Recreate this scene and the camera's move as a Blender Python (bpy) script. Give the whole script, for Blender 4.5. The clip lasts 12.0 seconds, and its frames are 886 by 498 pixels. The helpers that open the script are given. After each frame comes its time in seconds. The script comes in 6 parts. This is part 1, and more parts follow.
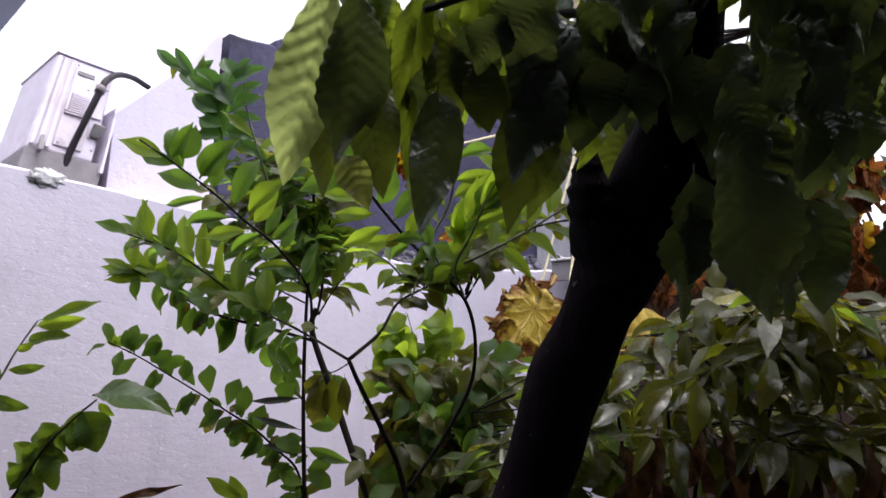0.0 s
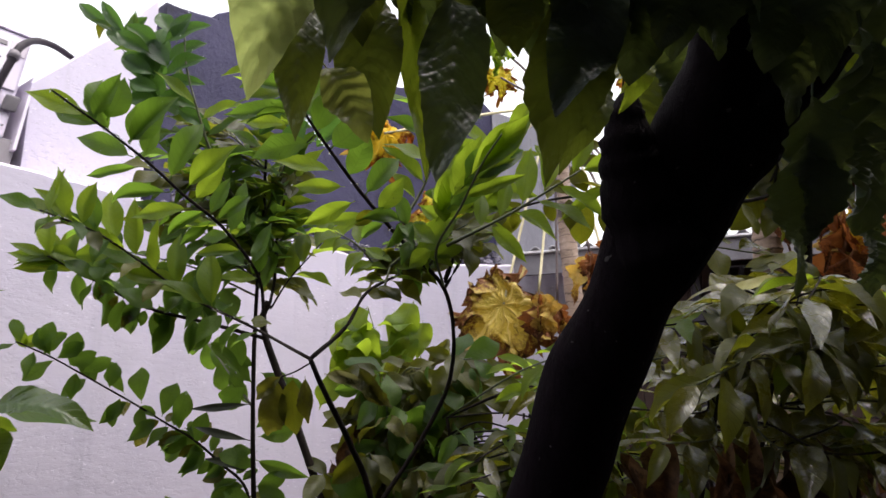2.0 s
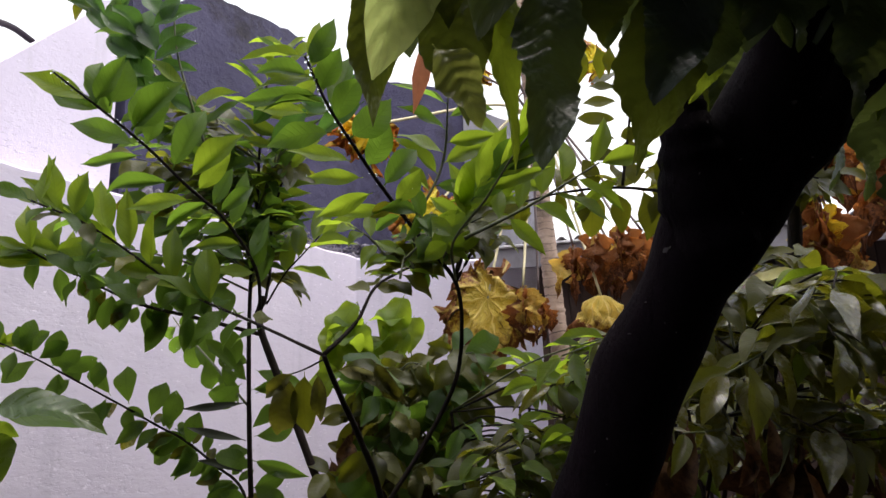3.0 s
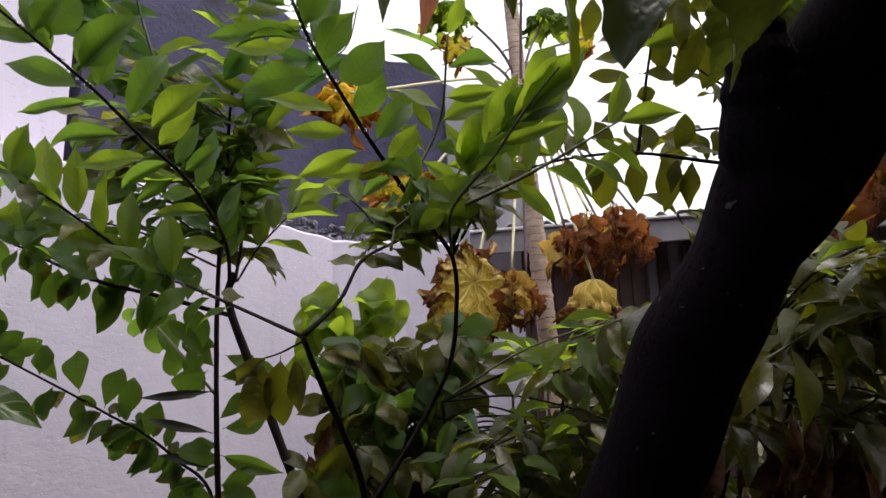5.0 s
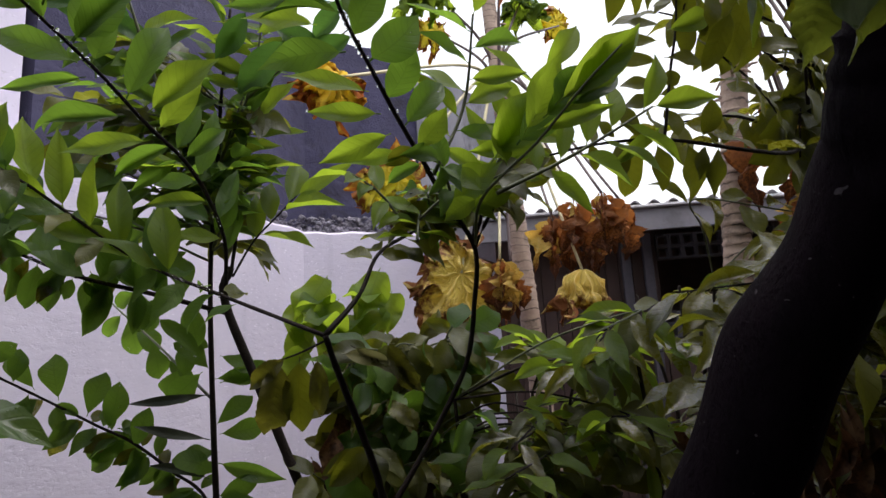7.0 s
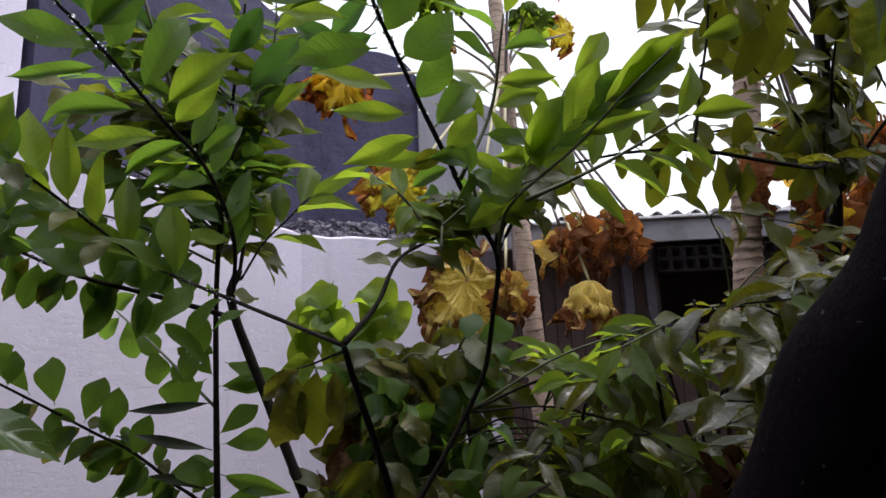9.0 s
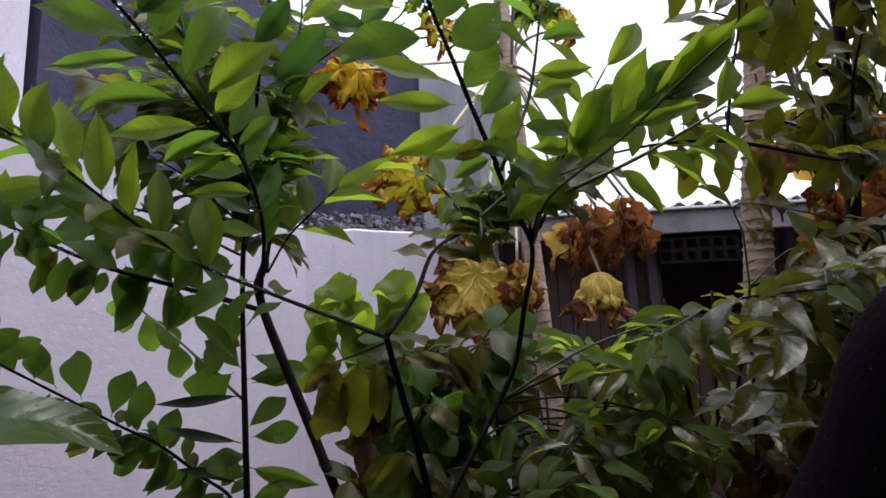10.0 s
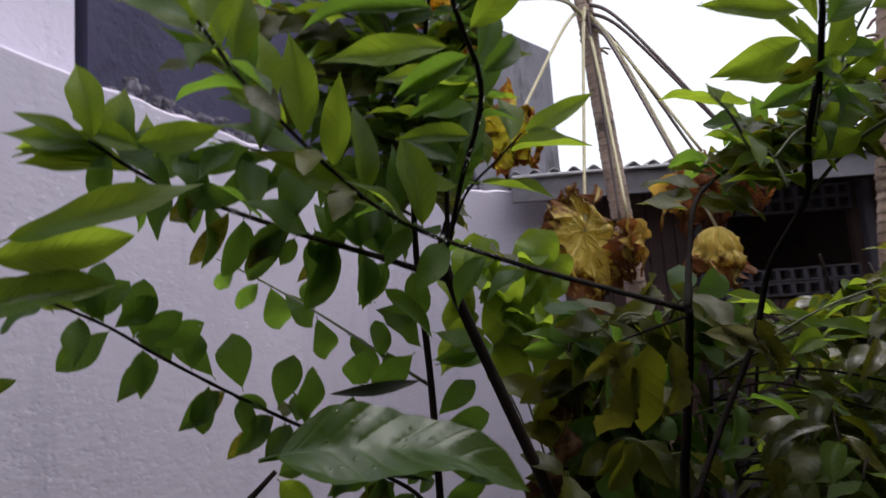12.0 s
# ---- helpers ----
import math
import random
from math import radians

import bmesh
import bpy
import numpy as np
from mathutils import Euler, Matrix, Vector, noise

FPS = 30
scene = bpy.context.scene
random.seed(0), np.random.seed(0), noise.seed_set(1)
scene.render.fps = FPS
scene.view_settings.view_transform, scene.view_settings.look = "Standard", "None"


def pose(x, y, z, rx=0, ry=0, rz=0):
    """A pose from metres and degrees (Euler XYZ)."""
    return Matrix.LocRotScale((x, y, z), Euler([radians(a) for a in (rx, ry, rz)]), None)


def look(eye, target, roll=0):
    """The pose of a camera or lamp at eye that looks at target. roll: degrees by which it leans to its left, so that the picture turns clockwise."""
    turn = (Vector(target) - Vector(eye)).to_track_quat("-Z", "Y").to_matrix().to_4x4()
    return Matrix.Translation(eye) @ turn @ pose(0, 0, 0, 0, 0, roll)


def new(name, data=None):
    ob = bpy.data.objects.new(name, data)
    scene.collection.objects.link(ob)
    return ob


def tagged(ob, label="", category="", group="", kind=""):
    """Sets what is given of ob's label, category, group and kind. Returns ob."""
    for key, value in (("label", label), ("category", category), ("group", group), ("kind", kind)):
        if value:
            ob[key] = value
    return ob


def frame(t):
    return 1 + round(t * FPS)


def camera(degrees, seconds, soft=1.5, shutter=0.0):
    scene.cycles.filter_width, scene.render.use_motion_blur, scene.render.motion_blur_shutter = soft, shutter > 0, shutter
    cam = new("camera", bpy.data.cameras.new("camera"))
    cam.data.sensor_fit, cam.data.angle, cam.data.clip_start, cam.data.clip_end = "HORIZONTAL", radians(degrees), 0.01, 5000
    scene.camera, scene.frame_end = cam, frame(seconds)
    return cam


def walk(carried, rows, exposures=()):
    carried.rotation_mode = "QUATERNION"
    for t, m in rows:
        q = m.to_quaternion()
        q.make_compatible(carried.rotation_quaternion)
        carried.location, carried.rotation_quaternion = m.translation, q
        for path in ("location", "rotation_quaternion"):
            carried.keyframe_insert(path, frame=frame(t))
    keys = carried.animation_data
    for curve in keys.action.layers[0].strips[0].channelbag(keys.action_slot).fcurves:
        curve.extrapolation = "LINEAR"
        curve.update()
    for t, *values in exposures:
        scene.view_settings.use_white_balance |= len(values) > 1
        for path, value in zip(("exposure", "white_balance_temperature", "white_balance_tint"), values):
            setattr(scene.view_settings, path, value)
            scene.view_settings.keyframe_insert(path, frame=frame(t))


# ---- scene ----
cam = camera(69.4, 12.0, shutter=0.5)
METRES, EYE, TILT, LEAN, TURN = 1.4, 1.35, 13.0, 0.0, 0.0
ROWS = [
    (0.0, 0.0, 0.0, 0.0, 0.0, 0.0, -0.0),
    (0.5, -0.0108, 0.0423, -0.0056, -1.56, -1.54, 0.66),
    (1.0, -0.0193, 0.0852, -0.0107, -2.41, -0.3, -0.04),
    (1.5, -0.0294, 0.1206, -0.0247, -2.94, 0.1, -0.26),
    (2.0, -0.0516, 0.1532, -0.0318, -4.99, 0.11, -0.15),
    (2.5, -0.1026, 0.1714, -0.0291, -8.42, 0.06, 0.5),
    (3.0, -0.1472, 0.1798, -0.0352, -9.42, -0.33, -0.1),
    (5.0, -0.16, 0.2954, -0.065, -11.86, -1.17, -0.75),
    (5.5, -0.2125, 0.3256, -0.0632, -14.08, -1.59, -0.37),
    (6.0, -0.2455, 0.3411, -0.0652, -15.57, -1.7, -0.76),
    (6.5, -0.2449, 0.3537, -0.0655, -16.42, -1.96, -0.42),
    (8.5, -0.2624, 0.4037, -0.0689, -16.82, -1.76, -1.05),
    (9.0, -0.2765, 0.4105, -0.0671, -17.32, -1.33, -1.86),
    (9.5, -0.3041, 0.4213, -0.0693, -17.23, -1.33, -2.09),
    (10.0, -0.3343, 0.4308, -0.0709, -18.4, -1.94, -1.77),
    (10.5, -0.3751, 0.4504, -0.0625, -17.47, -0.89, -2.05),
    (11.0, -0.4366, 0.5163, -0.0713, -14.55, -0.1, 0.06),
    (11.5, -0.5002, 0.6033, -0.0760, -15.16, -1.76, 2.36),
    (12.0, -0.5717, 0.6713, -0.0890, -20.4, -5.4, -0.43),
]
EXPOSURES = [(0.0, 1.36, 6400.0, 13.0), (1.5, 1.34, 6700.0, 13.0), (2.5, 1.34, 6750.0, 12.0), (3.2, 1.22, 6750.0, 12.0), (5.0, 1.02, 6750.0, 12.0), (6.5, 1.00, 6600.0, 12.0), (9.0, 0.95, 6350.0, 12.0), (10.5, 0.82, 6300.0, 12.0), (11.5, 0.66, 6350.0, 13.0), (12.0, 0.56, 6400.0, 13.0)]
walk(cam, [(t, pose(0, 0, EYE, TILT, LEAN, TURN) @ pose(METRES * x, METRES * y, METRES * z, 90 + pitch, roll, yaw)) for t, x, y, z, yaw, pitch, roll in ROWS], EXPOSURES)

# ---- world, sun, exposure ----
world = bpy.data.worlds.new("overcast_sky")
scene.world = world
world.use_nodes = True
wt = world.node_tree
wt.nodes.clear()
sky = wt.nodes.new("ShaderNodeTexSky")
sky.sky_type = 'NISHITA'
sky.sun_disc = False
sky.sun_elevation, sky.sun_rotation = radians(78), radians(124)
sky.air_density, sky.dust_density, sky.ozone_density = 1.4, 4.0, 1.0
pale = wt.nodes.new("ShaderNodeHueSaturation")
pale.inputs["Saturation"].default_value = 0.28
bg = wt.nodes.new("ShaderNodeBackground")
bg.inputs["Strength"].default_value = 0.19
wout = wt.nodes.new("ShaderNodeOutputWorld")
wt.links.new(sky.outputs[0], pale.inputs["Color"])
wt.links.new(pale.outputs[0], bg.inputs["Color"])
wt.links.new(bg.outputs[0], wout.inputs["Surface"])

sun_data = bpy.data.lights.new("sun", 'SUN')
sun_data.energy, sun_data.angle, sun_data.color = 0.5, radians(30), (1.0, 0.98, 0.97)
sun = new("sun", sun_data)
sun.matrix_world = look((0.9, -0.6, 5.0), (0, 0, 0))


# ---- materials ----
def mat_new(name):
    m = bpy.data.materials.new(name)
    m.use_nodes = True
    nt = m.node_tree
    return m, nt, nt.nodes["Principled BSDF"]


def add(nt, kind, **values):
    n = nt.nodes.new(kind)
    for k, v in values.items():
        n.inputs[k.replace("_", " ")].default_value = v
    return n


def ramp(nt, fac, stops):
    r = nt.nodes.new("ShaderNodeValToRGB")
    while len(r.color_ramp.elements) < len(stops):
        r.color_ramp.elements.new(0.5)
    for e, (p, c) in zip(r.color_ramp.elements, stops):
        e.position, e.color = p, (*c, 1)
    nt.links.new(fac, r.inputs["Fac"])
    return r.outputs["Color"]


def math_node(nt, op, a, b=None):
    n = nt.nodes.new("ShaderNodeMath")
    n.operation = op
    for i, v in enumerate((a, b)):
        if v is None:
            continue
        if isinstance(v, (int, float)):
            n.inputs[i].default_value = v
        else:
            nt.links.new(v, n.inputs[i])
    return n.outputs[0]


def mix_col(nt, fac, a, b, mode='MIX'):
    n = nt.nodes.new("ShaderNodeMix")
    n.data_type, n.blend_type = 'RGBA', mode
    for sock, v in ((n.inputs[0], fac), (n.inputs[6], a), (n.inputs[7], b)):
        if isinstance(v, (int, float)):
            sock.default_value = v
        elif isinstance(v, tuple):
            sock.default_value = (*v, 1)
        else:
            nt.links.new(v, sock)
    return n.outputs[2]


def coords(nt, scale=1.0, use="Object"):
    c = nt.nodes.new("ShaderNodeTexCoord")
    mp = nt.nodes.new("ShaderNodeMapping")
    mp.inputs["Scale"].default_value = (scale,) * 3 if isinstance(scale, (int, float)) else scale
    nt.links.new(c.outputs[use], mp.inputs["Vector"])
    return mp.outputs[0]


def noise_tex(nt, vec, scale, detail=4.0, rough=0.6):
    n = add(nt, "ShaderNodeTexNoise", Scale=scale, Detail=detail, Roughness=rough)
    nt.links.new(vec, n.inputs["Vector"])
    return n.outputs["Fac"]


def bump(nt, height, strength, dist, bsdf):
    b = add(nt, "ShaderNodeBump", Strength=strength, Distance=dist)
    nt.links.new(height, b.inputs["Height"])
    nt.links.new(b.outputs[0], bsdf.inputs["Normal"])
    return b.outputs[0]


def leaf_material(name, dark, light, glow, through_light=0.4, rough=0.36, veins=9.0, spots=None, vein_gain=0.4, spec=0.5, margin=None, drops=False):
    """Green leaf: two tones by plant piece, paler midrib and side veins, gloss and light that shines through."""
    m, nt, bsdf = mat_new(name)
    info = nt.nodes.new("ShaderNodeObjectInfo")
    base = mix_col(nt, info.outputs["Random"], dark, light)
    uv = coords(nt, 1.0, "UV")
    sep = nt.nodes.new("ShaderNodeSeparateXYZ")
    nt.links.new(uv, sep.inputs[0])
    across = math_node(nt, 'ABSOLUTE', math_node(nt, 'SUBTRACT', sep.outputs[0], 0.5))
    along = math_node(nt, 'SUBTRACT', sep.outputs[1], math_node(nt, 'MULTIPLY', across, 0.7 if margin else 0.35))
    wave = math_node(nt, 'SINE', math_node(nt, 'MULTIPLY', along, veins * 6.283))
    side = math_node(nt, 'POWER', math_node(nt, 'MULTIPLY_ADD', wave, 0.5), 10.0)
    side.node.inputs[0].links[0].from_node.inputs[2].default_value = 0.5
    rib = math_node(nt, 'LESS_THAN', across, 0.022)
    if margin:
        thin = math_node(nt, 'SUBTRACT', 0.085, math_node(nt, 'MULTIPLY', sep.outputs[1], 0.06))
        rib = math_node(nt, 'LESS_THAN', across, thin)
    vein = math_node(nt, 'MAXIMUM', math_node(nt, 'MULTIPLY', side, 0.6), rib)
    obj = coords(nt, 1.0, "Object")
    fine = 4.0 if margin else 1.0
    grain = noise_tex(nt, obj, 9.0 * fine, 6.0)
    if margin:
        tone = ramp(nt, noise_tex(nt, obj, 17.0, 5.0), [(0.42, (0, 0, 0)), (0.62, (1, 1, 1))])
        base = mix_col(nt, math_node(nt, 'MULTIPLY', tone, 0.55), base, tuple(c * k for c, k in zip(light, (0.62, 0.78, 0.8))))
    col = mix_col(nt, math_node(nt, 'MULTIPLY', vein, vein_gain), base, tuple(min(0.9, c * 1.1 + 0.12) for c in light) if margin else light)
    col = mix_col(nt, 0.55, col, ramp(nt, grain, [(0.3, (0.55, 0.55, 0.5)), (0.7, (1.25, 1.25, 1.1))]), 'MULTIPLY')
    shine = mix_col(nt, info.outputs["Random"], glow, tuple(min(1, c * 1.25) for c in glow))
    shine = mix_col(nt, math_node(nt, 'MULTIPLY', vein, 0.22), shine, tuple(c * 0.45 for c in glow))
    if spots:
        blot = ramp(nt, noise_tex(nt, obj, 3.2, 6.0, 0.7), [(0.47, (0, 0, 0)), (0.56, (1, 1, 1))])
        f = blot
        if margin:
            edge = ramp(nt, sep.outputs[1], [(margin, (0, 0, 0)), (1.0, (1, 1, 1))])
            rag = ramp(nt, noise_tex(nt, obj, 34.0, 8.0, 0.7), [(0.30, (0, 0, 0)), (0.70, (1, 1, 1))])
            f = ramp(nt, math_node(nt, 'ADD', math_node(nt, 'MULTIPLY', edge, 0.8), math_node(nt, 'MULTIPLY', rag, 0.75)), [(0.60, (0, 0, 0)), (0.98, (1, 1, 1))])
        col = mix_col(nt, math_node(nt, 'MULTIPLY', f, math_node(nt, 'SUBTRACT', 1.0, math_node(nt, 'MULTIPLY', rib, 0.7))) if margin else f, col, spots)
        shine = mix_col(nt, f if margin else math_node(nt, 'MULTIPLY', f, 0.45), shine, tuple(c * 0.6 for c in spots))
    nt.links.new(col, bsdf.inputs["Base Color"])
    r = ramp(nt, noise_tex(nt, obj, 5.0, 3.0), [(0.3, (rough * 0.7,) * 3), (0.7, (rough * 1.5,) * 3)])
    nt.links.new(r, bsdf.inputs["Roughness"])
    bsdf.inputs["Specular IOR Level"].default_value = spec
    h = math_node(nt, 'ADD', math_node(nt, 'MULTIPLY', vein, 0.8 if margin else -0.6), math_node(nt, 'MULTIPLY', grain, 0.5))
    if drops:
        vo = add(nt, "ShaderNodeTexVoronoi", Scale=26.0)
        nt.links.new(obj, vo.inputs["Vector"])
        bead = ramp(nt, vo.outputs["Distance"], [(0.12, (1, 1, 1)), (0.24, (0, 0, 0))])
        keep = ramp(nt, noise_tex(nt, obj, 4.0, 3.0), [(0.48, (0, 0, 0)), (0.56, (1, 1, 1))])
        bead = math_node(nt, 'MULTIPLY', bead, keep)
        h = math_node(nt, 'ADD', h, math_node(nt, 'MULTIPLY', bead, 1.6))
        nt.links.new(mix_col(nt, bead, r, (0.08, 0.08, 0.08)), bsdf.inputs["Roughness"])
    nrm = bump(nt, h, 0.8 if margin else 0.28, 0.006 if margin else 0.003, bsdf)
    tr = nt.nodes.new("ShaderNodeBsdfTranslucent")
    nt.links.new(shine, tr.inputs["Color"])
    nt.links.new(nrm, tr.inputs["Normal"])
    mx = nt.nodes.new("ShaderNodeMixShader")
    mx.inputs[0].default_value = through_light
    nt.links.new(bsdf.outputs[0], mx.inputs[1])
    nt.links.new(tr.outputs[0], mx.inputs[2])
    nt.links.new(mx.outputs[0], nt.nodes["Material Output"].inputs["Surface"])
    return m


def trowelled(m, strength=0.5, dist=0.006):
    """Shallow level ridges left by the trowel, and small pits, on top of the fine grain."""
    nt = m.node_tree
    bsdf = nt.nodes["Principled BSDF"]
    ridge = noise_tex(nt, coords(nt, (1.0, 1.0, 2.6)), 11.0, 5.0, 0.62)
    pits = ramp(nt, noise_tex(nt, coords(nt, (1.0, 1.0, 1.6)), 34.0, 3.0, 0.5), [(0.36, (0, 0, 0)), (0.44, (1, 1, 1))])
    b = add(nt, "ShaderNodeBump", Strength=strength, Distance=dist)
    nt.links.new(math_node(nt, 'ADD', math_node(nt, 'MULTIPLY', ridge, 2.4), math_node(nt, 'MULTIPLY', pits, 0.5)), b.inputs["Height"])
    nt.links.new(bsdf.inputs["Normal"].links[0].from_socket, b.inputs["Normal"])
    nt.links.new(b.outputs[0], bsdf.inputs["Normal"])


def rough_material(name, a, b, scale, rough=0.8, bump_scale=None, strength=0.4, dist=0.01, stretch=(1, 1, 1), stain=None, metal=0.0, stain_at=(0.52, 0.68), stain_scale=1.3, spec=0.4):
    m, nt, bsdf = mat_new(name)
    obj = coords(nt, stretch)
    col = ramp(nt, noise_tex(nt, obj, scale, 8.0, 0.65), [(0.3, a), (0.7, b)])
    if stain:
        f = ramp(nt, noise_tex(nt, obj, stain_scale, 7.0, 0.7), [(stain_at[0], (0, 0, 0)), (stain_at[1], (1, 1, 1))])
        col = mix_col(nt, f, col, stain)
    nt.links.new(col, bsdf.inputs["Base Color"])
    fine = noise_tex(nt, obj, bump_scale or scale * 6, 8.0, 0.7)
    nt.links.new(ramp(nt, fine, [(0.2, (max(0, rough - 0.15),) * 3), (0.8, (min(1, rough + 0.12),) * 3)]), bsdf.inputs["Roughness"])
    bsdf.inputs["Metallic"].default_value = metal
    bsdf.inputs["Specular IOR Level"].default_value = spec
    bump(nt, fine, strength, dist, bsdf)
    return m


M_GREEN = leaf_material("green_leaf", (0.012, 0.034, 0.010), (0.052, 0.092, 0.018), (0.21, 0.37, 0.034), 0.42, 0.5, spec=0.22, vein_gain=0.2)
M_DEEP = leaf_material("deep_green_leaf", (0.012, 0.036, 0.014), (0.040, 0.092, 0.026), (0.13, 0.28, 0.04), 0.35, 0.45, spec=0.3, vein_gain=0.2)
M_FRESH = leaf_material("fresh_green_leaf", (0.024, 0.050, 0.009), (0.098, 0.150, 0.018), (0.36, 0.50, 0.032), 0.48, 0.5, spec=0.22, vein_gain=0.2)
M_DULL = leaf_material("olive_leaf", (0.018, 0.023, 0.005), (0.080, 0.084, 0.013), (0.21, 0.22, 0.012), 0.40, 0.45, spec=0.35, vein_gain=0.2, drops=True)
M_WETGREEN = leaf_material("wet_green_leaf", (0.020, 0.045, 0.012), (0.070, 0.115, 0.022), (0.24, 0.36, 0.025), 0.34, 0.30, 8.0, spec=0.5, vein_gain=0.4, drops=True)
M_WET = leaf_material("wet_dark_leaf", (0.020, 0.022, 0.005), (0.110, 0.102, 0.020), (0.33, 0.32, 0.018), 0.30, 0.26, spec=0.7, drops=True)
M_PALEDRY = leaf_material("pale_dry_leaf", (0.22, 0.21, 0.10), (0.34, 0.31, 0.16), (0.36, 0.34, 0.12), 0.35, 0.6)
# one kind of crown leaf; shaded and lit copies hold the light in their colours
M_CROWN = leaf_material("shaded_drooping_leaf", (0.024, 0.048, 0.042), (0.056, 0.082, 0.050), (0.18, 0.23, 0.04), 0.20, 0.36, 11.0, spec=0.6)
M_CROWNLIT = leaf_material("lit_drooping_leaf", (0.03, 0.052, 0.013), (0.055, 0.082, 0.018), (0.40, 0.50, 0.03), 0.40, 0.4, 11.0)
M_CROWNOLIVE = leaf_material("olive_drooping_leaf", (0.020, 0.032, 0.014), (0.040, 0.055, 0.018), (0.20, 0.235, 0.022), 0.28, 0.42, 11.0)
M_VEINED = leaf_material("veined_drooping_leaf", (0.07, 0.09, 0.03), (0.20, 0.22, 0.08), (0.42, 0.45, 0.08), 0.4, 0.45, 7.0, vein_gain=0.9)
M_PALE = leaf_material("pale_young_leaf", (0.16, 0.20, 0.065), (0.31, 0.36, 0.15), (0.50, 0.57, 0.17), 0.52, 0.45, 11.0, vein_gain=0.9)
M_SPOT = leaf_material("yellowing_spotted_leaf", (0.045, 0.052, 0.010), (0.095, 0.095, 0.020), (0.19, 0.18, 0.016), 0.4, 0.5, 9.0, (0.080, 0.075, 0.018), 0.7)
M_YELLOW = leaf_material("wilted_yellow_leaf", (0.30, 0.205, 0.030), (0.62, 0.47, 0.11), (0.80, 0.54, 0.06), 0.4, 0.55, 6.0, (0.19, 0.065, 0.018), 0.9, 0.3, 0.42)
M_BROWN = leaf_material("dead_brown_leaf", (0.085, 0.028, 0.015), (0.32, 0.125, 0.045), (0.44, 0.15, 0.035), 0.40, 0.7, 0.0, (0.09, 0.032, 0.015), 0.4, 0.2, 0.3)
M_TAN = leaf_material("tan_dry_leaf", (0.34, 0.20, 0.05), (0.60, 0.42, 0.12), (0.70, 0.42, 0.07), 0.4, 0.65, 0.0, (0.22, 0.07, 0.03), 0.4, 0.2, 0.5)
M_ORANGE = leaf_material("orange_dying_leaf", (0.72, 0.42, 0.03), (0.88, 0.62, 0.06), (1.0, 0.68, 0.05), 0.6, 0.6, 0.0, (0.50, 0.14, 0.02), 0.4, 0.2, 0.45)
M_GOLD = leaf_material("golden_dying_leaf", (0.62, 0.44, 0.03), (0.82, 0.64, 0.06), (1.0, 0.76, 0.05), 0.55, 0.55, 0.0, (0.36, 0.12, 0.02), 0.5, 0.3, 0.55)
M_STRAP = leaf_material("dark_strap_leaf", (0.018, 0.022, 0.014), (0.035, 0.042, 0.022), (0.06, 0.07, 0.02), 0.15, 0.4)
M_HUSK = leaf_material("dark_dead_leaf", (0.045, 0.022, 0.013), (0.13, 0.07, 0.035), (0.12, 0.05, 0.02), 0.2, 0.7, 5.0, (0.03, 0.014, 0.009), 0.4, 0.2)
M_PINK = leaf_material("reddish_dry_leaf", (0.45, 0.17, 0.10), (0.55, 0.22, 0.14), (0.55, 0.2, 0.1), 0.4, 0.6)
M_PALETIP = leaf_material("pale_yellow_leaf", (0.42, 0.40, 0.14), (0.5, 0.46, 0.18), (0.6, 0.55, 0.15), 0.4, 0.5)
M_WALL = rough_material("white_wall_paint", (0.56, 0.515, 0.63), (0.65, 0.60, 0.715), 1.6, 0.75, 16.0, 0.10, 0.010, stain=(0.52, 0.485, 0.58), stain_at=(0.55, 0.8))
M_HOUSE = rough_material("white_house_plaster", (0.62, 0.565, 0.695), (0.70, 0.645, 0.775), 2.0, 0.8, 40.0, 0.3, 0.008, stain=(0.52, 0.5, 0.55), stain_at=(0.6, 0.85))
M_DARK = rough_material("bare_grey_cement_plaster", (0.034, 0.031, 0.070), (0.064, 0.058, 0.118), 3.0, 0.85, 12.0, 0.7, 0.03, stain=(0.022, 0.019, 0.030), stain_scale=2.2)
M_GREY = rough_material("grey_cement_plaster", (0.19, 0.185, 0.22), (0.27, 0.265, 0.30), 2.5, 0.85, 22.0, 0.5, 0.015, stain=(0.07, 0.065, 0.075), stretch=(2.2, 2.2, 0.6), stain_scale=1.6, stain_at=(0.55, 0.66))
M_RUBBLE = rough_material("crumbled_mortar", (0.03, 0.027, 0.036), (0.34, 0.32, 0.38), 22.0, 0.9, 40.0, 0.9, 0.02)
# bark set darker than its own tone: the backlit shade is in the colour
M_TRUNK = rough_material("shaded_wet_bark", (0.003, 0.0018, 0.004), (0.016, 0.009, 0.014), 10.0, 0.85, 45.0, 1.0, 0.03, (1, 1, 0.45), spec=0.06)
M_STEM = rough_material("dark_twig_bark", (0.006, 0.004, 0.004), (0.026, 0.017, 0.014), 26.0, 0.75, 120.0, 0.9, 0.004, spec=0.15)
M_TWIG = rough_material("green_twig", (0.05, 0.06, 0.025), (0.12, 0.13, 0.06), 26.0, 0.5, 120.0, 0.4, 0.002)
M_PAPAYA = rough_material("pale_scarred_papaya_bark", (0.27, 0.185, 0.14), (0.50, 0.37, 0.30), 9.0, 0.75, 60.0, 0.6, 0.006, stain=(0.10, 0.08, 0.06), stain_scale=7.0)
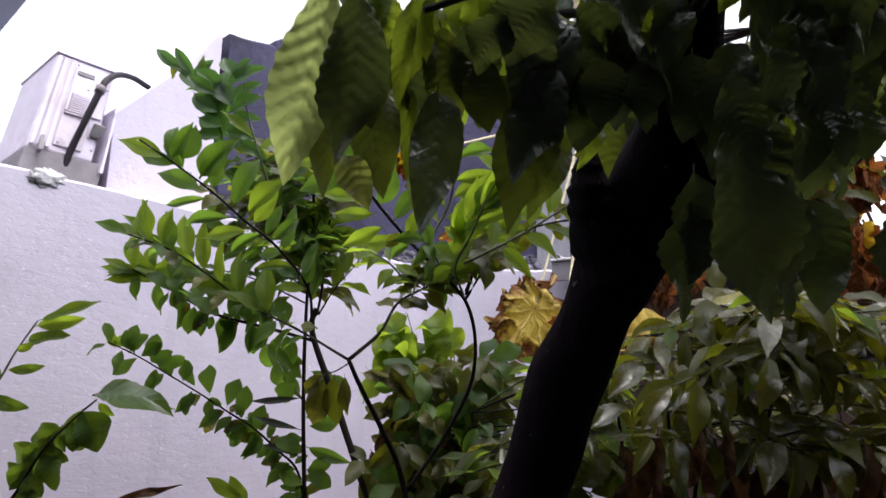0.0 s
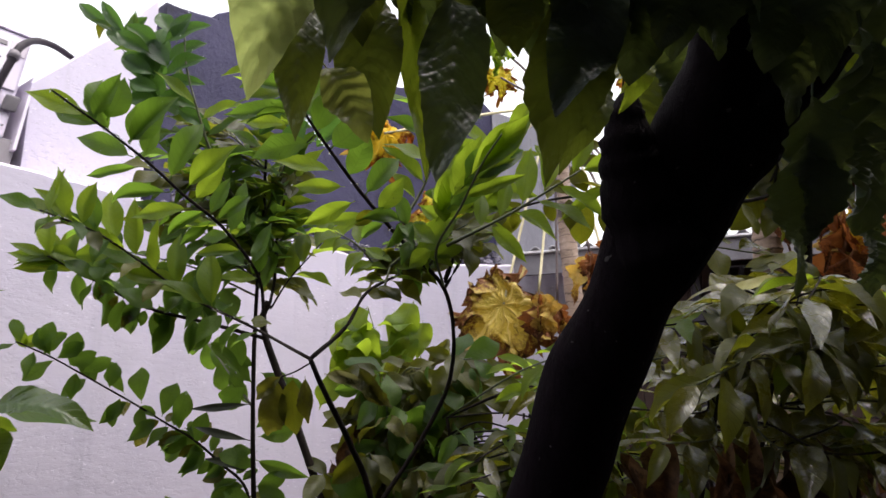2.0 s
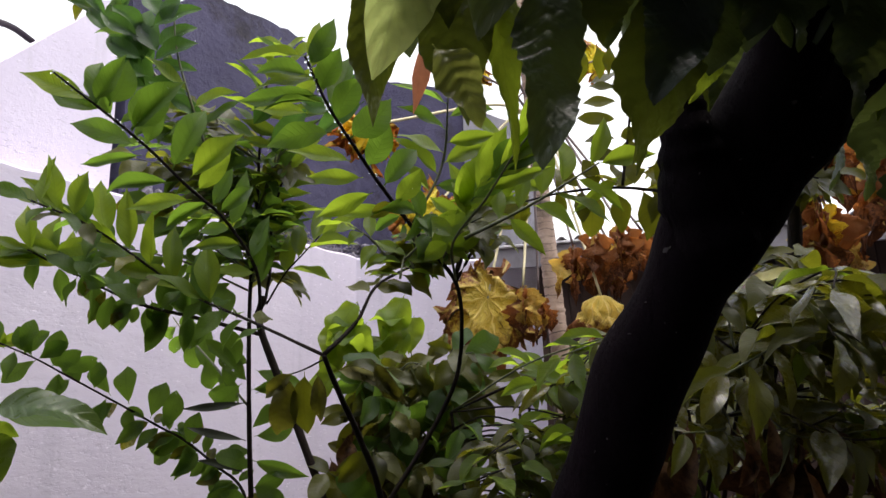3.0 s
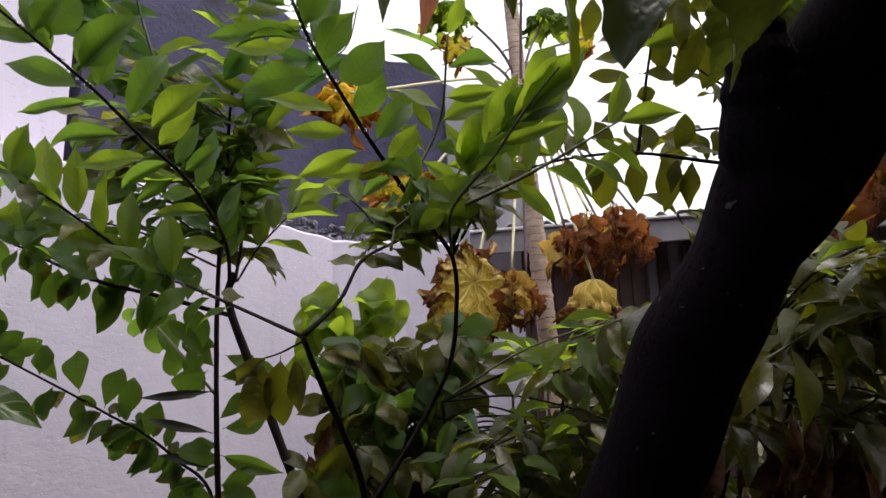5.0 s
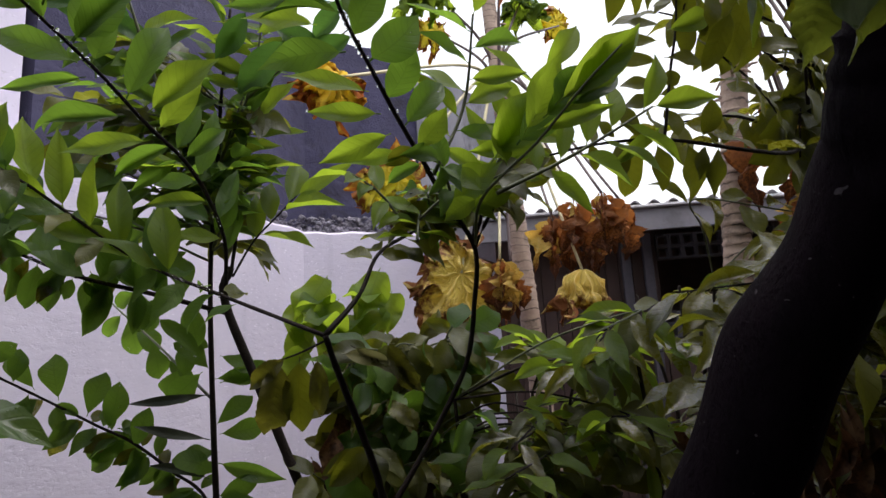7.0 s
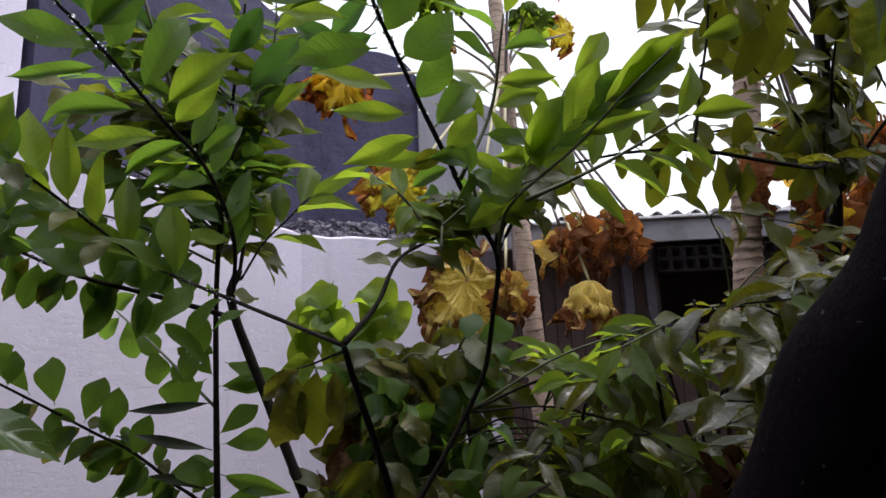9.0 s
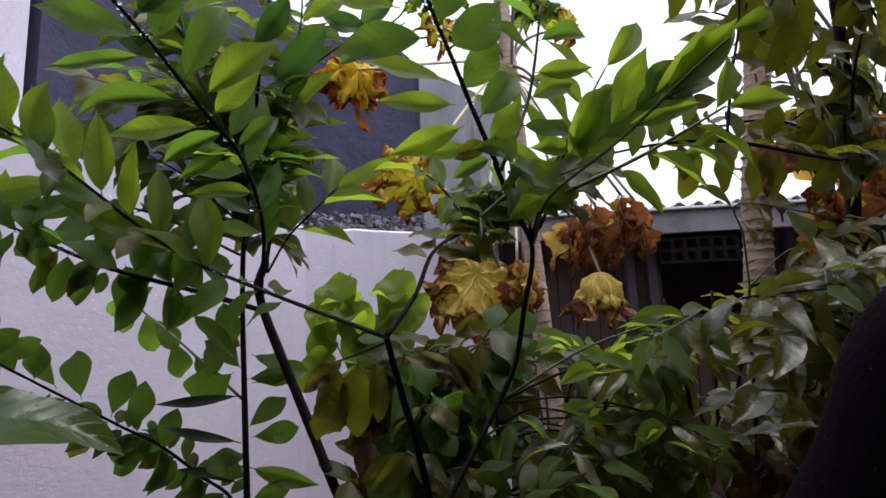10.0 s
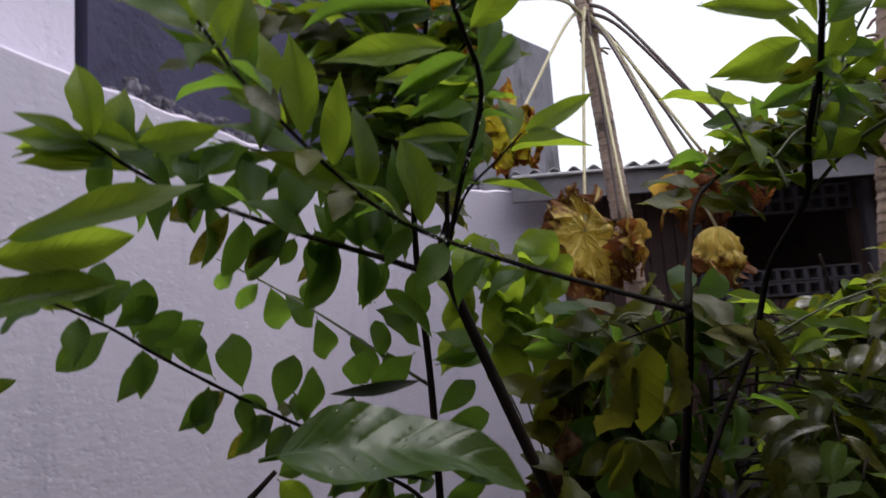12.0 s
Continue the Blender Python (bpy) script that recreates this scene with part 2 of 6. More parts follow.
def ringed(m):
    nt = m.node_tree
    bsdf = nt.nodes["Principled BSDF"]
    obj = coords(nt, 1.0)
    sep = nt.nodes.new("ShaderNodeSeparateXYZ")
    nt.links.new(obj, sep.inputs[0])
    wob = math_node(nt, 'MULTIPLY', noise_tex(nt, obj, 7.0, 4.0), 0.075)
    s_ = math_node(nt, 'SINE', math_node(nt, 'MULTIPLY', math_node(nt, 'ADD', sep.outputs[2], wob), 6.283 / 0.036))
    f = ramp(nt, s_, [(0.80, (0, 0, 0)), (0.97, (1, 1, 1))])
    old = bsdf.inputs["Base Color"].links[0].from_socket
    nt.links.new(mix_col(nt, math_node(nt, 'MULTIPLY', math_node(nt, 'MULTIPLY', f, 0.9), ramp(nt, noise_tex(nt, obj, 12.0, 3.0), [(0.35, (0.15, 0.15, 0.15)), (0.6, (1, 1, 1))])), old, (0.055, 0.038, 0.032)), bsdf.inputs["Base Color"])


ringed(M_PAPAYA)


def flecked(m, light, dark):
    """Chipped paint: small pale flecks in patches, and faint drip marks."""
    nt = m.node_tree
    bsdf = nt.nodes["Principled BSDF"]
    obj = coords(nt, (1, 1, 2.6))
    patch = ramp(nt, noise_tex(nt, coords(nt, (1, 1, 1.4)), 2.6, 4.0), [(0.44, (0, 0, 0)), (0.58, (1, 1, 1))])
    chip = ramp(nt, noise_tex(nt, obj, 38.0, 3.0, 0.55), [(0.635, (0, 0, 0)), (0.69, (1, 1, 1))])
    f = math_node(nt, 'MULTIPLY', patch, chip)
    pit = math_node(nt, 'MULTIPLY', patch, ramp(nt, noise_tex(nt, obj, 40.0, 3.0, 0.5), [(0.34, (1, 1, 1)), (0.39, (0, 0, 0))]))
    drip = ramp(nt, noise_tex(nt, coords(nt, (5, 5, 0.5)), 2.0, 5.0), [(0.56, (0, 0, 0)), (0.74, (0.55, 0.55, 0.55))])
    old = bsdf.inputs["Base Color"].links[0].from_socket
    col = mix_col(nt, drip, old, dark)
    col = mix_col(nt, math_node(nt, 'MULTIPLY', pit, 0.5), col, dark)
    col = mix_col(nt, f, col, light)
    nt.links.new(col, bsdf.inputs["Base Color"])
    b = bsdf.inputs["Normal"].links[0].from_node
    h = b.inputs["Height"].links[0].from_socket
    nt.links.new(math_node(nt, 'ADD', h, math_node(nt, 'MULTIPLY', math_node(nt, 'SUBTRACT', f, pit), 0.9)), b.inputs["Height"])


flecked(M_WALL, (0.80, 0.75, 0.86), (0.46, 0.43, 0.53))


def lichen(m, tone):
    """Small pale flecks scattered over the bark."""
    nt = m.node_tree
    bsdf = nt.nodes["Principled BSDF"]
    f = ramp(nt, noise_tex(nt, coords(nt, 1.0), 75.0, 2.0, 0.5), [(0.72, (0, 0, 0)), (0.76, (1, 1, 1))])
    old = bsdf.inputs["Base Color"].links[0].from_socket
    nt.links.new(mix_col(nt, f, old, tone), bsdf.inputs["Base Color"])


lichen(M_TRUNK, (0.10, 0.09, 0.10))
trowelled(M_WALL, 0.16, 0.006)
flecked(M_HOUSE, (0.76, 0.71, 0.82), (0.46, 0.43, 0.50))
M_PETIOLE = rough_material("straw_petiole", (0.42, 0.36, 0.20), (0.58, 0.52, 0.34), 14.0, 0.5, 80.0, 0.3, 0.002)
M_RED_PETIOLE = rough_material("purple_brown_petiole", (0.07, 0.045, 0.045), (0.13, 0.09, 0.085), 14.0, 0.5, 80.0, 0.3, 0.002)
M_SOIL = rough_material("dark_damp_soil", (0.02, 0.015, 0.011), (0.06, 0.045, 0.032), 7.0, 0.9, 40.0, 1.0, 0.03)
M_SHEET = rough_material("weathered_roof_sheet", (0.30, 0.29, 0.31), (0.45, 0.44, 0.46), 6.0, 0.55, 50.0, 0.3, 0.004, stain=(0.2, 0.16, 0.14))
M_FASCIA = rough_material("grey_fascia", (0.20, 0.185, 0.21), (0.29, 0.27, 0.30), 5.0, 0.6, 50.0, 0.3, 0.004, stain=(0.12, 0.105, 0.11))
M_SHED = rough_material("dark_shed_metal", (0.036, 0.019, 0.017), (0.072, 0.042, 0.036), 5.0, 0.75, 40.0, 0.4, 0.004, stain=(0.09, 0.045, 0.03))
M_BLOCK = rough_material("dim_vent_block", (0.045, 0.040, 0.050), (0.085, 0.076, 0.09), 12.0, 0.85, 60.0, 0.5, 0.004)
M_AC = rough_material("aged_white_enamel", (0.49, 0.44, 0.54), (0.61, 0.55, 0.66), 4.0, 0.5, 40.0, 0.2, 0.003, stain=(0.46, 0.40, 0.46), stain_scale=5.0)
M_ACSTAIN = rough_material("stained_enamel", (0.42, 0.37, 0.43), (0.56, 0.50, 0.57), 6.0, 0.6, 40.0, 0.2, 0.003, stain=(0.33, 0.28, 0.32), stain_scale=9.0)
M_ACDARK = rough_material("dull_grey_metal", (0.10, 0.09, 0.10), (0.18, 0.16, 0.18), 8.0, 0.6, 60.0, 0.3, 0.002)
M_PIPE = rough_material("black_rubber_hose", (0.008, 0.005, 0.009), (0.022, 0.015, 0.022), 20.0, 0.65, 90.0, 0.3, 0.002, spec=0.2)
M_EAVE = rough_material("dark_blue_grey_eave", (0.13, 0.13, 0.19), (0.18, 0.18, 0.25), 4.0, 0.7, 40.0, 0.2, 0.003)
M_LIME = rough_material("rough_white_mortar", (0.62, 0.60, 0.64), (0.80, 0.78, 0.82), 18.0, 0.9, 60.0, 1.0, 0.01)
M_BACK = rough_material("dark_unseen_plaster", (0.10, 0.095, 0.10), (0.16, 0.15, 0.155), 2.0, 0.85, 30.0, 0.4, 0.006)


# ---- mesh helpers ----
def mesh_data(name, verts, faces, material, uvs=None, smooth=True):
    me = bpy.data.meshes.new(name)
    me.from_pydata([tuple(v) for v in verts], [], faces)
    me.materials.append(material)
    if uvs is not None:
        layer = me.uv_layers.new(name="UVMap")
        for lp in me.loops:
            layer.data[lp.index].uv = uvs[lp.vertex_index]
    me.polygons.foreach_set("use_smooth", [smooth] * len(me.polygons))
    me.update()
    return me


def attach(ob, parent):
    ob.parent = parent
    ob.matrix_parent_inverse = parent.matrix_basis.inverted()
    return ob


def part(name, data, parent, label="", m=None):
    """One mesh object under a thing or a part; data is a mesh or a bmesh."""
    ob = new(name, data)
    if m is not None:
        ob.matrix_basis = m
    if parent is not None:
        attach(ob, parent)
    if label:
        tagged(ob, label)
    return ob


def thing(name, at, label, category, group="", kind=""):
    e = new(name)
    e.empty_display_size = 0.05
    e.location = at
    e.matrix_basis = Matrix.Translation(at)
    return tagged(e, label, category, group, kind)


def bm_mesh(name, bm, material, smooth=False):
    me = bpy.data.meshes.new(name)
    bmesh.ops.recalc_face_normals(bm, faces=bm.faces)
    bm.to_mesh(me)
    bm.free()
    me.materials.append(material)
    if smooth:
        me.polygons.foreach_set("use_smooth", [True] * len(me.polygons))
    return me


def box_bm(size, bevel=0.0, m=None):
    bm = bmesh.new()
    bmesh.ops.create_cube(bm, size=1.0)
    bmesh.ops.scale(bm, vec=size, verts=bm.verts)
    if bevel:
        bmesh.ops.bevel(bm, geom=list(bm.edges), offset=bevel, segments=2, affect='EDGES', profile=0.5)
    if m is not None:
        bmesh.ops.transform(bm, matrix=m, verts=bm.verts)
    return bm


def join_bm(dst, src):
    tmp = bpy.data.meshes.new("join")
    src.to_mesh(tmp)
    src.free()
    dst.from_mesh(tmp)
    bpy.data.meshes.remove(tmp)


def smooth_line(points, per=6):
    """Points along a Catmull-Rom line through the control points."""
    p = [Vector(q) for q in points]
    if len(p) == 2:
        return [p[0].lerp(p[1], i / per) for i in range(per + 1)]
    ext = [p[0] * 2 - p[1]] + p + [p[-1] * 2 - p[-2]]
    out = []
    for i in range(1, len(ext) - 2):
        a, b, c, d = ext[i - 1:i + 3]
        for k in range(per):
            t = k / per
            out.append(0.5 * ((2 * b) + (c - a) * t + (2 * a - 5 * b + 4 * c - d) * t * t + (3 * b - a - 3 * c + d) * t ** 3))
    out.append(p[-1])
    return out


def tube(name, points, r0, r1, material, sides=7, per=6, rough=0.12, seed=0, rings=0.0, ring_gap=0.03):
    """A tapered stem along a line, with uneven girth and, if rings is given, raised leaf scars."""
    line = smooth_line(points, per)
    rng = random.Random(seed)
    verts, faces = [], []
    ref = Vector((0.31, 0.2, 0.93)).normalized()
    total = 0.0
    for i, p in enumerate(line):
        t = (line[min(i + 1, len(line) - 1)] - line[max(i - 1, 0)]).normalized()
        if abs(t.dot(ref)) > 0.97:
            ref = Vector((1, 0.1, 0)).normalized()
        x = t.cross(ref).normalized()
        y = t.cross(x)
        if i:
            total += (p - line[i - 1]).length
        r = r0 + (r1 - r0) * i / (len(line) - 1)
        if rings:
            ph = (total / ring_gap + 0.15 * noise.noise(p * 9)) % 1.0
            r *= 1 + rings * max(0.0, 1 - abs(ph - 0.5) * 5)
        for k in range(sides):
            a = 2 * math.pi * k / sides
            d = x * math.cos(a) + y * math.sin(a)
            rr = r * (1 + rough * 1.6 * noise.noise((p + d * r) * (0.35 / max(r, 0.004)) + Vector((seed, 0, 0))))
            verts.append(p + d * rr)
    n = len(line)
    for i in range(n - 1):
        for k in range(sides):
            a, b = i * sides + k, i * sides + (k + 1) % sides
            faces.append((a, b, b + sides, a + sides))
    faces.append(tuple(range(sides))[::-1])
    faces.append(tuple(range((n - 1) * sides, n * sides)))
    return mesh_data(name, verts, faces, material)


def blade(name, material, aspect=0.42, peak=0.8, tip=1.0, fold=0.35, droop=0.5, wave=0.05, quilt=0.0, ribs=9, nl=9, nw=2, seed=0, curl=0.0, ragged=0.0, twist=0.0, bow=0.0):
    """A leaf one metre long: stalk along +Y, upper face +Z, with folded halves, drooping tip and wavy edge."""
    rng = random.Random(seed)
    ph = rng.uniform(0, 6.28)
    verts, faces, uvs = [], [], []
    y, z, stalk = 0.0, 0.0, 0.07
    sw = 0.008
    for q in ((-sw, 0, 0), (sw, 0, 0), (0, 0, sw * 1.6), (-sw, stalk, 0), (sw, stalk, 0), (0, stalk, sw * 1.6)):
        verts.append(Vector(q))
        uvs.append((0.5, 0.02))
    faces += [(0, 1, 4, 3), (1, 2, 5, 4), (2, 0, 3, 5)]
    off, y, step, prev = 6, stalk, (1 - stalk) / nl, 0.0
    for i in range(nl + 1):
        v = i / nl
        th = droop * (v ** 1.3) + 0.08 * math.sin(5 * v + ph)
        if i:
            y += step * math.cos((th + prev) / 2)
            z -= step * math.sin((th + prev) / 2)
        prev = th
        w = aspect * 0.5 * max(0.0, math.sin(math.pi * v ** peak)) ** (0.8 if v < 0.5 else tip)
        w *= 1 + 0.03 * math.sin(7 * v + ph) + 0.012 * math.sin(23 * v + 2 * ph)
        if i in (0, nl):
            w = 0.004
        tw = twist * v
        for j in range(-nw, nw + 1):
            s = j / nw
            x = s * w
            if ragged and abs(j) == nw:
                x *= 1 - ragged * rng.random()
            up = fold * abs(x) + wave * abs(s) * math.sin(9 * v + ph + (2.1 if s > 0 else 0)) * min(1, w * 8)
            up -= curl * (abs(s) ** 2) * w
            if quilt:
                up += quilt * w * (math.sin(2 * math.pi * (ribs * (v - 0.3 * abs(s) * 0.5)))) * (0.4 + 0.6 * (1 - abs(abs(s) - 0.5)))
            xx, uu = x * math.cos(tw) - up * math.sin(tw), x * math.sin(tw) + up * math.cos(tw)
            verts.append(Vector((xx + bow * 4 * v * (1 - v), y + uu * math.sin(th), z + uu * math.cos(th))))
            uvs.append((0.5 + 0.5 * s, v))
    row = 2 * nw + 1
    for i in range(nl):
        for j in range(row - 1):
            a = off + i * row + j
            faces.append((a, a + 1, a + row + 1, a + row))
    return mesh_data(name, verts, faces, material, uvs)


def blades(name, material, n, seed, **kw):
    rng = random.Random(seed)
    out = []
    sway = kw.pop("sway", 0.5)
    for i in range(n):
        k = dict(kw)
        k["aspect"] = kw.get("aspect", 0.42) * rng.uniform(0.86, 1.14)
        k["droop"] = kw.get("droop", 0.5) * rng.uniform(0.4, 1.7)
        k["fold"] = kw.get("fold", 0.35) * rng.uniform(0.3, 1.6)
        k["bow"] = rng.uniform(-0.055, 0.055)
        k["twist"] = rng.uniform(-sway, sway) + kw.get("twist", 0.0)
        out.append(blade(name, material, seed=seed * 31 + i, **k))
    return out


def leaf_pose(base, way, up, length):
    y = Vector(way).normalized()
    z = Vector(up)
    z = (z - y * z.dot(y))
    if z.length < 1e-3:
        z = Vector((0.1, 0.9, 0.3)) - y * y.dot(Vector((0.1, 0.9, 0.3)))
    z.normalize()
    x = y.cross(z)
    m = Matrix(((x.x, y.x, z.x, base[0]), (x.y, y.y, z.y, base[1]), (x.z, y.z, z.z, base[2]), (0, 0, 0, 1)))
    return m @ Matrix.Scale(length, 4)


MARGINS = []


def set_leaf(parent, mesh, base, tip, width, up=(0.05, -1.0, 0.05), name="leaf"):
    """One leaf from its foot to its tip, with its own width, the upper face towards up."""
    b, e = Vector(base), Vector(tip)
    xs = [v.co.x for v in mesh.vertices]
    ys = [v.co.y for v in mesh.vertices]
    le = (e - b).length / max(ys)
    h = noise.noise(b * 37.0)
    m = leaf_pose(b, e - b, Vector(up) + Vector((0.5 * h, 0, 0.3 * noise.noise(e * 41.0))), le)
    if name == "leaf" and width > 0.03:
        side = (e - b).cross(Vector((0, 1, 0))).normalized()
        MARGINS.append((b.lerp(e, 0.15), b.lerp(e, 0.55) + side * width * 0.47 * (1 if side.z < 0 else -1), e))
    part(name, mesh, parent, "", m @ Matrix.Diagonal((width / (max(xs) - min(xs)) / le, 1, 0.5 + 0.5 * min(1.0, width / (max(xs) - min(xs)) / le), 1)))


def branch(parent, points, r0, r1, material=None, name="branch", sides=6, seed=0, label=""):
    ob = part(name, tube(name, points, r0, r1, material or M_STEM, sides, 6, 0.1, seed), parent, label)
    return ob, smooth_line(points, 12)


def sprig(parent_branch, line, meshes, n, start, end, length, angle=55, up=(0, -0.4, 1), sag=0.15, seed=0, jitter=0.25, pairs=False, shrink=0.25, name="leaf"):
    """Leaves in two rows along a branch, turned forward and sagging a little."""
    rng = random.Random(seed)
    up = Vector(up)
    for i in range(n):
        f = start + (end - start) * (i + rng.uniform(-0.25, 0.25)) / max(1, n - 1)
        f = min(max(f, 0.0), 0.999)
        k = f * (len(line) - 1)
        a = int(k)
        p = line[a].lerp(line[min(a + 1, len(line) - 1)], k - a)
        t = (line[min(a + 2, len(line) - 1)] - line[max(a - 1, 0)]).normalized()
        side = t.cross(up)
        if side.length < 0.05:
            side = t.cross(Vector((1, 0.3, 0)))
        side.normalize()
        for sg in ((1, -1) if pairs else ((1,) if i % 2 else (-1,))):
            ang = radians(angle + rng.uniform(-14, 14)) * (1.0 if i < n - 1 else 0.25)
            way = t * math.cos(ang) + side * sg * math.sin(ang)
            way += Vector((rng.uniform(-1, 1), rng.uniform(-1, 1), rng.uniform(-1, 1))) * jitter * 0.6
            way.z -= sag
            u = up + Vector((rng.uniform(-1, 1), rng.uniform(-1, 1), rng.uniform(-1, 1))) * jitter
            le = length * rng.uniform(0.78, 1.12) * (1 - shrink * abs(f - 0.55) * 0.8)
            part(name, rng.choice(meshes), parent_branch, "", leaf_pose(p, way, u, le))


def rows(parent_branch, line, meshes, n, start, end, length, left, right, up, seed=0, jitter=0.2, name="leaf"):
    """Leaves set by turns on the two sides of a branch, each side with its own way of pointing."""
    rng = random.Random(seed)
    for i in range(n):
        f = min(0.999, max(0.0, start + (end - start) * (i + rng.uniform(-0.3, 0.3)) / max(1, n - 1)))
        k = f * (len(line) - 1)
        p = line[int(k)].lerp(line[min(int(k) + 1, len(line) - 1)], k - int(k))
        way = Vector(left if i % 2 else right).normalized() + Vector((rng.uniform(-1, 1), rng.uniform(-1, 1), rng.uniform(-1, 1))) * jitter
        u = Vector(up) + Vector((rng.uniform(-1, 1), rng.uniform(-1, 1), rng.uniform(-1, 1))) * jitter * 1.6
        part(name, rng.choice(meshes), parent_branch, "", leaf_pose(p, way, u, length * rng.uniform(0.78, 1.12) * (1.0 - 0.25 * f ** 4)))


# ---- the ground and the walls ----
def ground():
    bm = bmesh.new()
    rings = [(-400, -60, -12, -4, -2, -1, -0.5, 0, 0.5, 1, 1.5, 2, 2.5, 3, 3.5, 4, 6, 14, 60, 400)] * 2
    grid = [[bm.verts.new((x, y, 0.03 * noise.noise(Vector((x * 1.7, y * 1.7, 0))))) for x in rings[0]] for y in rings[1]]
    for i in range(len(grid) - 1):
        for j in range(len(grid[0]) - 1):
            bm.faces.new((grid[i][j], grid[i][j + 1], grid[i + 1][j + 1], grid[i + 1][j]))
    ob = new("ground", bm_mesh("ground", bm, M_SOIL, True))
    tagged(ob, "dark damp garden soil under the shrubs", "ground", kind="structure")


def slab(name, foot, tops, thick, material, label, category, base=0.0, jag=0.0, step=0.06, seed=0, kind="structure"):
    """An upright wall along the line foot[0] to foot[1]; its top follows (distance share, height) pairs; thickness goes to the far side."""
    a, b = Vector((*foot[0], 0)), Vector((*foot[1], 0))
    d = b - a
    n = Vector((-d.y, d.x, 0)).normalized() * thick
    cnt = max(2, int(d.length / step))
    verts, faces = [], []
    rng = random.Random(seed)
    for i in range(cnt + 1):
        s = i / cnt
        h = tops[-1][1]
        for (s0, h0), (s1, h1) in zip(tops, tops[1:]):
            if s0 <= s <= s1:
                h = h0 + (h1 - h0) * (s - s0) / max(1e-6, s1 - s0)
                break
        h += jag * rng.uniform(-1, 1)
        p = a + d * s
        edge = 0.012
        for q, z in ((p, base), (p, h - edge), (p + n.normalized() * edge, h), (p + n - n.normalized() * edge, h + jag * rng.uniform(-1, 1)), (p + n, h - edge), (p + n, base)):
            verts.append((q.x, q.y, z))
    for i in range(cnt):
        for k in range(6):
            o, m = i * 6, (i + 1) * 6
            faces.append((o + k, m + k, m + (k + 1) % 6, o + (k + 1) % 6))
    faces += [tuple(range(6)), tuple(range(cnt * 6, cnt * 6 + 6))[::-1]]
    me = mesh_data(name, verts, faces, material, smooth=False)
    bm = bmesh.new()
    bm.from_mesh(me)
    bmesh.ops.recalc_face_normals(bm, faces=bm.faces)
    bm.to_mesh(me)
    bm.free()
    ob = new(name, me)
    return tagged(ob, label, category, kind=kind)


ground()
slab("wall_garden", ((-3.2, 0.56), (-0.06, 3.945)), [(0, 2.24), (0.55, 2.19), (0.8, 2.165), (1, 2.13)], 0.16, M_WALL,
     "white painted plaster garden wall, uneven top edge", "wall", jag=0.006)
slab("wall_garden_back", ((-0.14, 3.905), (1.0, 3.94)), [(0, 2.13), (1, 2.12)], 0.16, M_WALL,
     "white painted plaster back wall of the garden", "wall", jag=0.006, seed=3)
slab("wall_house_side", ((-1.47, 2.66), (-1.15, 3.005)), [(0, 2.60), (0.82, 3.06), (0.9, 3.2), (1, 3.22)], 0.5, M_HOUSE,
     "white plastered house wall with a stepped sloping top", "wall", base=0.0, jag=0.003)
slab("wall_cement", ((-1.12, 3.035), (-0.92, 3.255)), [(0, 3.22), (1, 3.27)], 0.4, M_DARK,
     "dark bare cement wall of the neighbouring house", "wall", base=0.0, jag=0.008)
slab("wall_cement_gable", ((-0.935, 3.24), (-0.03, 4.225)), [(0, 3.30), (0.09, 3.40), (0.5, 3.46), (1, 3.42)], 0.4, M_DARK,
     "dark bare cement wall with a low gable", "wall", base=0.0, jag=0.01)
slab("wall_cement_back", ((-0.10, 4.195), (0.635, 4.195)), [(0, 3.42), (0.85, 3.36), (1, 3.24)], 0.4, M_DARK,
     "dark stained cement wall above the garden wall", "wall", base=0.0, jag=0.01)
slab("wall_tank_room", ((0.63, 4.17), (1.18, 4.17)), [(0, 3.24), (1, 3.05)], 0.7, M_GREY,
     "grey cement wall streaked with black mould", "wall", base=2.0, jag=0.004)
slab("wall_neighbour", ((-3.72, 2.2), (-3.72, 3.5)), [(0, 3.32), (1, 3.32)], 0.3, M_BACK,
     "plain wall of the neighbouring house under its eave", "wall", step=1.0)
# walls out of view, added to hold back light from behind and beside
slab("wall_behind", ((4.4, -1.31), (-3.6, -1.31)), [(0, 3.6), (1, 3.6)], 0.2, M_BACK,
     "unseen dark wall added behind the garden to cut the light", "wall", step=1.0)
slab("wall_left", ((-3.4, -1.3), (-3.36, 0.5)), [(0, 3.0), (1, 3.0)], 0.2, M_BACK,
     "unseen dark wall added beside the garden to cut the light", "wall", step=1.0)
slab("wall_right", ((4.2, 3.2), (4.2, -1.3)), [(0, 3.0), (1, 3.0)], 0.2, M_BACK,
     "unseen dark wall added beside the garden to cut the light", "wall", step=1.0)
# slab out of view, added to keep sky light off the trunk's front
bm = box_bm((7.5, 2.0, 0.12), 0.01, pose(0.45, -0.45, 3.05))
tagged(new("ceiling_porch", bm_mesh("ceiling_porch", bm, M_BACK)), "unseen slab added overhead to cut the light", "ceiling", kind="structure")


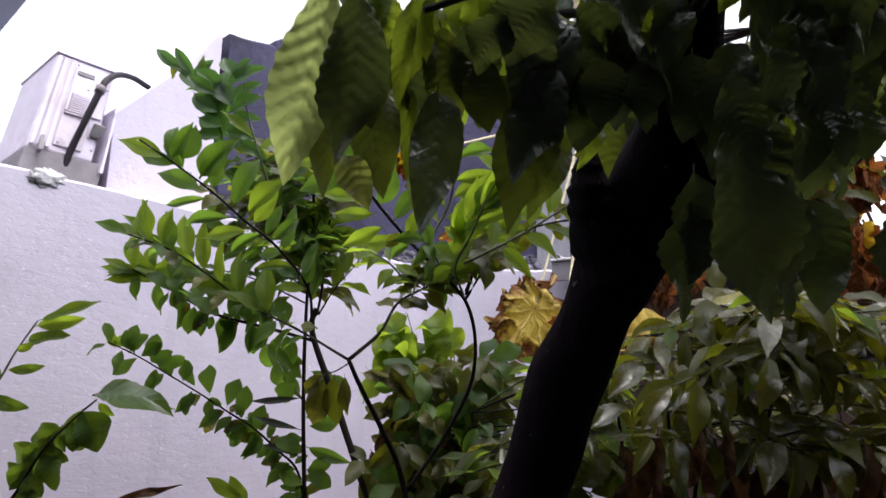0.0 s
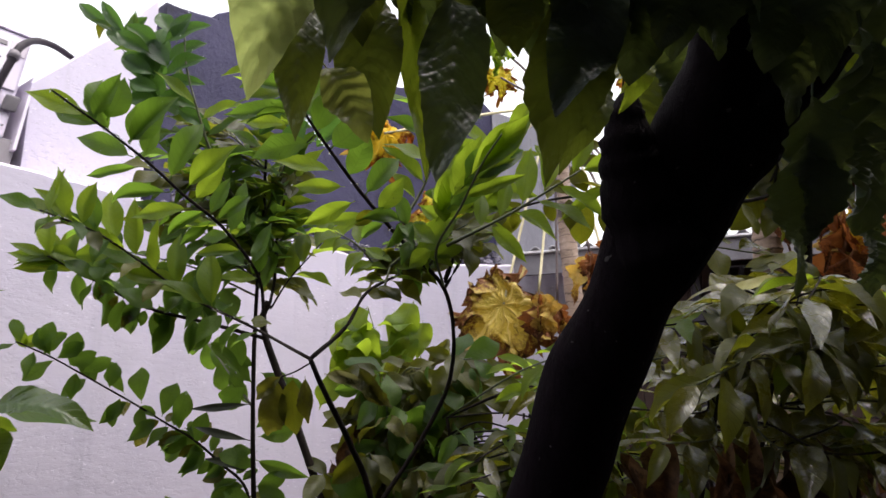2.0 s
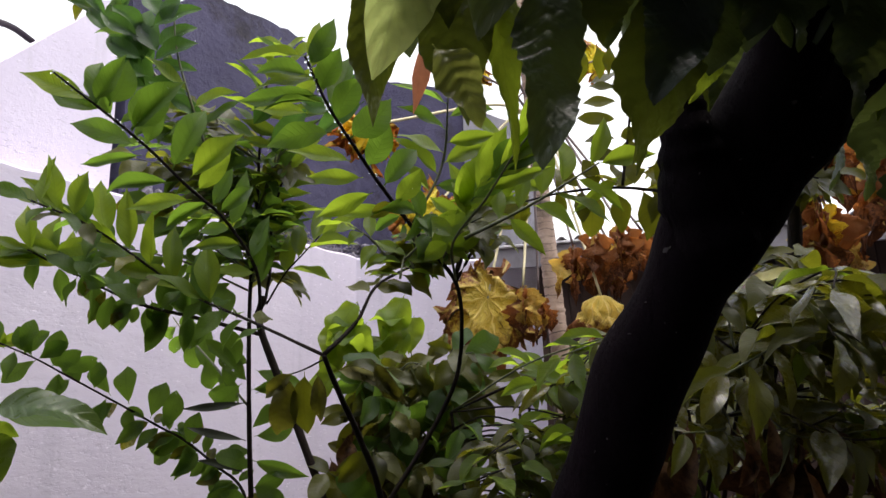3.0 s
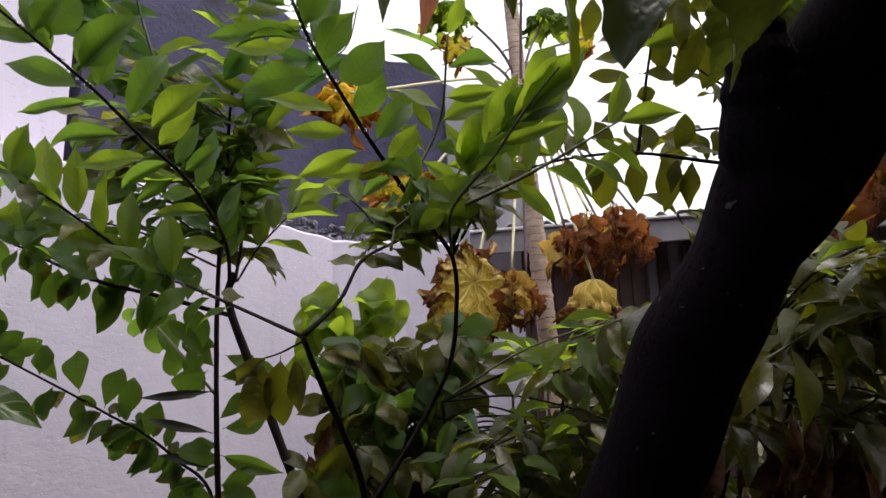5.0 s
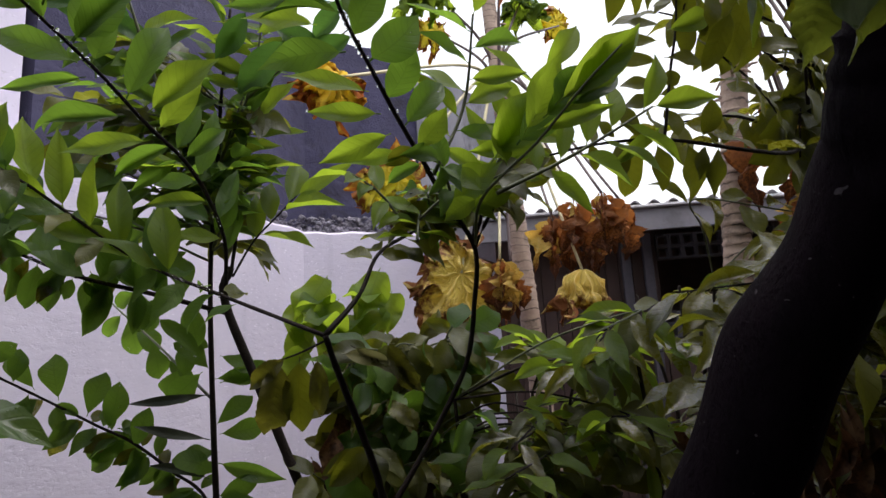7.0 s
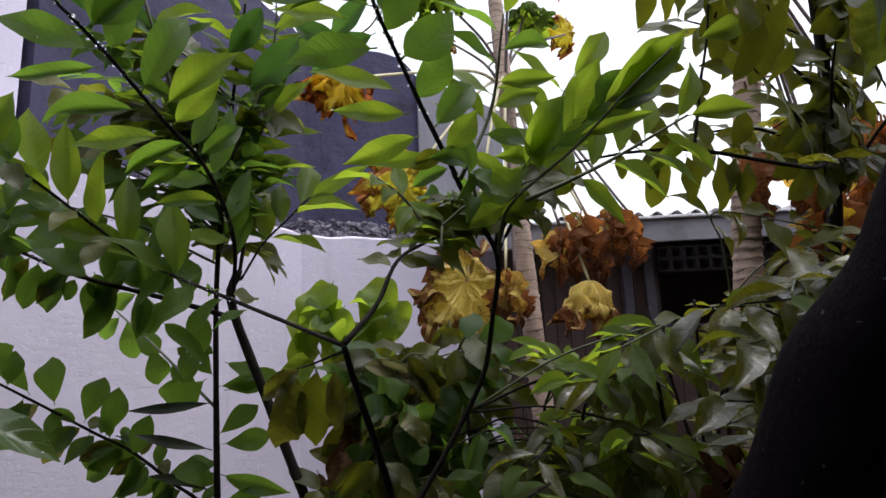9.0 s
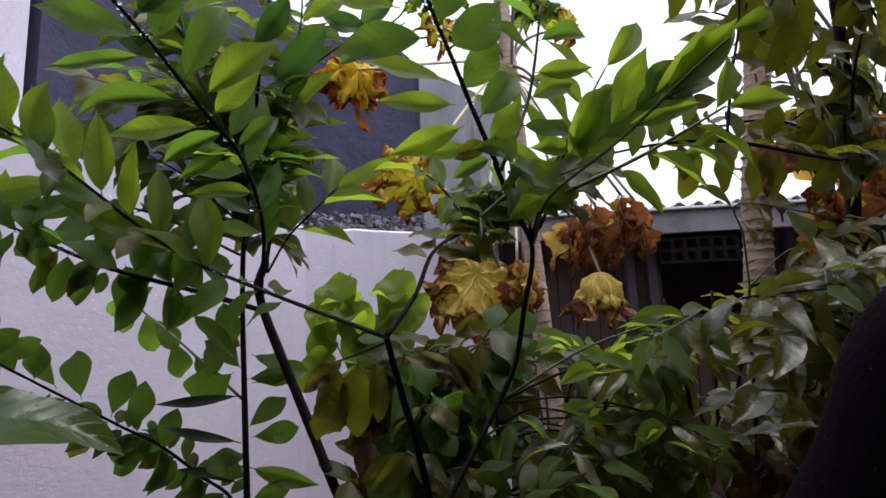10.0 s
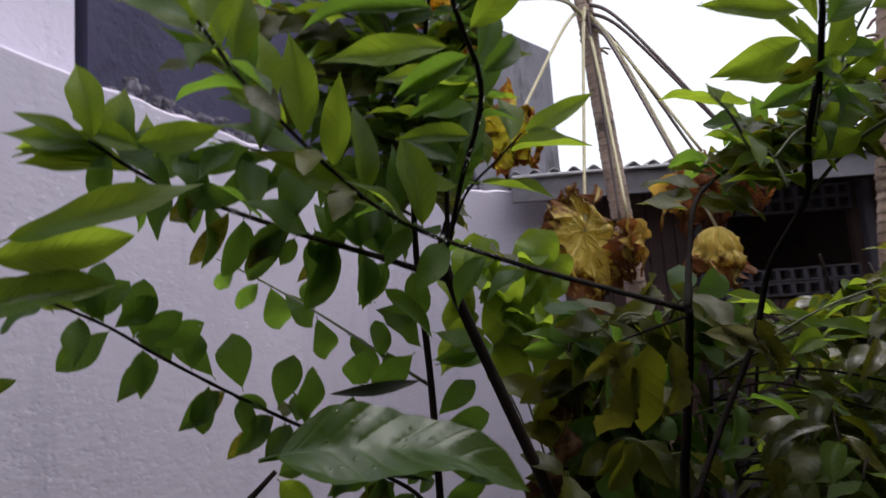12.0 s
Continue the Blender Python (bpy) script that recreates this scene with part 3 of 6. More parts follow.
def rubble():
    rng = random.Random(5)
    verts, faces = [], []
    ico = bmesh.new()
    bmesh.ops.create_icosphere(ico, subdivisions=1, radius=1.0)
    iv = [v.co.copy() for v in ico.verts]
    idx = [[v.index for v in f.verts] for f in ico.faces]
    ico.free()
    lines = (((-1.05, 2.98), (-0.2, 3.94), 520), ((-0.15, 4.03), (0.6, 4.04), 800))
    for (ax, ay), (bx, by), cnt in lines:
        for i in range(cnt):
            s = rng.random()
            r = 0.005 + 0.02 * rng.random() ** 2
            c = Vector((ax + (bx - ax) * s + rng.uniform(-0.03, 0.05), ay + (by - ay) * s + rng.uniform(0.0, 0.08), 2.145 + r * 0.5 + 0.09 * rng.random() ** 2))
            sc = Vector((rng.uniform(0.7, 1.4), rng.uniform(0.7, 1.4), rng.uniform(0.5, 1.0))) * r
            o = len(verts)
            for v in iv:
                q = Vector((v.x * sc.x, v.y * sc.y, v.z * sc.z)) * (1 + 0.3 * noise.noise(v * 2 + Vector((i, 0, 0))))
                verts.append(c + q)
            faces += [tuple(o + k for k in f) for f in idx]
    ob = new("rubble", mesh_data("rubble", verts, faces, M_RUBBLE, smooth=False))
    tagged(ob, "crumbled mortar and gravel along the wall top", "rubble", kind="stuff")


rubble()


# ---- the shed with its gutter board and vent blocks ----
def shed():
    a, b = Vector((0.66, 3.80, 0)), Vector((3.9, 2.42, 0))
    d = (b - a).normalized()
    nrm = Vector((-d.y, d.x, 0))
    rot = math.degrees(math.atan2(d.y, d.x))
    length = (b - a).length

    def at(s, back, z):
        p = a + d * s + nrm * back
        return pose(p.x, p.y, z, 0, 0, rot)

    sh = thing("shed", (a.x, a.y, 0), "low dark garden shed with a corrugated roof and pale fascia", "shed")
    part("fascia", bm_mesh("fascia", box_bm((length, 0.025, 0.12), 0.004, at(length / 2, 0.0, 2.085)), M_FASCIA), sh, "pale grey gutter board")
    lip = box_bm((length, 0.05, 0.014), 0.003, at(length / 2, -0.015, 2.152))
    part("gutter_lip", bm_mesh("gutter_lip", lip, M_LIME), sh, "white lit edge of the gutter")
    verts, faces = [], []
    nx, pitch, amp = int(length / 0.0125), 0.10, 0.017
    for k, (back, z) in enumerate(((0.015, 2.18), (1.6, 2.34))):
        for lay in (0, 1):
            for i in range(nx + 1):
                s = i * length / nx
                p = a + d * s + nrm * back
                verts.append((p.x, p.y, z + amp * math.sin(2 * math.pi * s / pitch) - 0.004 * lay))
    n = nx + 1
    for i in range(nx):
        faces.append((i, i + 1, 2 * n + i + 1, 2 * n + i))
        faces.append((n + i, 3 * n + i, 3 * n + i + 1, n + i + 1))
        faces.append((i, n + i, n + i + 1, i + 1))
    part("roof", mesh_data("roof", verts, faces, M_SHEET), sh, "corrugated metal roof sheet")
    # walls: ribbed metal up to the vents, vent blocks beside the dark opening
    wall_y = 0.28
    lo, hi = 1.42, 2.16
    s0, s1 = 1.16, 1.80
    for s, e, z0, z1 in ((0.0, s0, 0.0, hi), (s1 + 0.0, length, 0.0, hi), (s0, s1, 0.0, 1.46)):
        cnt = int((e - s) / 0.07)
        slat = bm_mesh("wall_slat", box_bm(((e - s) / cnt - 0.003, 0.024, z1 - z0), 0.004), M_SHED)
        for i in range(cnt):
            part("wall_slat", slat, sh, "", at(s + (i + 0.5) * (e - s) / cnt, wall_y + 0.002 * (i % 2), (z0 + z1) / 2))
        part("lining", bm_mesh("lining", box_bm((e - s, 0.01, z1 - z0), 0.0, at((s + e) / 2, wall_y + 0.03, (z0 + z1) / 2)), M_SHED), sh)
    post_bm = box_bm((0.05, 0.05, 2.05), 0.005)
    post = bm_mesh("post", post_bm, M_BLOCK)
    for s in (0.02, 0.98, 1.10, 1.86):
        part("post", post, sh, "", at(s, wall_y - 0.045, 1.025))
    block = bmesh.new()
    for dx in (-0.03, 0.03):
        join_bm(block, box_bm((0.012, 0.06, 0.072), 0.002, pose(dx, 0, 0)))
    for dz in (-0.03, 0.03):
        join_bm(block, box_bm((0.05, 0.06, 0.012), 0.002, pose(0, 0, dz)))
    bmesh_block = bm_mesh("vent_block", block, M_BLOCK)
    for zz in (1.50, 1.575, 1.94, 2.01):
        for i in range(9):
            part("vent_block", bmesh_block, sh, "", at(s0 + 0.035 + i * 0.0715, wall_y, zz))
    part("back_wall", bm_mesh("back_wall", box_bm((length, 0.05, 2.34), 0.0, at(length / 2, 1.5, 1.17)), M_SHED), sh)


shed()


# ---- the window air conditioner on the wall and its hose ----
def air_conditioner():
    rot = 49.8
    base = Vector((-1.655, 2.382, 2.321))
    lean = Matrix(((1, 0, 0.207, 0), (0, 1, 0.287, 0), (0, 0, 1, 0), (0, 0, 0, 1)))
    M = pose(base.x, base.y, base.z, 0, 0, rot) @ lean
    W, DEP, H = 0.249, 0.46, 0.51
    ac = thing("air_conditioner", tuple(base), "old white air conditioner unit on the garden wall", "air conditioner")

    def piece(name, size, at, mat, bev=0.004, label="", rx=0):
        return part(name, bm_mesh(name, box_bm(size, bev, M @ pose(*at, rx)), mat), ac, label)

    piece("body", (W, DEP, H), (W / 2, DEP / 2, H / 2), M_AC, 0.012, "aged white enamel case")
    piece("top_lid", (W + 0.012, DEP + 0.02, 0.010), (W / 2, DEP / 2, H + 0.003), M_AC, 0.003)
    piece("base_tray", (W + 0.05, DEP + 0.04, 0.13), (W / 2 + 0.02, DEP / 2 + 0.02, -0.062), M_ACDARK, 0.006, "stained grey base tray")
    for u in (0.05, 0.15, 0.27):
        piece("rib", (0.016, 0.014, H - 0.03), (u * W, -0.006, H / 2), M_AC, 0.003)
    piece("upper_panel", (0.60 * W, 0.012, 0.50 * H), (0.65 * W, -0.005, 0.68 * H), M_AC, 0.004)
    piece("lower_panel", (0.45 * W, 0.010, 0.34 * H), (0.56 * W, -0.004, 0.24 * H), M_ACSTAIN, 0.004, "dirty lilac-grey lower cover")
    piece("label_plate", (0.24 * W, 0.008, 0.14 * H), (0.83 * W, -0.012, 0.83 * H), M_ACSTAIN, 0.002, "faded grey plate")
    piece("slot", (0.28 * W, 0.008, 0.045 * H), (0.52 * W, -0.012, 0.85 * H), M_ACDARK, 0.002, "dark finger slot")
    piece("louvre_back", (0.28 * W, 0.008, 0.21 * H), (0.53 * W, -0.010, 0.52 * H), M_ACDARK, 0.002)
    for i in range(9):
        piece("louvre", (0.27 * W, 0.012, 0.007), (0.53 * W, -0.014, (0.43 + 0.022 * i) * H), M_AC, 0.001)
    piece("sill", (0.42 * W, 0.02, 0.008), (0.56 * W, -0.01, 0.405 * H), M_AC, 0.002)
    piece("bracket", (0.015, 0.03, 0.09), (0.04, -0.02, 0.02), M_ACDARK, 0.003, rx=-20)
    piece("coil_box", (0.05, 0.03, 0.07), (0.93 * W, -0.02, 0.30 * H), M_ACDARK, 0.008, "dark torn flap", rx=20)
    piece("side_board", (0.012, 0.26, 0.36), (W + 0.035, 0.10, 0.13), M_AC, 0.003, "white board beside the unit")
    for u, v in ((0.36, 0.93), (0.95, 0.95), (0.40, 0.10), (0.92, 0.10), (0.62, 0.70)):
        piece("screw", (0.008, 0.006, 0.008), (u * W, -0.012, v * H), M_ACDARK, 0.002)
    hose = thing("drain_hose", (-1.56, 2.48, 2.19), "thick black rubber hose looping from the wall to the house", "hose")
    part("hose", tube("hose", [(-1.558, 2.478, 2.19), (-1.564, 2.486, 2.23), (-1.551, 2.501, 2.34), (-1.512, 2.51, 2.482), (-1.477, 2.535, 2.638), (-1.479, 2.58, 2.71), (-1.496, 2.694, 2.796), (-1.497, 2.806, 2.844), (-1.489, 2.904, 2.862), (-1.475, 2.988, 2.856), (-1.45, 3.10, 2.77)], 0.015, 0.013, M_PIPE, 10, 8, 0.05, 2), hose)
    part("clamp", tube("clamp", [(-1.480, 2.531, 2.625), (-1.477, 2.540, 2.655)], 0.020, 0.020, M_ACDARK, 12, 2, 0.0), hose, "grey hose clamp")
    rng = random.Random(11)
    bm = bmesh.new()
    bmesh.ops.create_icosphere(bm, subdivisions=3, radius=0.055)
    for v in bm.verts:
        v.co = Vector((v.co.x * 1.0, v.co.y * 0.16, v.co.z * 0.62)) * (1 + 1.0 * noise.noise(v.co * 70))
    bmesh.ops.transform(bm, matrix=pose(-1.535, 2.355, 2.175, 0, 0, rot), verts=bm.verts)
    tagged(new("mortar_patch", bm_mesh("mortar_patch", bm, M_LIME, True)), "rough white mortar round the hose on the wall", "mortar")


air_conditioner()


def eave():
    a, b = Vector((-2.16, 2.95, 3.365)), Vector((-2.31, 2.99, 3.19))
    bm = bmesh.new()
    e = b - a
    back = Vector((-1.0, -0.3, 0.6))
    v = [bm.verts.new(q) for q in (a - e * 1.5, b + e * 3.0, b + e * 3.0 + back, a - e * 1.5 + back)]
    bm.faces.new(v)
    r = bmesh.ops.extrude_face_region(bm, geom=bm.faces[:])
    bmesh.ops.translate(bm, vec=(0, 0, 0.09), verts=[g for g in r["geom"] if isinstance(g, bmesh.types.BMVert)])
    tagged(new("roof_eave", bm_mesh("roof_eave", bm, M_EAVE)), "dark blue-grey underside of a roof eave", "eave", kind="structure")


# ---- the leaning dark tree with its crown of drooping leaves ----
def leaning_tree():
    tr = thing("leaning_tree", (-0.06, 1.62, 0), "leaning tree with wet shade-darkened bark and broad drooping leaves", "tree")
    low = [(-0.20, 1.72, -0.02), (-0.07, 1.50, 0.5), (0.085, 1.250, 1.0), (0.165, 1.145, 1.25), (0.245, 1.04, 1.48), (0.305, 0.955, 1.64), (0.345, 0.87, 1.80), (0.34, 0.76, 1.96), (0.30, 0.66, 2.12)]
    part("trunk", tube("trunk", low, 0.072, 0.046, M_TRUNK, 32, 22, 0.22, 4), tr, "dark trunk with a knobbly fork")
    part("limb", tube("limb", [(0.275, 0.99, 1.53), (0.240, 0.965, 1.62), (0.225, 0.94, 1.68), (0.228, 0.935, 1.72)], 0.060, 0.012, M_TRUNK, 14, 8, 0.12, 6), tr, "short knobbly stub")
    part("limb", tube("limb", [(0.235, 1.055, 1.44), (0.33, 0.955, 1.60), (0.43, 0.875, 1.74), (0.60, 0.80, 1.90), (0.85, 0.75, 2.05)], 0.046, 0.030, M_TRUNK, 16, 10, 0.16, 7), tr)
    for k, pts in enumerate(([(0.34, 0.76, 1.96), (0.6, 0.85, 2.40), (1.1, 1.0, 2.78), (1.6, 1.1, 3.0)],
                             [(0.30, 0.66, 2.12), (0.5, 0.6, 2.5), (0.9, 0.5, 2.78), (1.4, 0.4, 2.95)],
                             [(0.85, 0.75, 2.05), (1.25, 1.15, 2.8), (1.6, 1.55, 3.4), (2.0, 1.9, 3.6)],
                             [(0.60, 0.80, 1.90), (0.75, 1.0, 2.25), (0.95, 1.2, 2.45), (1.1, 1.32, 2.52)],
                             [(1.25, 1.15, 2.8), (1.8, 1.0, 3.3), (2.2, 0.8, 3.5)],
                             [(0.6, 0.85, 2.40), (0.7, 1.3, 2.85), (0.8, 1.8, 3.3)])):
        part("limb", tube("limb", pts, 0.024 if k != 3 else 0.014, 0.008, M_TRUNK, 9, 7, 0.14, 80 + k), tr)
    big = dict(aspect=0.42, peak=0.85, tip=0.9, fold=0.3, droop=0.35, wave=0.085, quilt=0.13, ribs=11, nl=66, nw=4)
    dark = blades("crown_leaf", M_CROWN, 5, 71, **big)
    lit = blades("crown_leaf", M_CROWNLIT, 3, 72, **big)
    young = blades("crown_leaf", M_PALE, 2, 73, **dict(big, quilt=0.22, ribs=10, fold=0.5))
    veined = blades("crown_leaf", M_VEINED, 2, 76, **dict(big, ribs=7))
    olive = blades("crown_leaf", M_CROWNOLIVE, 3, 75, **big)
    rng = random.Random(9)
    twigs = []
    for k, pts in enumerate(([(0.30, 0.70, 2.02), (0.12, 0.66, 1.98), (-0.10, 0.62, 1.90), (-0.16, 0.62, 1.84)],
                             [(0.33, 0.82, 1.84), (0.22, 0.72, 1.86), (0.08, 0.66, 1.82), (-0.02, 0.62, 1.76)],
                             [(0.34, 0.80, 1.86), (0.33, 0.66, 1.84), (0.30, 0.58, 1.76)],
                             [(0.42, 0.88, 1.74), (0.44, 0.74, 1.76), (0.42, 0.64, 1.72)],
                             [(0.33, 0.82, 1.84), (0.20, 0.84, 1.96), (0.02, 0.84, 1.98), (-0.10, 0.82, 1.96)],
                             [(0.33, 0.82, 1.86), (0.18, 0.95, 1.97), (0.0, 1.05, 1.94), (-0.085, 1.07, 1.85)])):
        ob, line = branch(tr, pts, 0.010, 0.004, M_STEM, "twig", 6, 20 + k)
        twigs.append((ob, line))

    def hang(base, end, kind, stretch=1.12):
        b, e = Vector(base), Vector(end)
        ob = min(twigs, key=lambda t: min((q - b).length for q in t[1]))[0]
        w = e - b
        up = Vector((rng.uniform(-0.35, 0.35), -1.0, 0.35 + rng.uniform(-0.2, 0.2)))
        part("crown_leaf", rng.choice(kind), ob, "", leaf_pose(b, w, up, w.length * stretch))

    set_leaf(twigs[1][0], dark[1], (0.078, 0.854, 1.815), (0.099, 0.869, 1.730), 0.050, (0.05, -1.0, 0.0), "crown_leaf")
    set_leaf(twigs[1][0], olive[1], (0.056, 0.783, 1.802), (0.064, 0.805, 1.698), 0.060, (0.05, -1.0, 0.0), "crown_leaf")
    set_leaf(twigs[1][0], lit[1], (0.098, 0.860, 1.870), (0.104, 0.885, 1.750), 0.055, (0.05, -1.0, 0.0), "crown_leaf")
    set_leaf(twigs[0][0], young[0], (-0.117, 0.606, 1.794), (-0.178, 0.656, 1.574), 0.074, (0.05, -1.0, 0.0), "crown_leaf")
    set_leaf(twigs[0][0], olive[0], (-0.162, 0.876, 1.844), (-0.167, 0.845, 1.626), 0.055, (0.05, -1.0, 0.0), "crown_leaf")
    set_leaf(twigs[0][0], olive[0], (-0.095, 0.835, 1.816), (-0.082, 0.799, 1.612), 0.073, (0.05, -1.0, 0.0), "crown_leaf")
    set_leaf(twigs[0][0], veined[0], (-0.128, 0.732, 1.640), (-0.088, 0.718, 1.573), 0.042, (0.05, -1.0, 0.0), "crown_leaf")
    set_leaf(twigs[0][0], lit[0], (-0.057, 0.832, 1.815), (-0.033, 0.804, 1.571), 0.033, (0.05, -1.0, 0.0), "crown_leaf")
    set_leaf(twigs[0][0], dark[1], (-0.006, 0.797, 1.765), (-0.024, 0.746, 1.548), 0.070, (0.05, -1.0, 0.0), "crown_leaf")
    set_leaf(twigs[0][0], olive[0], (0.150, 0.813, 1.818), (0.088, 0.787, 1.560), 0.085, (0.05, -1.0, 0.0), "crown_leaf")
    set_leaf(twigs[0][0], dark[1], (0.141, 0.768, 1.790), (0.086, 0.753, 1.614), 0.075, (0.05, -1.0, 0.0), "crown_leaf")
    set_leaf(twigs[0][0], olive[0], (0.198, 0.885, 1.756), (0.123, 0.876, 1.599), 0.052, (0.05, -1.0, 0.0), "crown_leaf")
    set_leaf(twigs[0][0], lit[0], (0.238, 0.882, 1.752), (0.197, 0.873, 1.673), 0.027, (0.05, -1.0, 0.0), "crown_leaf")
    set_leaf(twigs[0][0], dark[1], (-0.083, 0.573, 1.760), (-0.113, 0.614, 1.581), 0.073, (0.05, -1.0, 0.0), "crown_leaf")
    set_leaf(twigs[0][0], lit[1], (-0.035, 0.724, 1.860), (-0.063, 0.758, 1.712), 0.030, (0.05, -1.0, 0.0), "crown_leaf")
    set_leaf(twigs[0][0], lit[1], (-0.011, 0.757, 1.892), (-0.049, 0.791, 1.748), 0.033, (0.05, -1.0, 0.0), "crown_leaf")
    set_leaf(twigs[0][0], lit[0], (0.040, 0.779, 1.889), (0.051, 0.791, 1.835), 0.050, (0.05, -1.0, 0.0), "crown_leaf")
    set_leaf(twigs[0][0], dark[0], (0.082, 0.713, 1.820), (0.047, 0.730, 1.744), 0.064, (0.05, -1.0, 0.0), "crown_leaf")
    set_leaf(twigs[0][0], dark[0], (0.138, 0.708, 1.840), (0.082, 0.727, 1.758), 0.092, (0.05, -1.0, 0.0), "crown_leaf")
    set_leaf(twigs[0][0], lit[0], (0.218, 0.706, 1.847), (0.266, 0.724, 1.772), 0.033, (0.05, -1.0, 0.0), "crown_leaf")
    set_leaf(twigs[0][0], olive[1], (-0.198, 0.797, 1.843), (-0.194, 0.829, 1.746), 0.058, (0.05, -1.0, 0.0), "crown_leaf")
    set_leaf(twigs[0][0], dark[1], (-0.148, 0.808, 1.862), (-0.129, 0.828, 1.734), 0.072, (0.05, -1.0, 0.0), "crown_leaf")
    set_leaf(twigs[0][0], olive[0], (-0.099, 0.777, 1.845), (-0.098, 0.796, 1.703), 0.069, (0.05, -1.0, 0.0), "crown_leaf")
    set_leaf(twigs[0][0], dark[0], (-0.046, 0.798, 1.866), (-0.029, 0.817, 1.718), 0.072, (0.05, -1.0, 0.0), "crown_leaf")
    set_leaf(twigs[0][0], olive[1], (-0.005, 0.796, 1.860), (0.025, 0.824, 1.718), 0.072, (0.05, -1.0, 0.0), "crown_leaf")
    set_leaf(twigs[0][0], dark[0], (0.047, 0.808, 1.880), (0.056, 0.824, 1.719), 0.080, (0.05, -1.0, 0.0), "crown_leaf")
    set_leaf(twigs[0][0], dark[1], (0.110, 0.752, 1.840), (0.112, 0.777, 1.690), 0.070, (0.05, -1.0, 0.0), "crown_leaf")
    set_leaf(twigs[0][0], dark[1], (0.145, 0.782, 1.863), (0.170, 0.829, 1.732), 0.078, (0.05, -1.0, 0.0), "crown_leaf")
    set_leaf(twigs[0][0], dark[0], (0.179, 0.762, 1.848), (0.203, 0.805, 1.719), 0.076, (0.05, -1.0, 0.0), "crown_leaf")
    set_leaf(twigs[0][0], dark[1], (0.232, 0.794, 1.865), (0.241, 0.822, 1.710), 0.080, (0.05, -1.0, 0.0), "crown_leaf")
    set_leaf(twigs[0][0], dark[1], (0.129, 0.787, 1.795), (0.142, 0.813, 1.679), 0.076, (0.05, -1.0, 0.0), "crown_leaf")
    set_leaf(twigs[0][0], dark[1], (0.190, 0.795, 1.807), (0.188, 0.812, 1.674), 0.078, (0.05, -1.0, 0.0), "crown_leaf")
    set_leaf(twigs[0][0], dark[1], (0.198, 0.738, 1.776), (0.208, 0.775, 1.690), 0.071, (0.05, -1.0, 0.0), "crown_leaf")
    set_leaf(twigs[0][0], dark[0], (0.273, 0.762, 1.796), (0.273, 0.778, 1.689), 0.070, (0.05, -1.0, 0.0), "crown_leaf")
    set_leaf(twigs[0][0], dark[1], (0.325, 0.754, 1.794), (0.317, 0.779, 1.673), 0.076, (0.05, -1.0, 0.0), "crown_leaf")
    set_leaf(twigs[0][0], dark[0], (0.398, 0.806, 1.783), (0.378, 0.831, 1.643), 0.076, (0.05, -1.0, 0.0), "crown_leaf")
    hang((0.272, 0.571, 1.654), (0.297, 0.566, 1.566), dark)
    hang((0.277, 0.578, 1.622), (0.318, 0.597, 1.431), dark)
    hang((0.392, 0.687, 1.595), (0.393, 0.697, 1.445), dark)
    hang((0.295, 0.543, 1.686), (0.353, 0.559, 1.597), dark)
    hang((0.284, 0.684, 1.607), (0.280, 0.709, 1.482), dark)
    hang((0.371, 0.594, 1.685), (0.417, 0.611, 1.592), dark)
    hang((0.430, 0.618, 1.785), (0.470, 0.630, 1.731), dark)
    hang((0.569, 0.843, 1.730), (0.569, 0.859, 1.631), dark)
    hang((0.291, 0.702, 1.583), (0.278, 0.700, 1.444), dark)
    set_leaf(twigs[1][0], dark[0], (0.426, 0.929, 1.819), (0.406, 0.971, 1.608), 0.098, (0.05, -1.0, 0.0), "crown_leaf")
    set_leaf(twigs[1][0], dark[0], (0.526, 0.956, 1.851), (0.521, 1.014, 1.616), 0.103, (0.05, -1.0, 0.0), "crown_leaf")
    set_leaf(twigs[1][0], dark[0], (0.344, 0.903, 1.766), (0.342, 0.936, 1.651), 0.078, (0.05, -1.0, 0.0), "crown_leaf")
    set_leaf(twigs[1][0], dark[0], (0.647, 1.045, 1.827), (0.623, 1.076, 1.624), 0.106, (0.05, -1.0, 0.0), "crown_leaf")
    set_leaf(twigs[1][0], dark[1], (0.401, 0.857, 1.834), (0.404, 0.906, 1.671), 0.083, (0.05, -1.0, 0.0), "crown_leaf")
    set_leaf(twigs[3][0], olive[1], (0.331, 1.047, 1.874), (0.299, 1.075, 1.699), 0.091, (0.05, -1.0, 0.0), "crown_leaf")
    set_leaf(twigs[3][0], dark[1], (0.347, 1.015, 1.877), (0.353, 1.045, 1.713), 0.083, (0.05, -1.0, 0.0), "crown_leaf")
    crumpled = blades("crown_leaf", M_CROWN, 2, 74, aspect=0.46, peak=0.9, tip=0.8, fold=0.25, droop=0.3, wave=0.09, quilt=0.24, ribs=9, nl=40, nw=6)
    hang((0.363, 0.714, 1.699), (0.407, 0.773, 1.506), crumpled[:1], 1.05)
    hang((0.431, 0.824, 1.549), (0.455, 0.844, 1.452), crumpled[1:], 1.05)
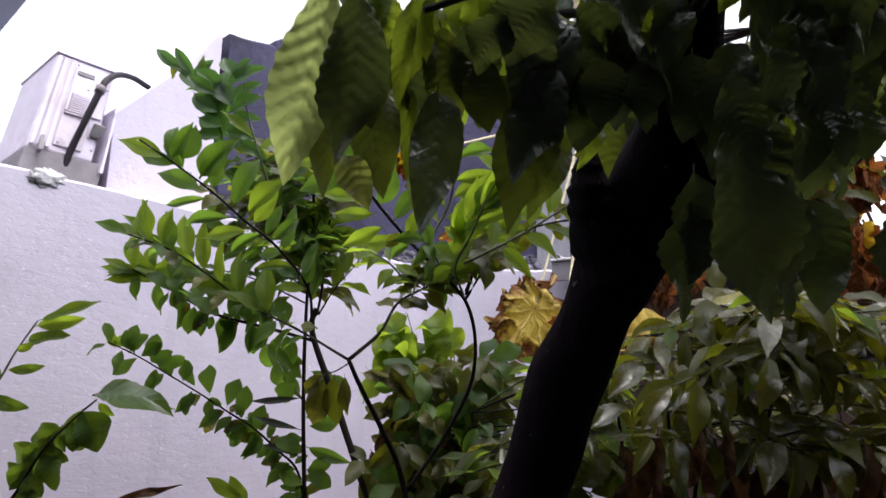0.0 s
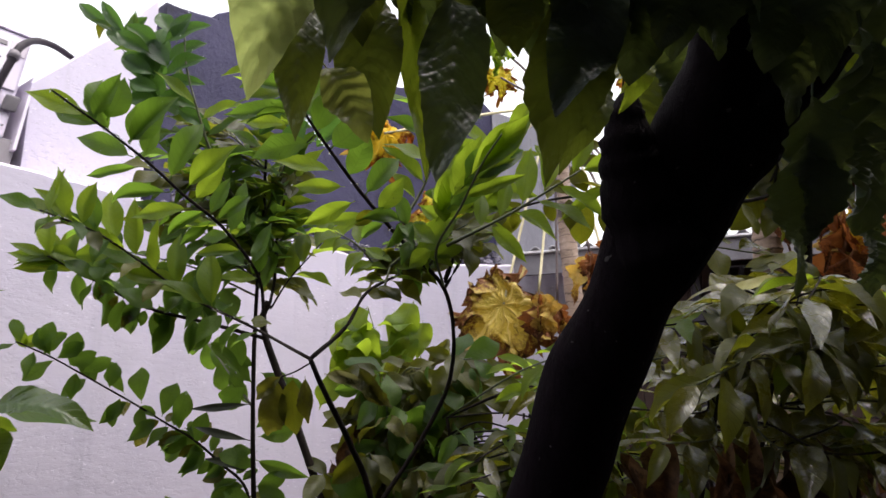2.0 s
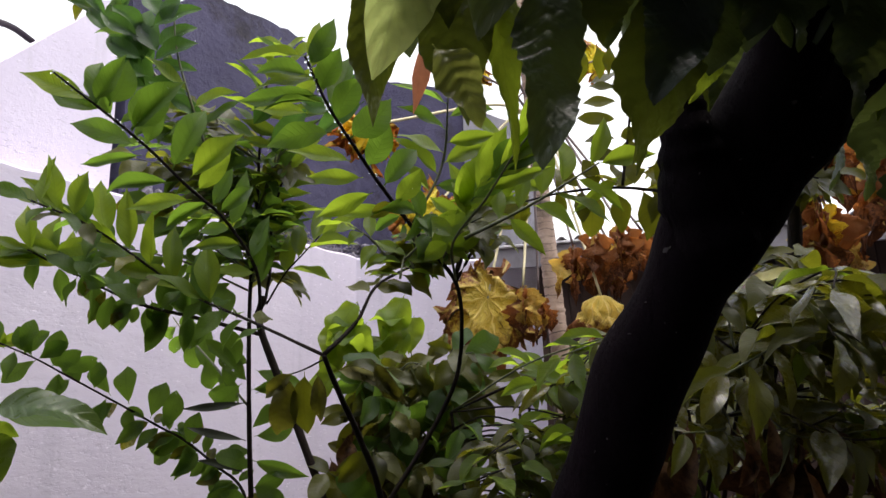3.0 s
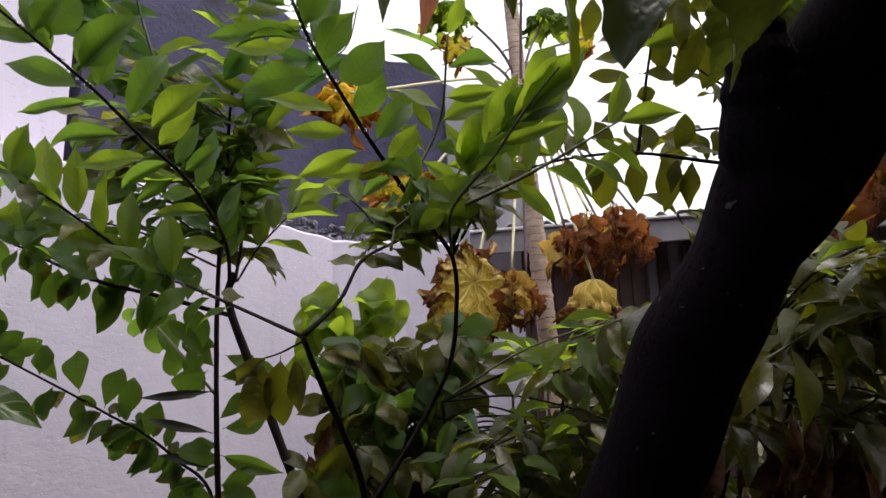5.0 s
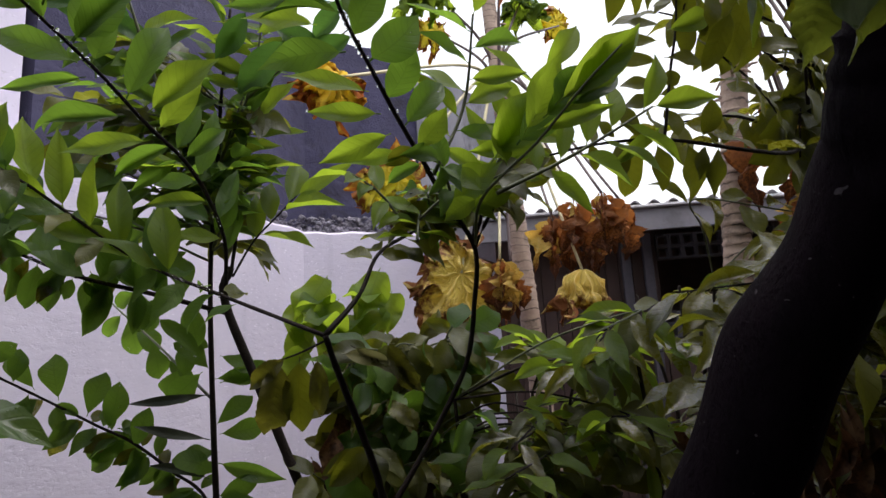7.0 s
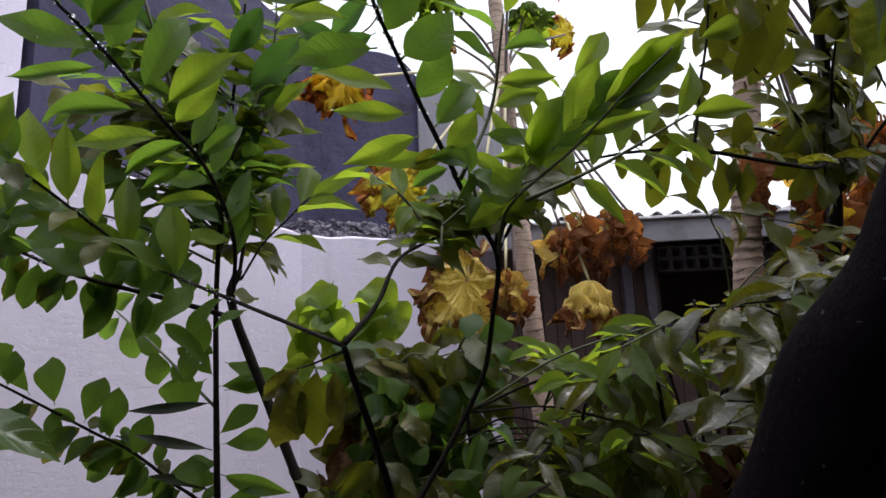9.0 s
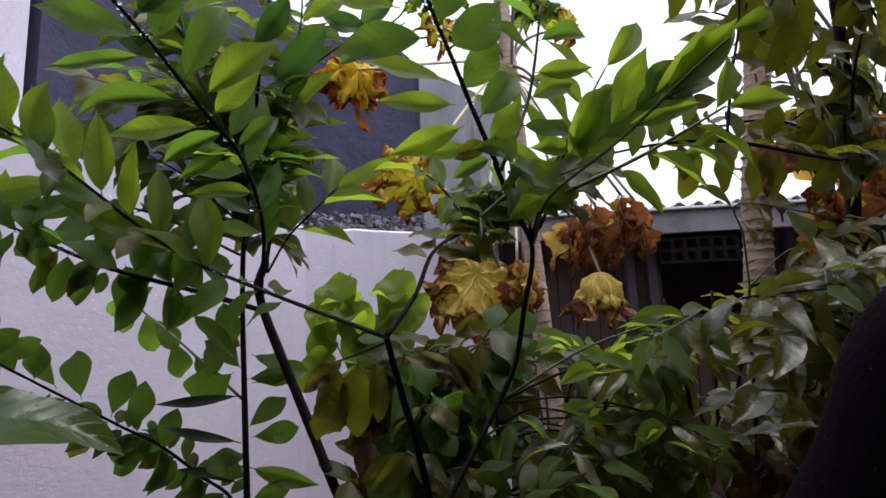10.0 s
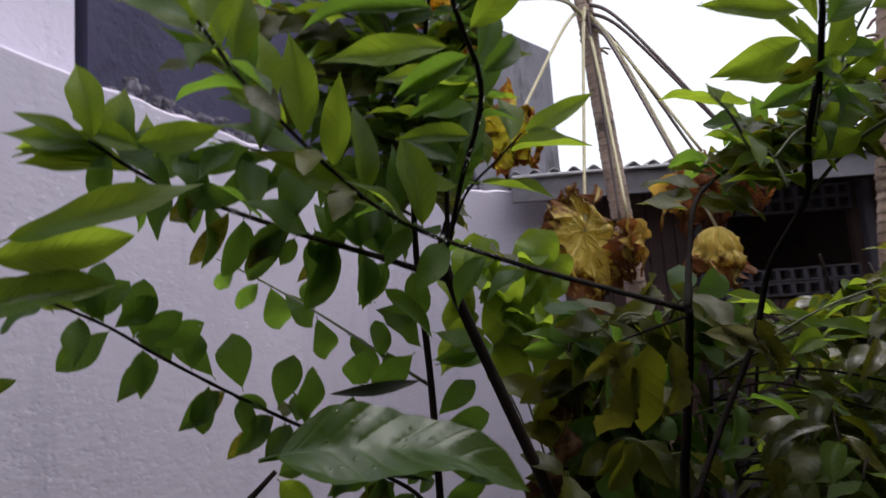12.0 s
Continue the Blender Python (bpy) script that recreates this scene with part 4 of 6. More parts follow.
    for ob, line in twigs[2:4]:
        for i in range(8):
            p = rng.choice(line[4:]) + Vector((rng.uniform(-0.08, 0.08), rng.uniform(-0.10, 0.06), rng.uniform(0.02, 0.10)))
            w = Vector((rng.uniform(-0.5, 0.5), rng.uniform(-0.5, 0.2), -1))
            part("crown_leaf", rng.choice(dark), ob, "", leaf_pose(p, w, (rng.uniform(-0.4, 0.4), -1, 0.4), rng.uniform(0.14, 0.20)))
    dry = blade("dry_leaf", M_PINK, 0.2, 0.9, 0.9, 0.6, 0.2, 0.05, seed=5)
    part("dry_leaf", dry, twigs[5][0], "reddish dry hanging leaf", leaf_pose((-0.085, 1.07, 1.85), (-0.12, 0.03, -1), (0.3, -1, 0.2), 0.115))
    # a farther tier of hanging leaves
    for i in range(20):
        b = Vector((-0.16 + 0.46 * i / 19 + rng.uniform(-0.02, 0.02), rng.uniform(0.76, 0.92), rng.uniform(1.90, 2.02)))
        w = Vector((rng.uniform(-0.25, 0.25), rng.uniform(-0.2, 0.1), -1))
        part("crown_leaf", rng.choice(lit + dark), twigs[4][0], "", leaf_pose(b, w, (rng.uniform(-0.5, 0.5), -1, 0.3), rng.uniform(0.14, 0.19)))
    # the thick roof of leaves over the fork
    for i in range(46):
        p = Vector((rng.uniform(0.12, 0.95), rng.uniform(0.45, 1.0), rng.uniform(1.84, 2.25)))
        w = Vector((rng.uniform(-0.7, 0.7), rng.uniform(-0.7, 0.4), -0.9))
        # the lit copy goes to the side where the crown is brighter
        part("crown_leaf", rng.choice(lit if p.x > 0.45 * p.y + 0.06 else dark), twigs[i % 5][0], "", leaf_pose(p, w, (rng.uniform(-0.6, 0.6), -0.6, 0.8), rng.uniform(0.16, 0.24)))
    # unseen leaves above the view, added as a canopy that shades the garden
    for i in range(56):
        p = Vector((rng.uniform(0.35, 1.2), rng.uniform(0.1, 2.0), 0))
        p.z = rng.uniform(2.6, 2.9) if p.x + p.y < 2.2 else rng.uniform(3.25, 3.6)
        w = Vector((rng.uniform(-0.9, 0.9), rng.uniform(-0.9, 0.9), -0.5))
        part("crown_leaf", rng.choice(dark), twigs[i % 5][0], "", leaf_pose(p, w, (rng.uniform(-0.6, 0.6), -0.3, 1), rng.uniform(0.2, 0.28)))
    for i in range(18):
        p = Vector((rng.uniform(0.53, 0.82), rng.uniform(0.98, 1.20), rng.uniform(1.86, 2.14)))
        w = Vector((rng.uniform(-0.4, 0.4), rng.uniform(-0.3, 0.2), -1))
        part("crown_leaf", rng.choice(dark if i % 3 else lit), twigs[3][0], "", leaf_pose(p, w, (rng.uniform(-0.5, 0.5), -1, 0.4), rng.uniform(0.14, 0.2)))
    # the outer side of the crown, two leaves in three in the lit colour
    for i in range(22):
        f = rng.random()
        p = Vector((0.72 + 0.34 * f + rng.uniform(-0.05, 0.16), 1.02 + 0.26 * f + rng.uniform(-0.03, 0.1), rng.uniform(1.80, 2.40)))
        w = Vector((rng.uniform(-0.3, 0.3), rng.uniform(-0.3, 0.2), -1))
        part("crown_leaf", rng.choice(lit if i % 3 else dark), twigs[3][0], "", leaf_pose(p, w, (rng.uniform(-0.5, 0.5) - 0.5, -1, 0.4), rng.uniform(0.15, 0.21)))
    for i in range(16):
        p = Vector((rng.uniform(0.36, 0.75), rng.uniform(0.62, 0.85), rng.uniform(1.62, 1.85)))
        w = Vector((rng.uniform(-0.4, 0.4), rng.uniform(-0.4, 0.2), -1))
        part("crown_leaf", rng.choice(dark + lit[:1]), twigs[3][0], "", leaf_pose(p, w, (rng.uniform(-0.5, 0.5), -1, 0.4), rng.uniform(0.13, 0.19)))


leaning_tree()


# ---- the slender shrub in front of the wall ----
LONG = blades("leaf", M_GREEN, 6, 11, aspect=0.32, peak=0.88, tip=1.25, fold=0.55, droop=0.5, wave=0.03, sway=0.25, nl=16, nw=3) + blades("leaf", M_FRESH, 5, 12, aspect=0.33, peak=0.88, tip=1.25, fold=0.5, droop=0.4, wave=0.03, sway=0.25, nl=16, nw=3)
FRESH = blades("leaf", M_FRESH, 6, 13, aspect=0.33, peak=0.9, tip=1.25, fold=0.55, droop=0.35, wave=0.03, sway=0.25, nl=16, nw=3)
ROUND = blades("leaf", M_GREEN, 6, 14, aspect=0.54, peak=1.25, tip=0.75, fold=0.2, droop=0.35, wave=0.05)
SMALL = blades("leaf", M_GREEN, 5, 15, aspect=0.42, peak=0.85, tip=1.1, fold=0.45, droop=0.6, wave=0.04, nl=10)
DULL = blades("leaf", M_DULL, 6, 16, aspect=0.46, peak=0.9, tip=0.9, fold=0.25, droop=0.5, wave=0.05)
WET = blades("leaf", M_WET, 7, 17, aspect=0.38, peak=0.9, tip=1.1, fold=0.35, droop=0.6, wave=0.035, sway=0.3, nl=14)
LANCE = blades("leaf", M_WET, 4, 26, aspect=0.25, peak=0.85, tip=1.15, fold=0.5, droop=0.7, wave=0.03, sway=0.3, nl=16) + blades("leaf", M_DULL, 4, 27, aspect=0.28, peak=0.85, tip=1.15, fold=0.5, droop=0.8, wave=0.03, sway=0.3, nl=16)
SPOT = blades("leaf", M_SPOT, 5, 20, aspect=0.40, peak=0.9, tip=1.0, fold=0.6, droop=0.5, wave=0.08, quilt=0.16, ribs=9, nl=44, nw=3)
THIN = blades("leaf", M_STRAP, 3, 18, aspect=0.15, peak=1.0, tip=0.9, fold=0.3, droop=0.45, wave=0.02)
HEART = blades("leaf", M_FRESH, 5, 19, aspect=0.56, peak=0.72, tip=1.15, fold=0.45, droop=0.6, wave=0.13, sway=0.8, nl=18, nw=4)
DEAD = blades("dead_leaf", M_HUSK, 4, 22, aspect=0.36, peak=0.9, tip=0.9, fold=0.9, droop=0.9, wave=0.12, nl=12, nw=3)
MIDDULL = blades("leaf", M_DULL, 5, 21, aspect=0.42, peak=1.0, tip=0.8, fold=0.2, droop=0.4, wave=0.04)


def slender_shrub():
    sh = thing("slender_shrub", (-0.10, 1.95, 0), "slender shrub with dark stems and rows of glossy green leaves", "shrub")
    s1, l1 = branch(sh, [(-0.40, 2.10, 0.0), (-0.412, 2.087, 0.8), (-0.431, 2.038, 1.3), (-0.440, 2.05, 1.62), (-0.425, 2.02, 1.85), (-0.414, 1.96, 2.02), (-0.395, 1.92, 2.2)], 0.008, 0.003, M_STEM, "stem", 8, 1)
    s2, l2 = branch(sh, [(0.19, 1.96, 0.0), (-0.117, 1.962, 0.8), (-0.312, 1.992, 1.3), (-0.405, 1.995, 1.54), (-0.395, 1.99, 1.62)], 0.0115, 0.009, M_STEM, "stem", 9, 2)
    n, ln = branch(sh, [(0.02, 1.9, 0.0), (-0.06, 1.84, 0.8), (-0.106, 1.80, 1.12), (-0.155, 1.72, 1.26), (-0.205, 1.64, 1.37), (-0.232, 1.597, 1.437)], 0.0088, 0.0052, M_STEM, "stem", 9, 3)
    c, lc = branch(sh, [(-0.10, 1.81, 1.10), (0.0, 1.82, 1.24), (0.075, 1.80, 1.38), (0.088, 1.76, 1.50), (0.058, 1.65, 1.593), (-0.01, 1.58, 1.655), (-0.069, 1.51, 1.705)], 0.0058, 0.0042, M_STEM, "stem", 8, 4)
    # upper shoots
    b1, lb1 = branch(sh, [(-0.405, 1.99, 1.55), (-0.405, 1.90, 1.665), (-0.447, 1.70, 1.742), (-0.515, 1.60, 1.795), (-0.572, 1.525, 1.845), (-0.63, 1.45, 1.885), (-0.69, 1.36, 1.92)], 0.0048, 0.0020, M_STEM, "branch", 7, 5)
    rows(b1, lb1, LONG, 7, 0.12, 0.4, 0.13, (-1.0, -0.15, 0.10), (0.32, 0.05, 0.95), (0.1, -0.85, 0.55), 101, 0.2)
    b2, lb2 = branch(sh, [(-0.065, 1.51, 1.70), (-0.126, 1.446, 1.758), (-0.177, 1.395, 1.816), (-0.223, 1.353, 1.874), (-0.262, 1.31, 1.945)], 0.0044, 0.0022, M_STEM, "branch", 7, 6)
    rows(b2, lb2, LONG, 6, 0.7, 1.0, 0.15, (-1.0, -0.1, 0.06), (0.30, 0.05, 0.95), (0.05, -0.85, 0.55), 103, 0.2)
    tipr, ltr = branch(sh, [(0.055, 1.64, 1.60), (0.03, 1.52, 1.655), (0.064, 1.36, 1.70), (0.09, 1.25, 1.745), (0.115, 1.19, 1.775)], 0.0032, 0.0016, M_TWIG, "branch", 6, 7)
    b3, lb3 = branch(sh, [(-0.230, 1.60, 1.437), (-0.40, 1.78, 1.53), (-0.56, 1.825, 1.61), (-0.732, 1.738, 1.734), (-0.802, 1.582, 1.754)], 0.0042, 0.002, M_STEM, "branch", 6, 8)
    rows(b3, lb3, FRESH + LONG, 20, 0.4, 1.0, 0.15, (-0.75, -0.2, 0.45), (-0.05, -0.1, 1.0), (0.2, -0.9, 0.45), 105, 0.28)
    sprig(b3, lb3, SMALL + DULL[:2], 20, 0.2, 0.92, 0.095, 65, (0, -0.7, 0.8), 0.4, 118, 0.4)
    nr, lnr = branch(sh, [(-0.231, 1.60, 1.44), (-0.164, 1.663, 1.511), (-0.121, 1.688, 1.591), (-0.052, 1.714, 1.636), (0.02, 1.73, 1.67)], 0.0053, 0.0024, M_STEM, "branch", 6, 9)
    sprig(nr, lnr, DULL, 12, 0.45, 1.0, 0.1, 60, (0, -0.6, 0.9), 0.25, 106, 0.5)
    q, lq = branch(sh, [(-0.405, 1.995, 1.52), (-0.54, 1.93, 1.555), (-0.678, 1.882, 1.59), (-0.86, 1.97, 1.68), (-0.95, 1.92, 1.73)], 0.0056, 0.0024, M_STEM, "branch", 6, 10)
    rows(q, lq, SMALL, 10, 0.15, 0.92, 0.105, (-0.45, -0.2, -0.9), (0.1, -0.2, -1.0), (0.2, -1.0, 0.3), 107, 0.45)
    rows(q, lq, ROUND + SMALL, 18, 0.15, 0.9, 0.11, (-0.6, -0.2, 0.7), (0.2, 0.1, 0.9), (0.1, -0.9, 0.4), 119, 0.3)
    rows(q, lq, FRESH, 10, 0.8, 1.0, 0.15, (-0.9, -0.2, 0.25), (-0.15, 0.0, 0.95), (0.2, -0.9, 0.5), 108, 0.25)
    r, lr = branch(sh, [(-0.415, 2.085, 0.95), (-0.443, 2.066, 1.12), (-0.518, 2.085, 1.189), (-0.6, 2.095, 1.255), (-0.666, 2.106, 1.291), (-0.745, 2.109, 1.338), (-0.795, 2.096, 1.37), (-0.876, 2.044, 1.426), (-0.935, 1.978, 1.472), (-1.0, 1.92, 1.51)], 0.0045, 0.0020, M_STEM, "branch", 6, 11)
    rows(r, lr, ROUND, 6, 0.72, 1.0, 0.10, (-0.35, -0.2, 0.95), (0.12, 0.0, 1.0), (0.2, -1.0, 0.2), 109, 0.22)
    rows(r, lr, SMALL + ROUND[:2], 16, 0.08, 1.0, 0.095, (-0.8, -0.3, -0.45), (0.1, -0.2, -0.95), (0.1, -0.9, 0.5), 110, 0.3)
    sprig(r, lr, SMALL + DULL[:2], 30, 0.02, 0.5, 0.075, 60, (0.2, -0.9, 0.4), 0.3, 121, 0.6)
    dk, ldk = branch(sh, [(-0.395, 2.0, 1.60), (-0.384, 2.015, 1.70), (-0.384, 2.015, 1.81), (-0.357, 1.982, 1.926), (-0.323, 1.963, 1.968)], 0.0049, 0.0032, M_STEM, "branch", 6, 12)
    tw, ltw = branch(sh, [(-0.39, 2.0, 1.60), (-0.346, 2.008, 1.681), (-0.294, 1.98, 1.734), (-0.25, 1.96, 1.78)], 0.0030, 0.0016, M_STEM, "branch", 6, 13)
    sprig(tw, ltw, FRESH, 6, 0.3, 1.0, 0.166, 55, (0, -0.7, 0.7), 0.0, 111, 0.3)
    sprig(dk, ldk, FRESH, 5, 0.4, 0.9, 0.152, 60, (0, -0.8, 0.6), 0.0, 112, 0.3)
    sprig(s1, l1, LONG, 24, 0.62, 1.0, 0.14, 55, (0.2, -0.6, 0.8), 0.1, 113, 0.5)
    # high shoots against the sky
    up1, lu1 = branch(sh, [(-0.42, 2.02, 1.80), (-0.52, 1.90, 1.95), (-0.58, 1.85, 2.12), (-0.615, 1.84, 2.25), (-0.63, 1.85, 2.38)], 0.0045, 0.0020, M_TWIG, "branch", 6, 14)
    rows(up1, lu1, LONG, 12, 0.05, 0.5, 0.14, (-0.7, -0.1, 0.6), (0.75, 0.0, 0.5), (0.1, -0.9, 0.5), 114, 0.3)
    up2, lu2 = branch(sh, [(-0.56, 1.87, 2.05), (-0.68, 1.90, 2.2), (-0.80, 1.96, 2.36), (-0.93, 2.03, 2.50)], 0.005, 0.002, M_TWIG, "twig", 6, 15)
    up3, lu3 = branch(sh, [(-0.42, 2.0, 1.86), (-0.36, 1.95, 2.0), (-0.33, 1.90, 2.14), (-0.34, 1.86, 2.28)], 0.0037, 0.0016, M_TWIG, "branch", 6, 16)
    rows(up3, lu3, FRESH + LONG, 26, 0.0, 1.0, 0.14, (-0.8, -0.1, 0.4), (0.7, 0.0, 0.6), (0.1, -0.9, 0.5), 116, 0.3)
    for i in range(6):
        f = lu2[8 + i * 4]
        part("leaf", LONG[i], up1, "", leaf_pose(f, (0.4 * (-1) ** i - 0.4, -0.1, 0.4), (0.1, -0.9, 0.4), 0.11))
    for k, (a, b, c2) in enumerate((((0.02, 1.60, 1.64), (0.12, 1.62, 1.78), (0.20, 1.58, 1.93)), ((-0.05, 1.53, 1.70), (0.02, 1.55, 1.84), (0.03, 1.50, 1.99)), ((0.05, 1.5, 1.66), (0.18, 1.46, 1.72), (0.32, 1.42, 1.80)))):
        t, lt = branch(sh, [a, b, c2], 0.004, 0.002, M_TWIG, "branch", 6, 90 + k)
        sprig(t, lt, LONG if k == 1 else FRESH, 10, 0.25, 1.0, 0.13, 55, (0.1, -1.0, 0.4), 0.1, 150 + k, 0.4)
    for k, e in enumerate(((0.20, 1.68, 1.76), (0.15, 1.62, 1.80), (0.12, 1.74, 1.72))):
        f = Vector((0.06, 1.66, 1.60 + 0.01 * k))
        t, lt = branch(sh, [f, f.lerp(Vector(e), 0.5) + Vector((0, 0, 0.03)), e], 0.004, 0.002, M_STEM, "branch", 6, 320 + k)
        rows(t, lt, (MIDDULL, FRESH, ROUND)[k % 3], 12, 0.25, 1.0, 0.105, (-0.8, -0.2, -0.1), (0.6, -0.1, 0.5), (0.1, -0.9, 0.5), 330 + k, 0.4)
    # fine twigs with small leaves round the middle
    rng = random.Random(44)
    for k in range(31):
        f = l1[int(len(l1) * rng.uniform(0.5, 0.8))]
        a = rng.uniform(0, 1)
        e = f + Vector((rng.uniform(-0.34, 0.10), rng.uniform(-0.12, 0.22), rng.uniform(0.02, 0.20)))
        t, lt = branch(sh, [f, f.lerp(e, 0.5) + Vector((0, 0, 0.02)), e], 0.0035, 0.0015, M_TWIG, "twig", 5, 60 + k)
        sprig(t, lt, (SMALL, LONG, DULL)[k % 3], 12, 0.15, 1.0, 0.118, 55, (0.1, -0.5, 0.8), 0.2, 130 + k, 0.5)
    for k in range(11):
        f = Vector((rng.uniform(-0.10, 0.10), rng.uniform(1.56, 1.72), rng.uniform(1.58, 1.70)))
        e = f + Vector((rng.uniform(-0.10, 0.12), rng.uniform(-0.08, 0.08), rng.uniform(-0.03, 0.08)))
        t, lt = branch(sh, [f, f.lerp(e, 0.5) + Vector((0, 0, 0.012)), e], 0.003, 0.0015, M_TWIG, "twig", 5, 220 + k)
        sprig(t, lt, (SMALL, DULL, FRESH)[k % 3], 8, 0.1, 1.0, 0.095, 60, (0.1, -0.7, 0.7), 0.25, 230 + k, 0.6)
    # thin hanging leaves on the lower stem
    for k, (z, w, le) in enumerate(((1.345, (-1, -0.1, 0.03), 0.17), (1.25, (-1, -0.1, 0.33), 0.16), (1.17, (-1, 0, 0.35), 0.13), (1.26, (1, -0.2, 0.2), 0.10), (1.37, (0.9, -0.2, 0.25), 0.12), (1.43, (0.7, -0.3, -0.3), 0.09), (1.40, (-0.6, -0.3, 0.55), 0.10))):
        p = Vector((-0.428 + 0.01 * (1 if w[0] > 0 else -1), 2.05, z))
        part("leaf", (THIN if k < 3 else ROUND)[k % 3], s1, "", leaf_pose(p, w, (0.1, -0.95, 0.35), le))
    for k in range(10):
        z = rng.uniform(0.85, 1.3)
        p = Vector((-0.42, 2.06, z))
        part("leaf", rng.choice(ROUND), s1, "", leaf_pose(p, (rng.choice((-1, 1)) * rng.uniform(0.4, 1), -0.3, rng.uniform(-0.4, 0.4)), (0, -0.8, 0.5), rng.uniform(0.08, 0.12)))
    # the single leaves of the shoots, each with its own length and breadth
    PALEDRY = blades("leaf", M_PALEDRY, 5, 28, aspect=0.3, peak=0.9, tip=0.95, fold=0.7, droop=0.5, wave=0.08, nl=12, nw=3)
    branch(sh, [(-0.232, 1.60, 1.43), (-0.274, 1.644, 1.412), (-0.315, 1.650, 1.400)], 0.0022, 0.0014, M_STEM, "twig", 6, 66)
    set_leaf(b1, LONG[2], (-0.594, 1.509, 1.848), (-0.745, 1.544, 1.914), 0.045)
    set_leaf(b1, LONG[4], (-0.586, 1.527, 1.834), (-0.726, 1.579, 1.834), 0.028)
    set_leaf(b1, LONG[3], (-0.540, 1.585, 1.798), (-0.697, 1.610, 1.798), 0.036)
    set_leaf(b1, FRESH[1], (-0.510, 1.626, 1.774), (-0.668, 1.683, 1.770), 0.041)
    set_leaf(b1, FRESH[1], (-0.487, 1.669, 1.752), (-0.593, 1.704, 1.759), 0.031)
    set_leaf(b1, LONG[3], (-0.596, 1.488, 1.868), (-0.513, 1.430, 1.955), 0.053)
    set_leaf(b1, LONG[3], (-0.538, 1.567, 1.819), (-0.482, 1.541, 1.952), 0.054)
    set_leaf(b1, FRESH[4], (-0.509, 1.591, 1.809), (-0.406, 1.546, 1.900), 0.055)
    set_leaf(b1, FRESH[1], (-0.498, 1.619, 1.789), (-0.427, 1.572, 1.872), 0.041)
    set_leaf(b1, LONG[1], (-0.574, 1.515, 1.851), (-0.546, 1.486, 1.939), 0.042)
    set_leaf(b1, LONG[3], (-0.461, 1.672, 1.760), (-0.393, 1.659, 1.818), 0.035)
    set_leaf(b1, LONG[0], (-0.623, 1.458, 1.881), (-0.667, 1.438, 1.972), 0.041)
    set_leaf(b1, LONG[4], (-0.634, 1.440, 1.888), (-0.737, 1.445, 1.932), 0.041)
    set_leaf(b1, LONG[1], (-0.645, 1.426, 1.896), (-0.590, 1.392, 1.978), 0.040)
    set_leaf(b1, LONG[0], (-0.479, 1.645, 1.775), (-0.578, 1.665, 1.727), 0.033)
    set_leaf(b1, LONG[1], (-0.467, 1.668, 1.759), (-0.553, 1.694, 1.704), 0.028)
    set_leaf(b1, LONG[1], (-0.426, 1.840, 1.684), (-0.512, 1.871, 1.750), 0.040)
    set_leaf(b1, LONG[2], (-0.443, 1.721, 1.733), (-0.530, 1.760, 1.741), 0.032)
    set_leaf(b1, LONG[1], (-0.422, 1.883, 1.669), (-0.377, 1.847, 1.747), 0.038)
    set_leaf(b2, FRESH[1], (-0.258, 1.365, 1.862), (-0.364, 1.393, 1.883), 0.032)
    set_leaf(b2, FRESH[1], (-0.178, 1.417, 1.790), (-0.304, 1.434, 1.821), 0.035)
    set_leaf(b2, FRESH[3], (-0.156, 1.439, 1.765), (-0.266, 1.486, 1.784), 0.034)
    set_leaf(b2, FRESH[2], (-0.137, 1.460, 1.742), (-0.249, 1.491, 1.701), 0.037)
    set_leaf(b2, FRESH[1], (-0.104, 1.488, 1.718), (-0.206, 1.515, 1.710), 0.029)
    set_leaf(b2, LONG[2], (-0.216, 1.382, 1.834), (-0.343, 1.411, 1.818), 0.051)
    set_leaf(b2, LONG[4], (-0.240, 1.347, 1.889), (-0.391, 1.380, 1.896), 0.045)
    set_leaf(b2, LONG[4], (-0.209, 1.370, 1.849), (-0.155, 1.342, 1.930), 0.051)
    set_leaf(b2, LONG[2], (-0.181, 1.390, 1.825), (-0.108, 1.362, 1.900), 0.064)
    set_leaf(b2, LONG[2], (-0.149, 1.426, 1.780), (-0.112, 1.380, 1.862), 0.049)
    set_leaf(b2, LONG[3], (-0.116, 1.452, 1.753), (-0.055, 1.432, 1.834), 0.048)
    set_leaf(b2, FRESH[1], (-0.092, 1.479, 1.726), (-0.040, 1.459, 1.796), 0.042)
    set_leaf(b2, LONG[1], (-0.241, 1.342, 1.892), (-0.201, 1.314, 1.971), 0.046)
    set_leaf(b2, LONG[0], (-0.254, 1.328, 1.918), (-0.352, 1.333, 1.936), 0.041)
    set_leaf(b2, LONG[2], (-0.258, 1.320, 1.930), (-0.209, 1.306, 2.028), 0.040)
    set_leaf(b2, LONG[0], (-0.077, 1.501, 1.709), (-0.135, 1.536, 1.687), 0.029)
    set_leaf(b2, DULL[3], (-0.091, 1.479, 1.727), (-0.141, 1.495, 1.702), 0.029)
    set_leaf(tipr, FRESH[4], (0.027, 1.437, 1.702), (0.095, 1.392, 1.805), 0.069)
    set_leaf(tipr, FRESH[3], (-0.015, 1.571, 1.646), (0.083, 1.541, 1.733), 0.047)
    set_leaf(tipr, FRESH[1], (0.051, 1.334, 1.727), (0.075, 1.292, 1.806), 0.041)
    set_leaf(tipr, LONG[1], (0.069, 1.302, 1.734), (0.116, 1.282, 1.797), 0.050)
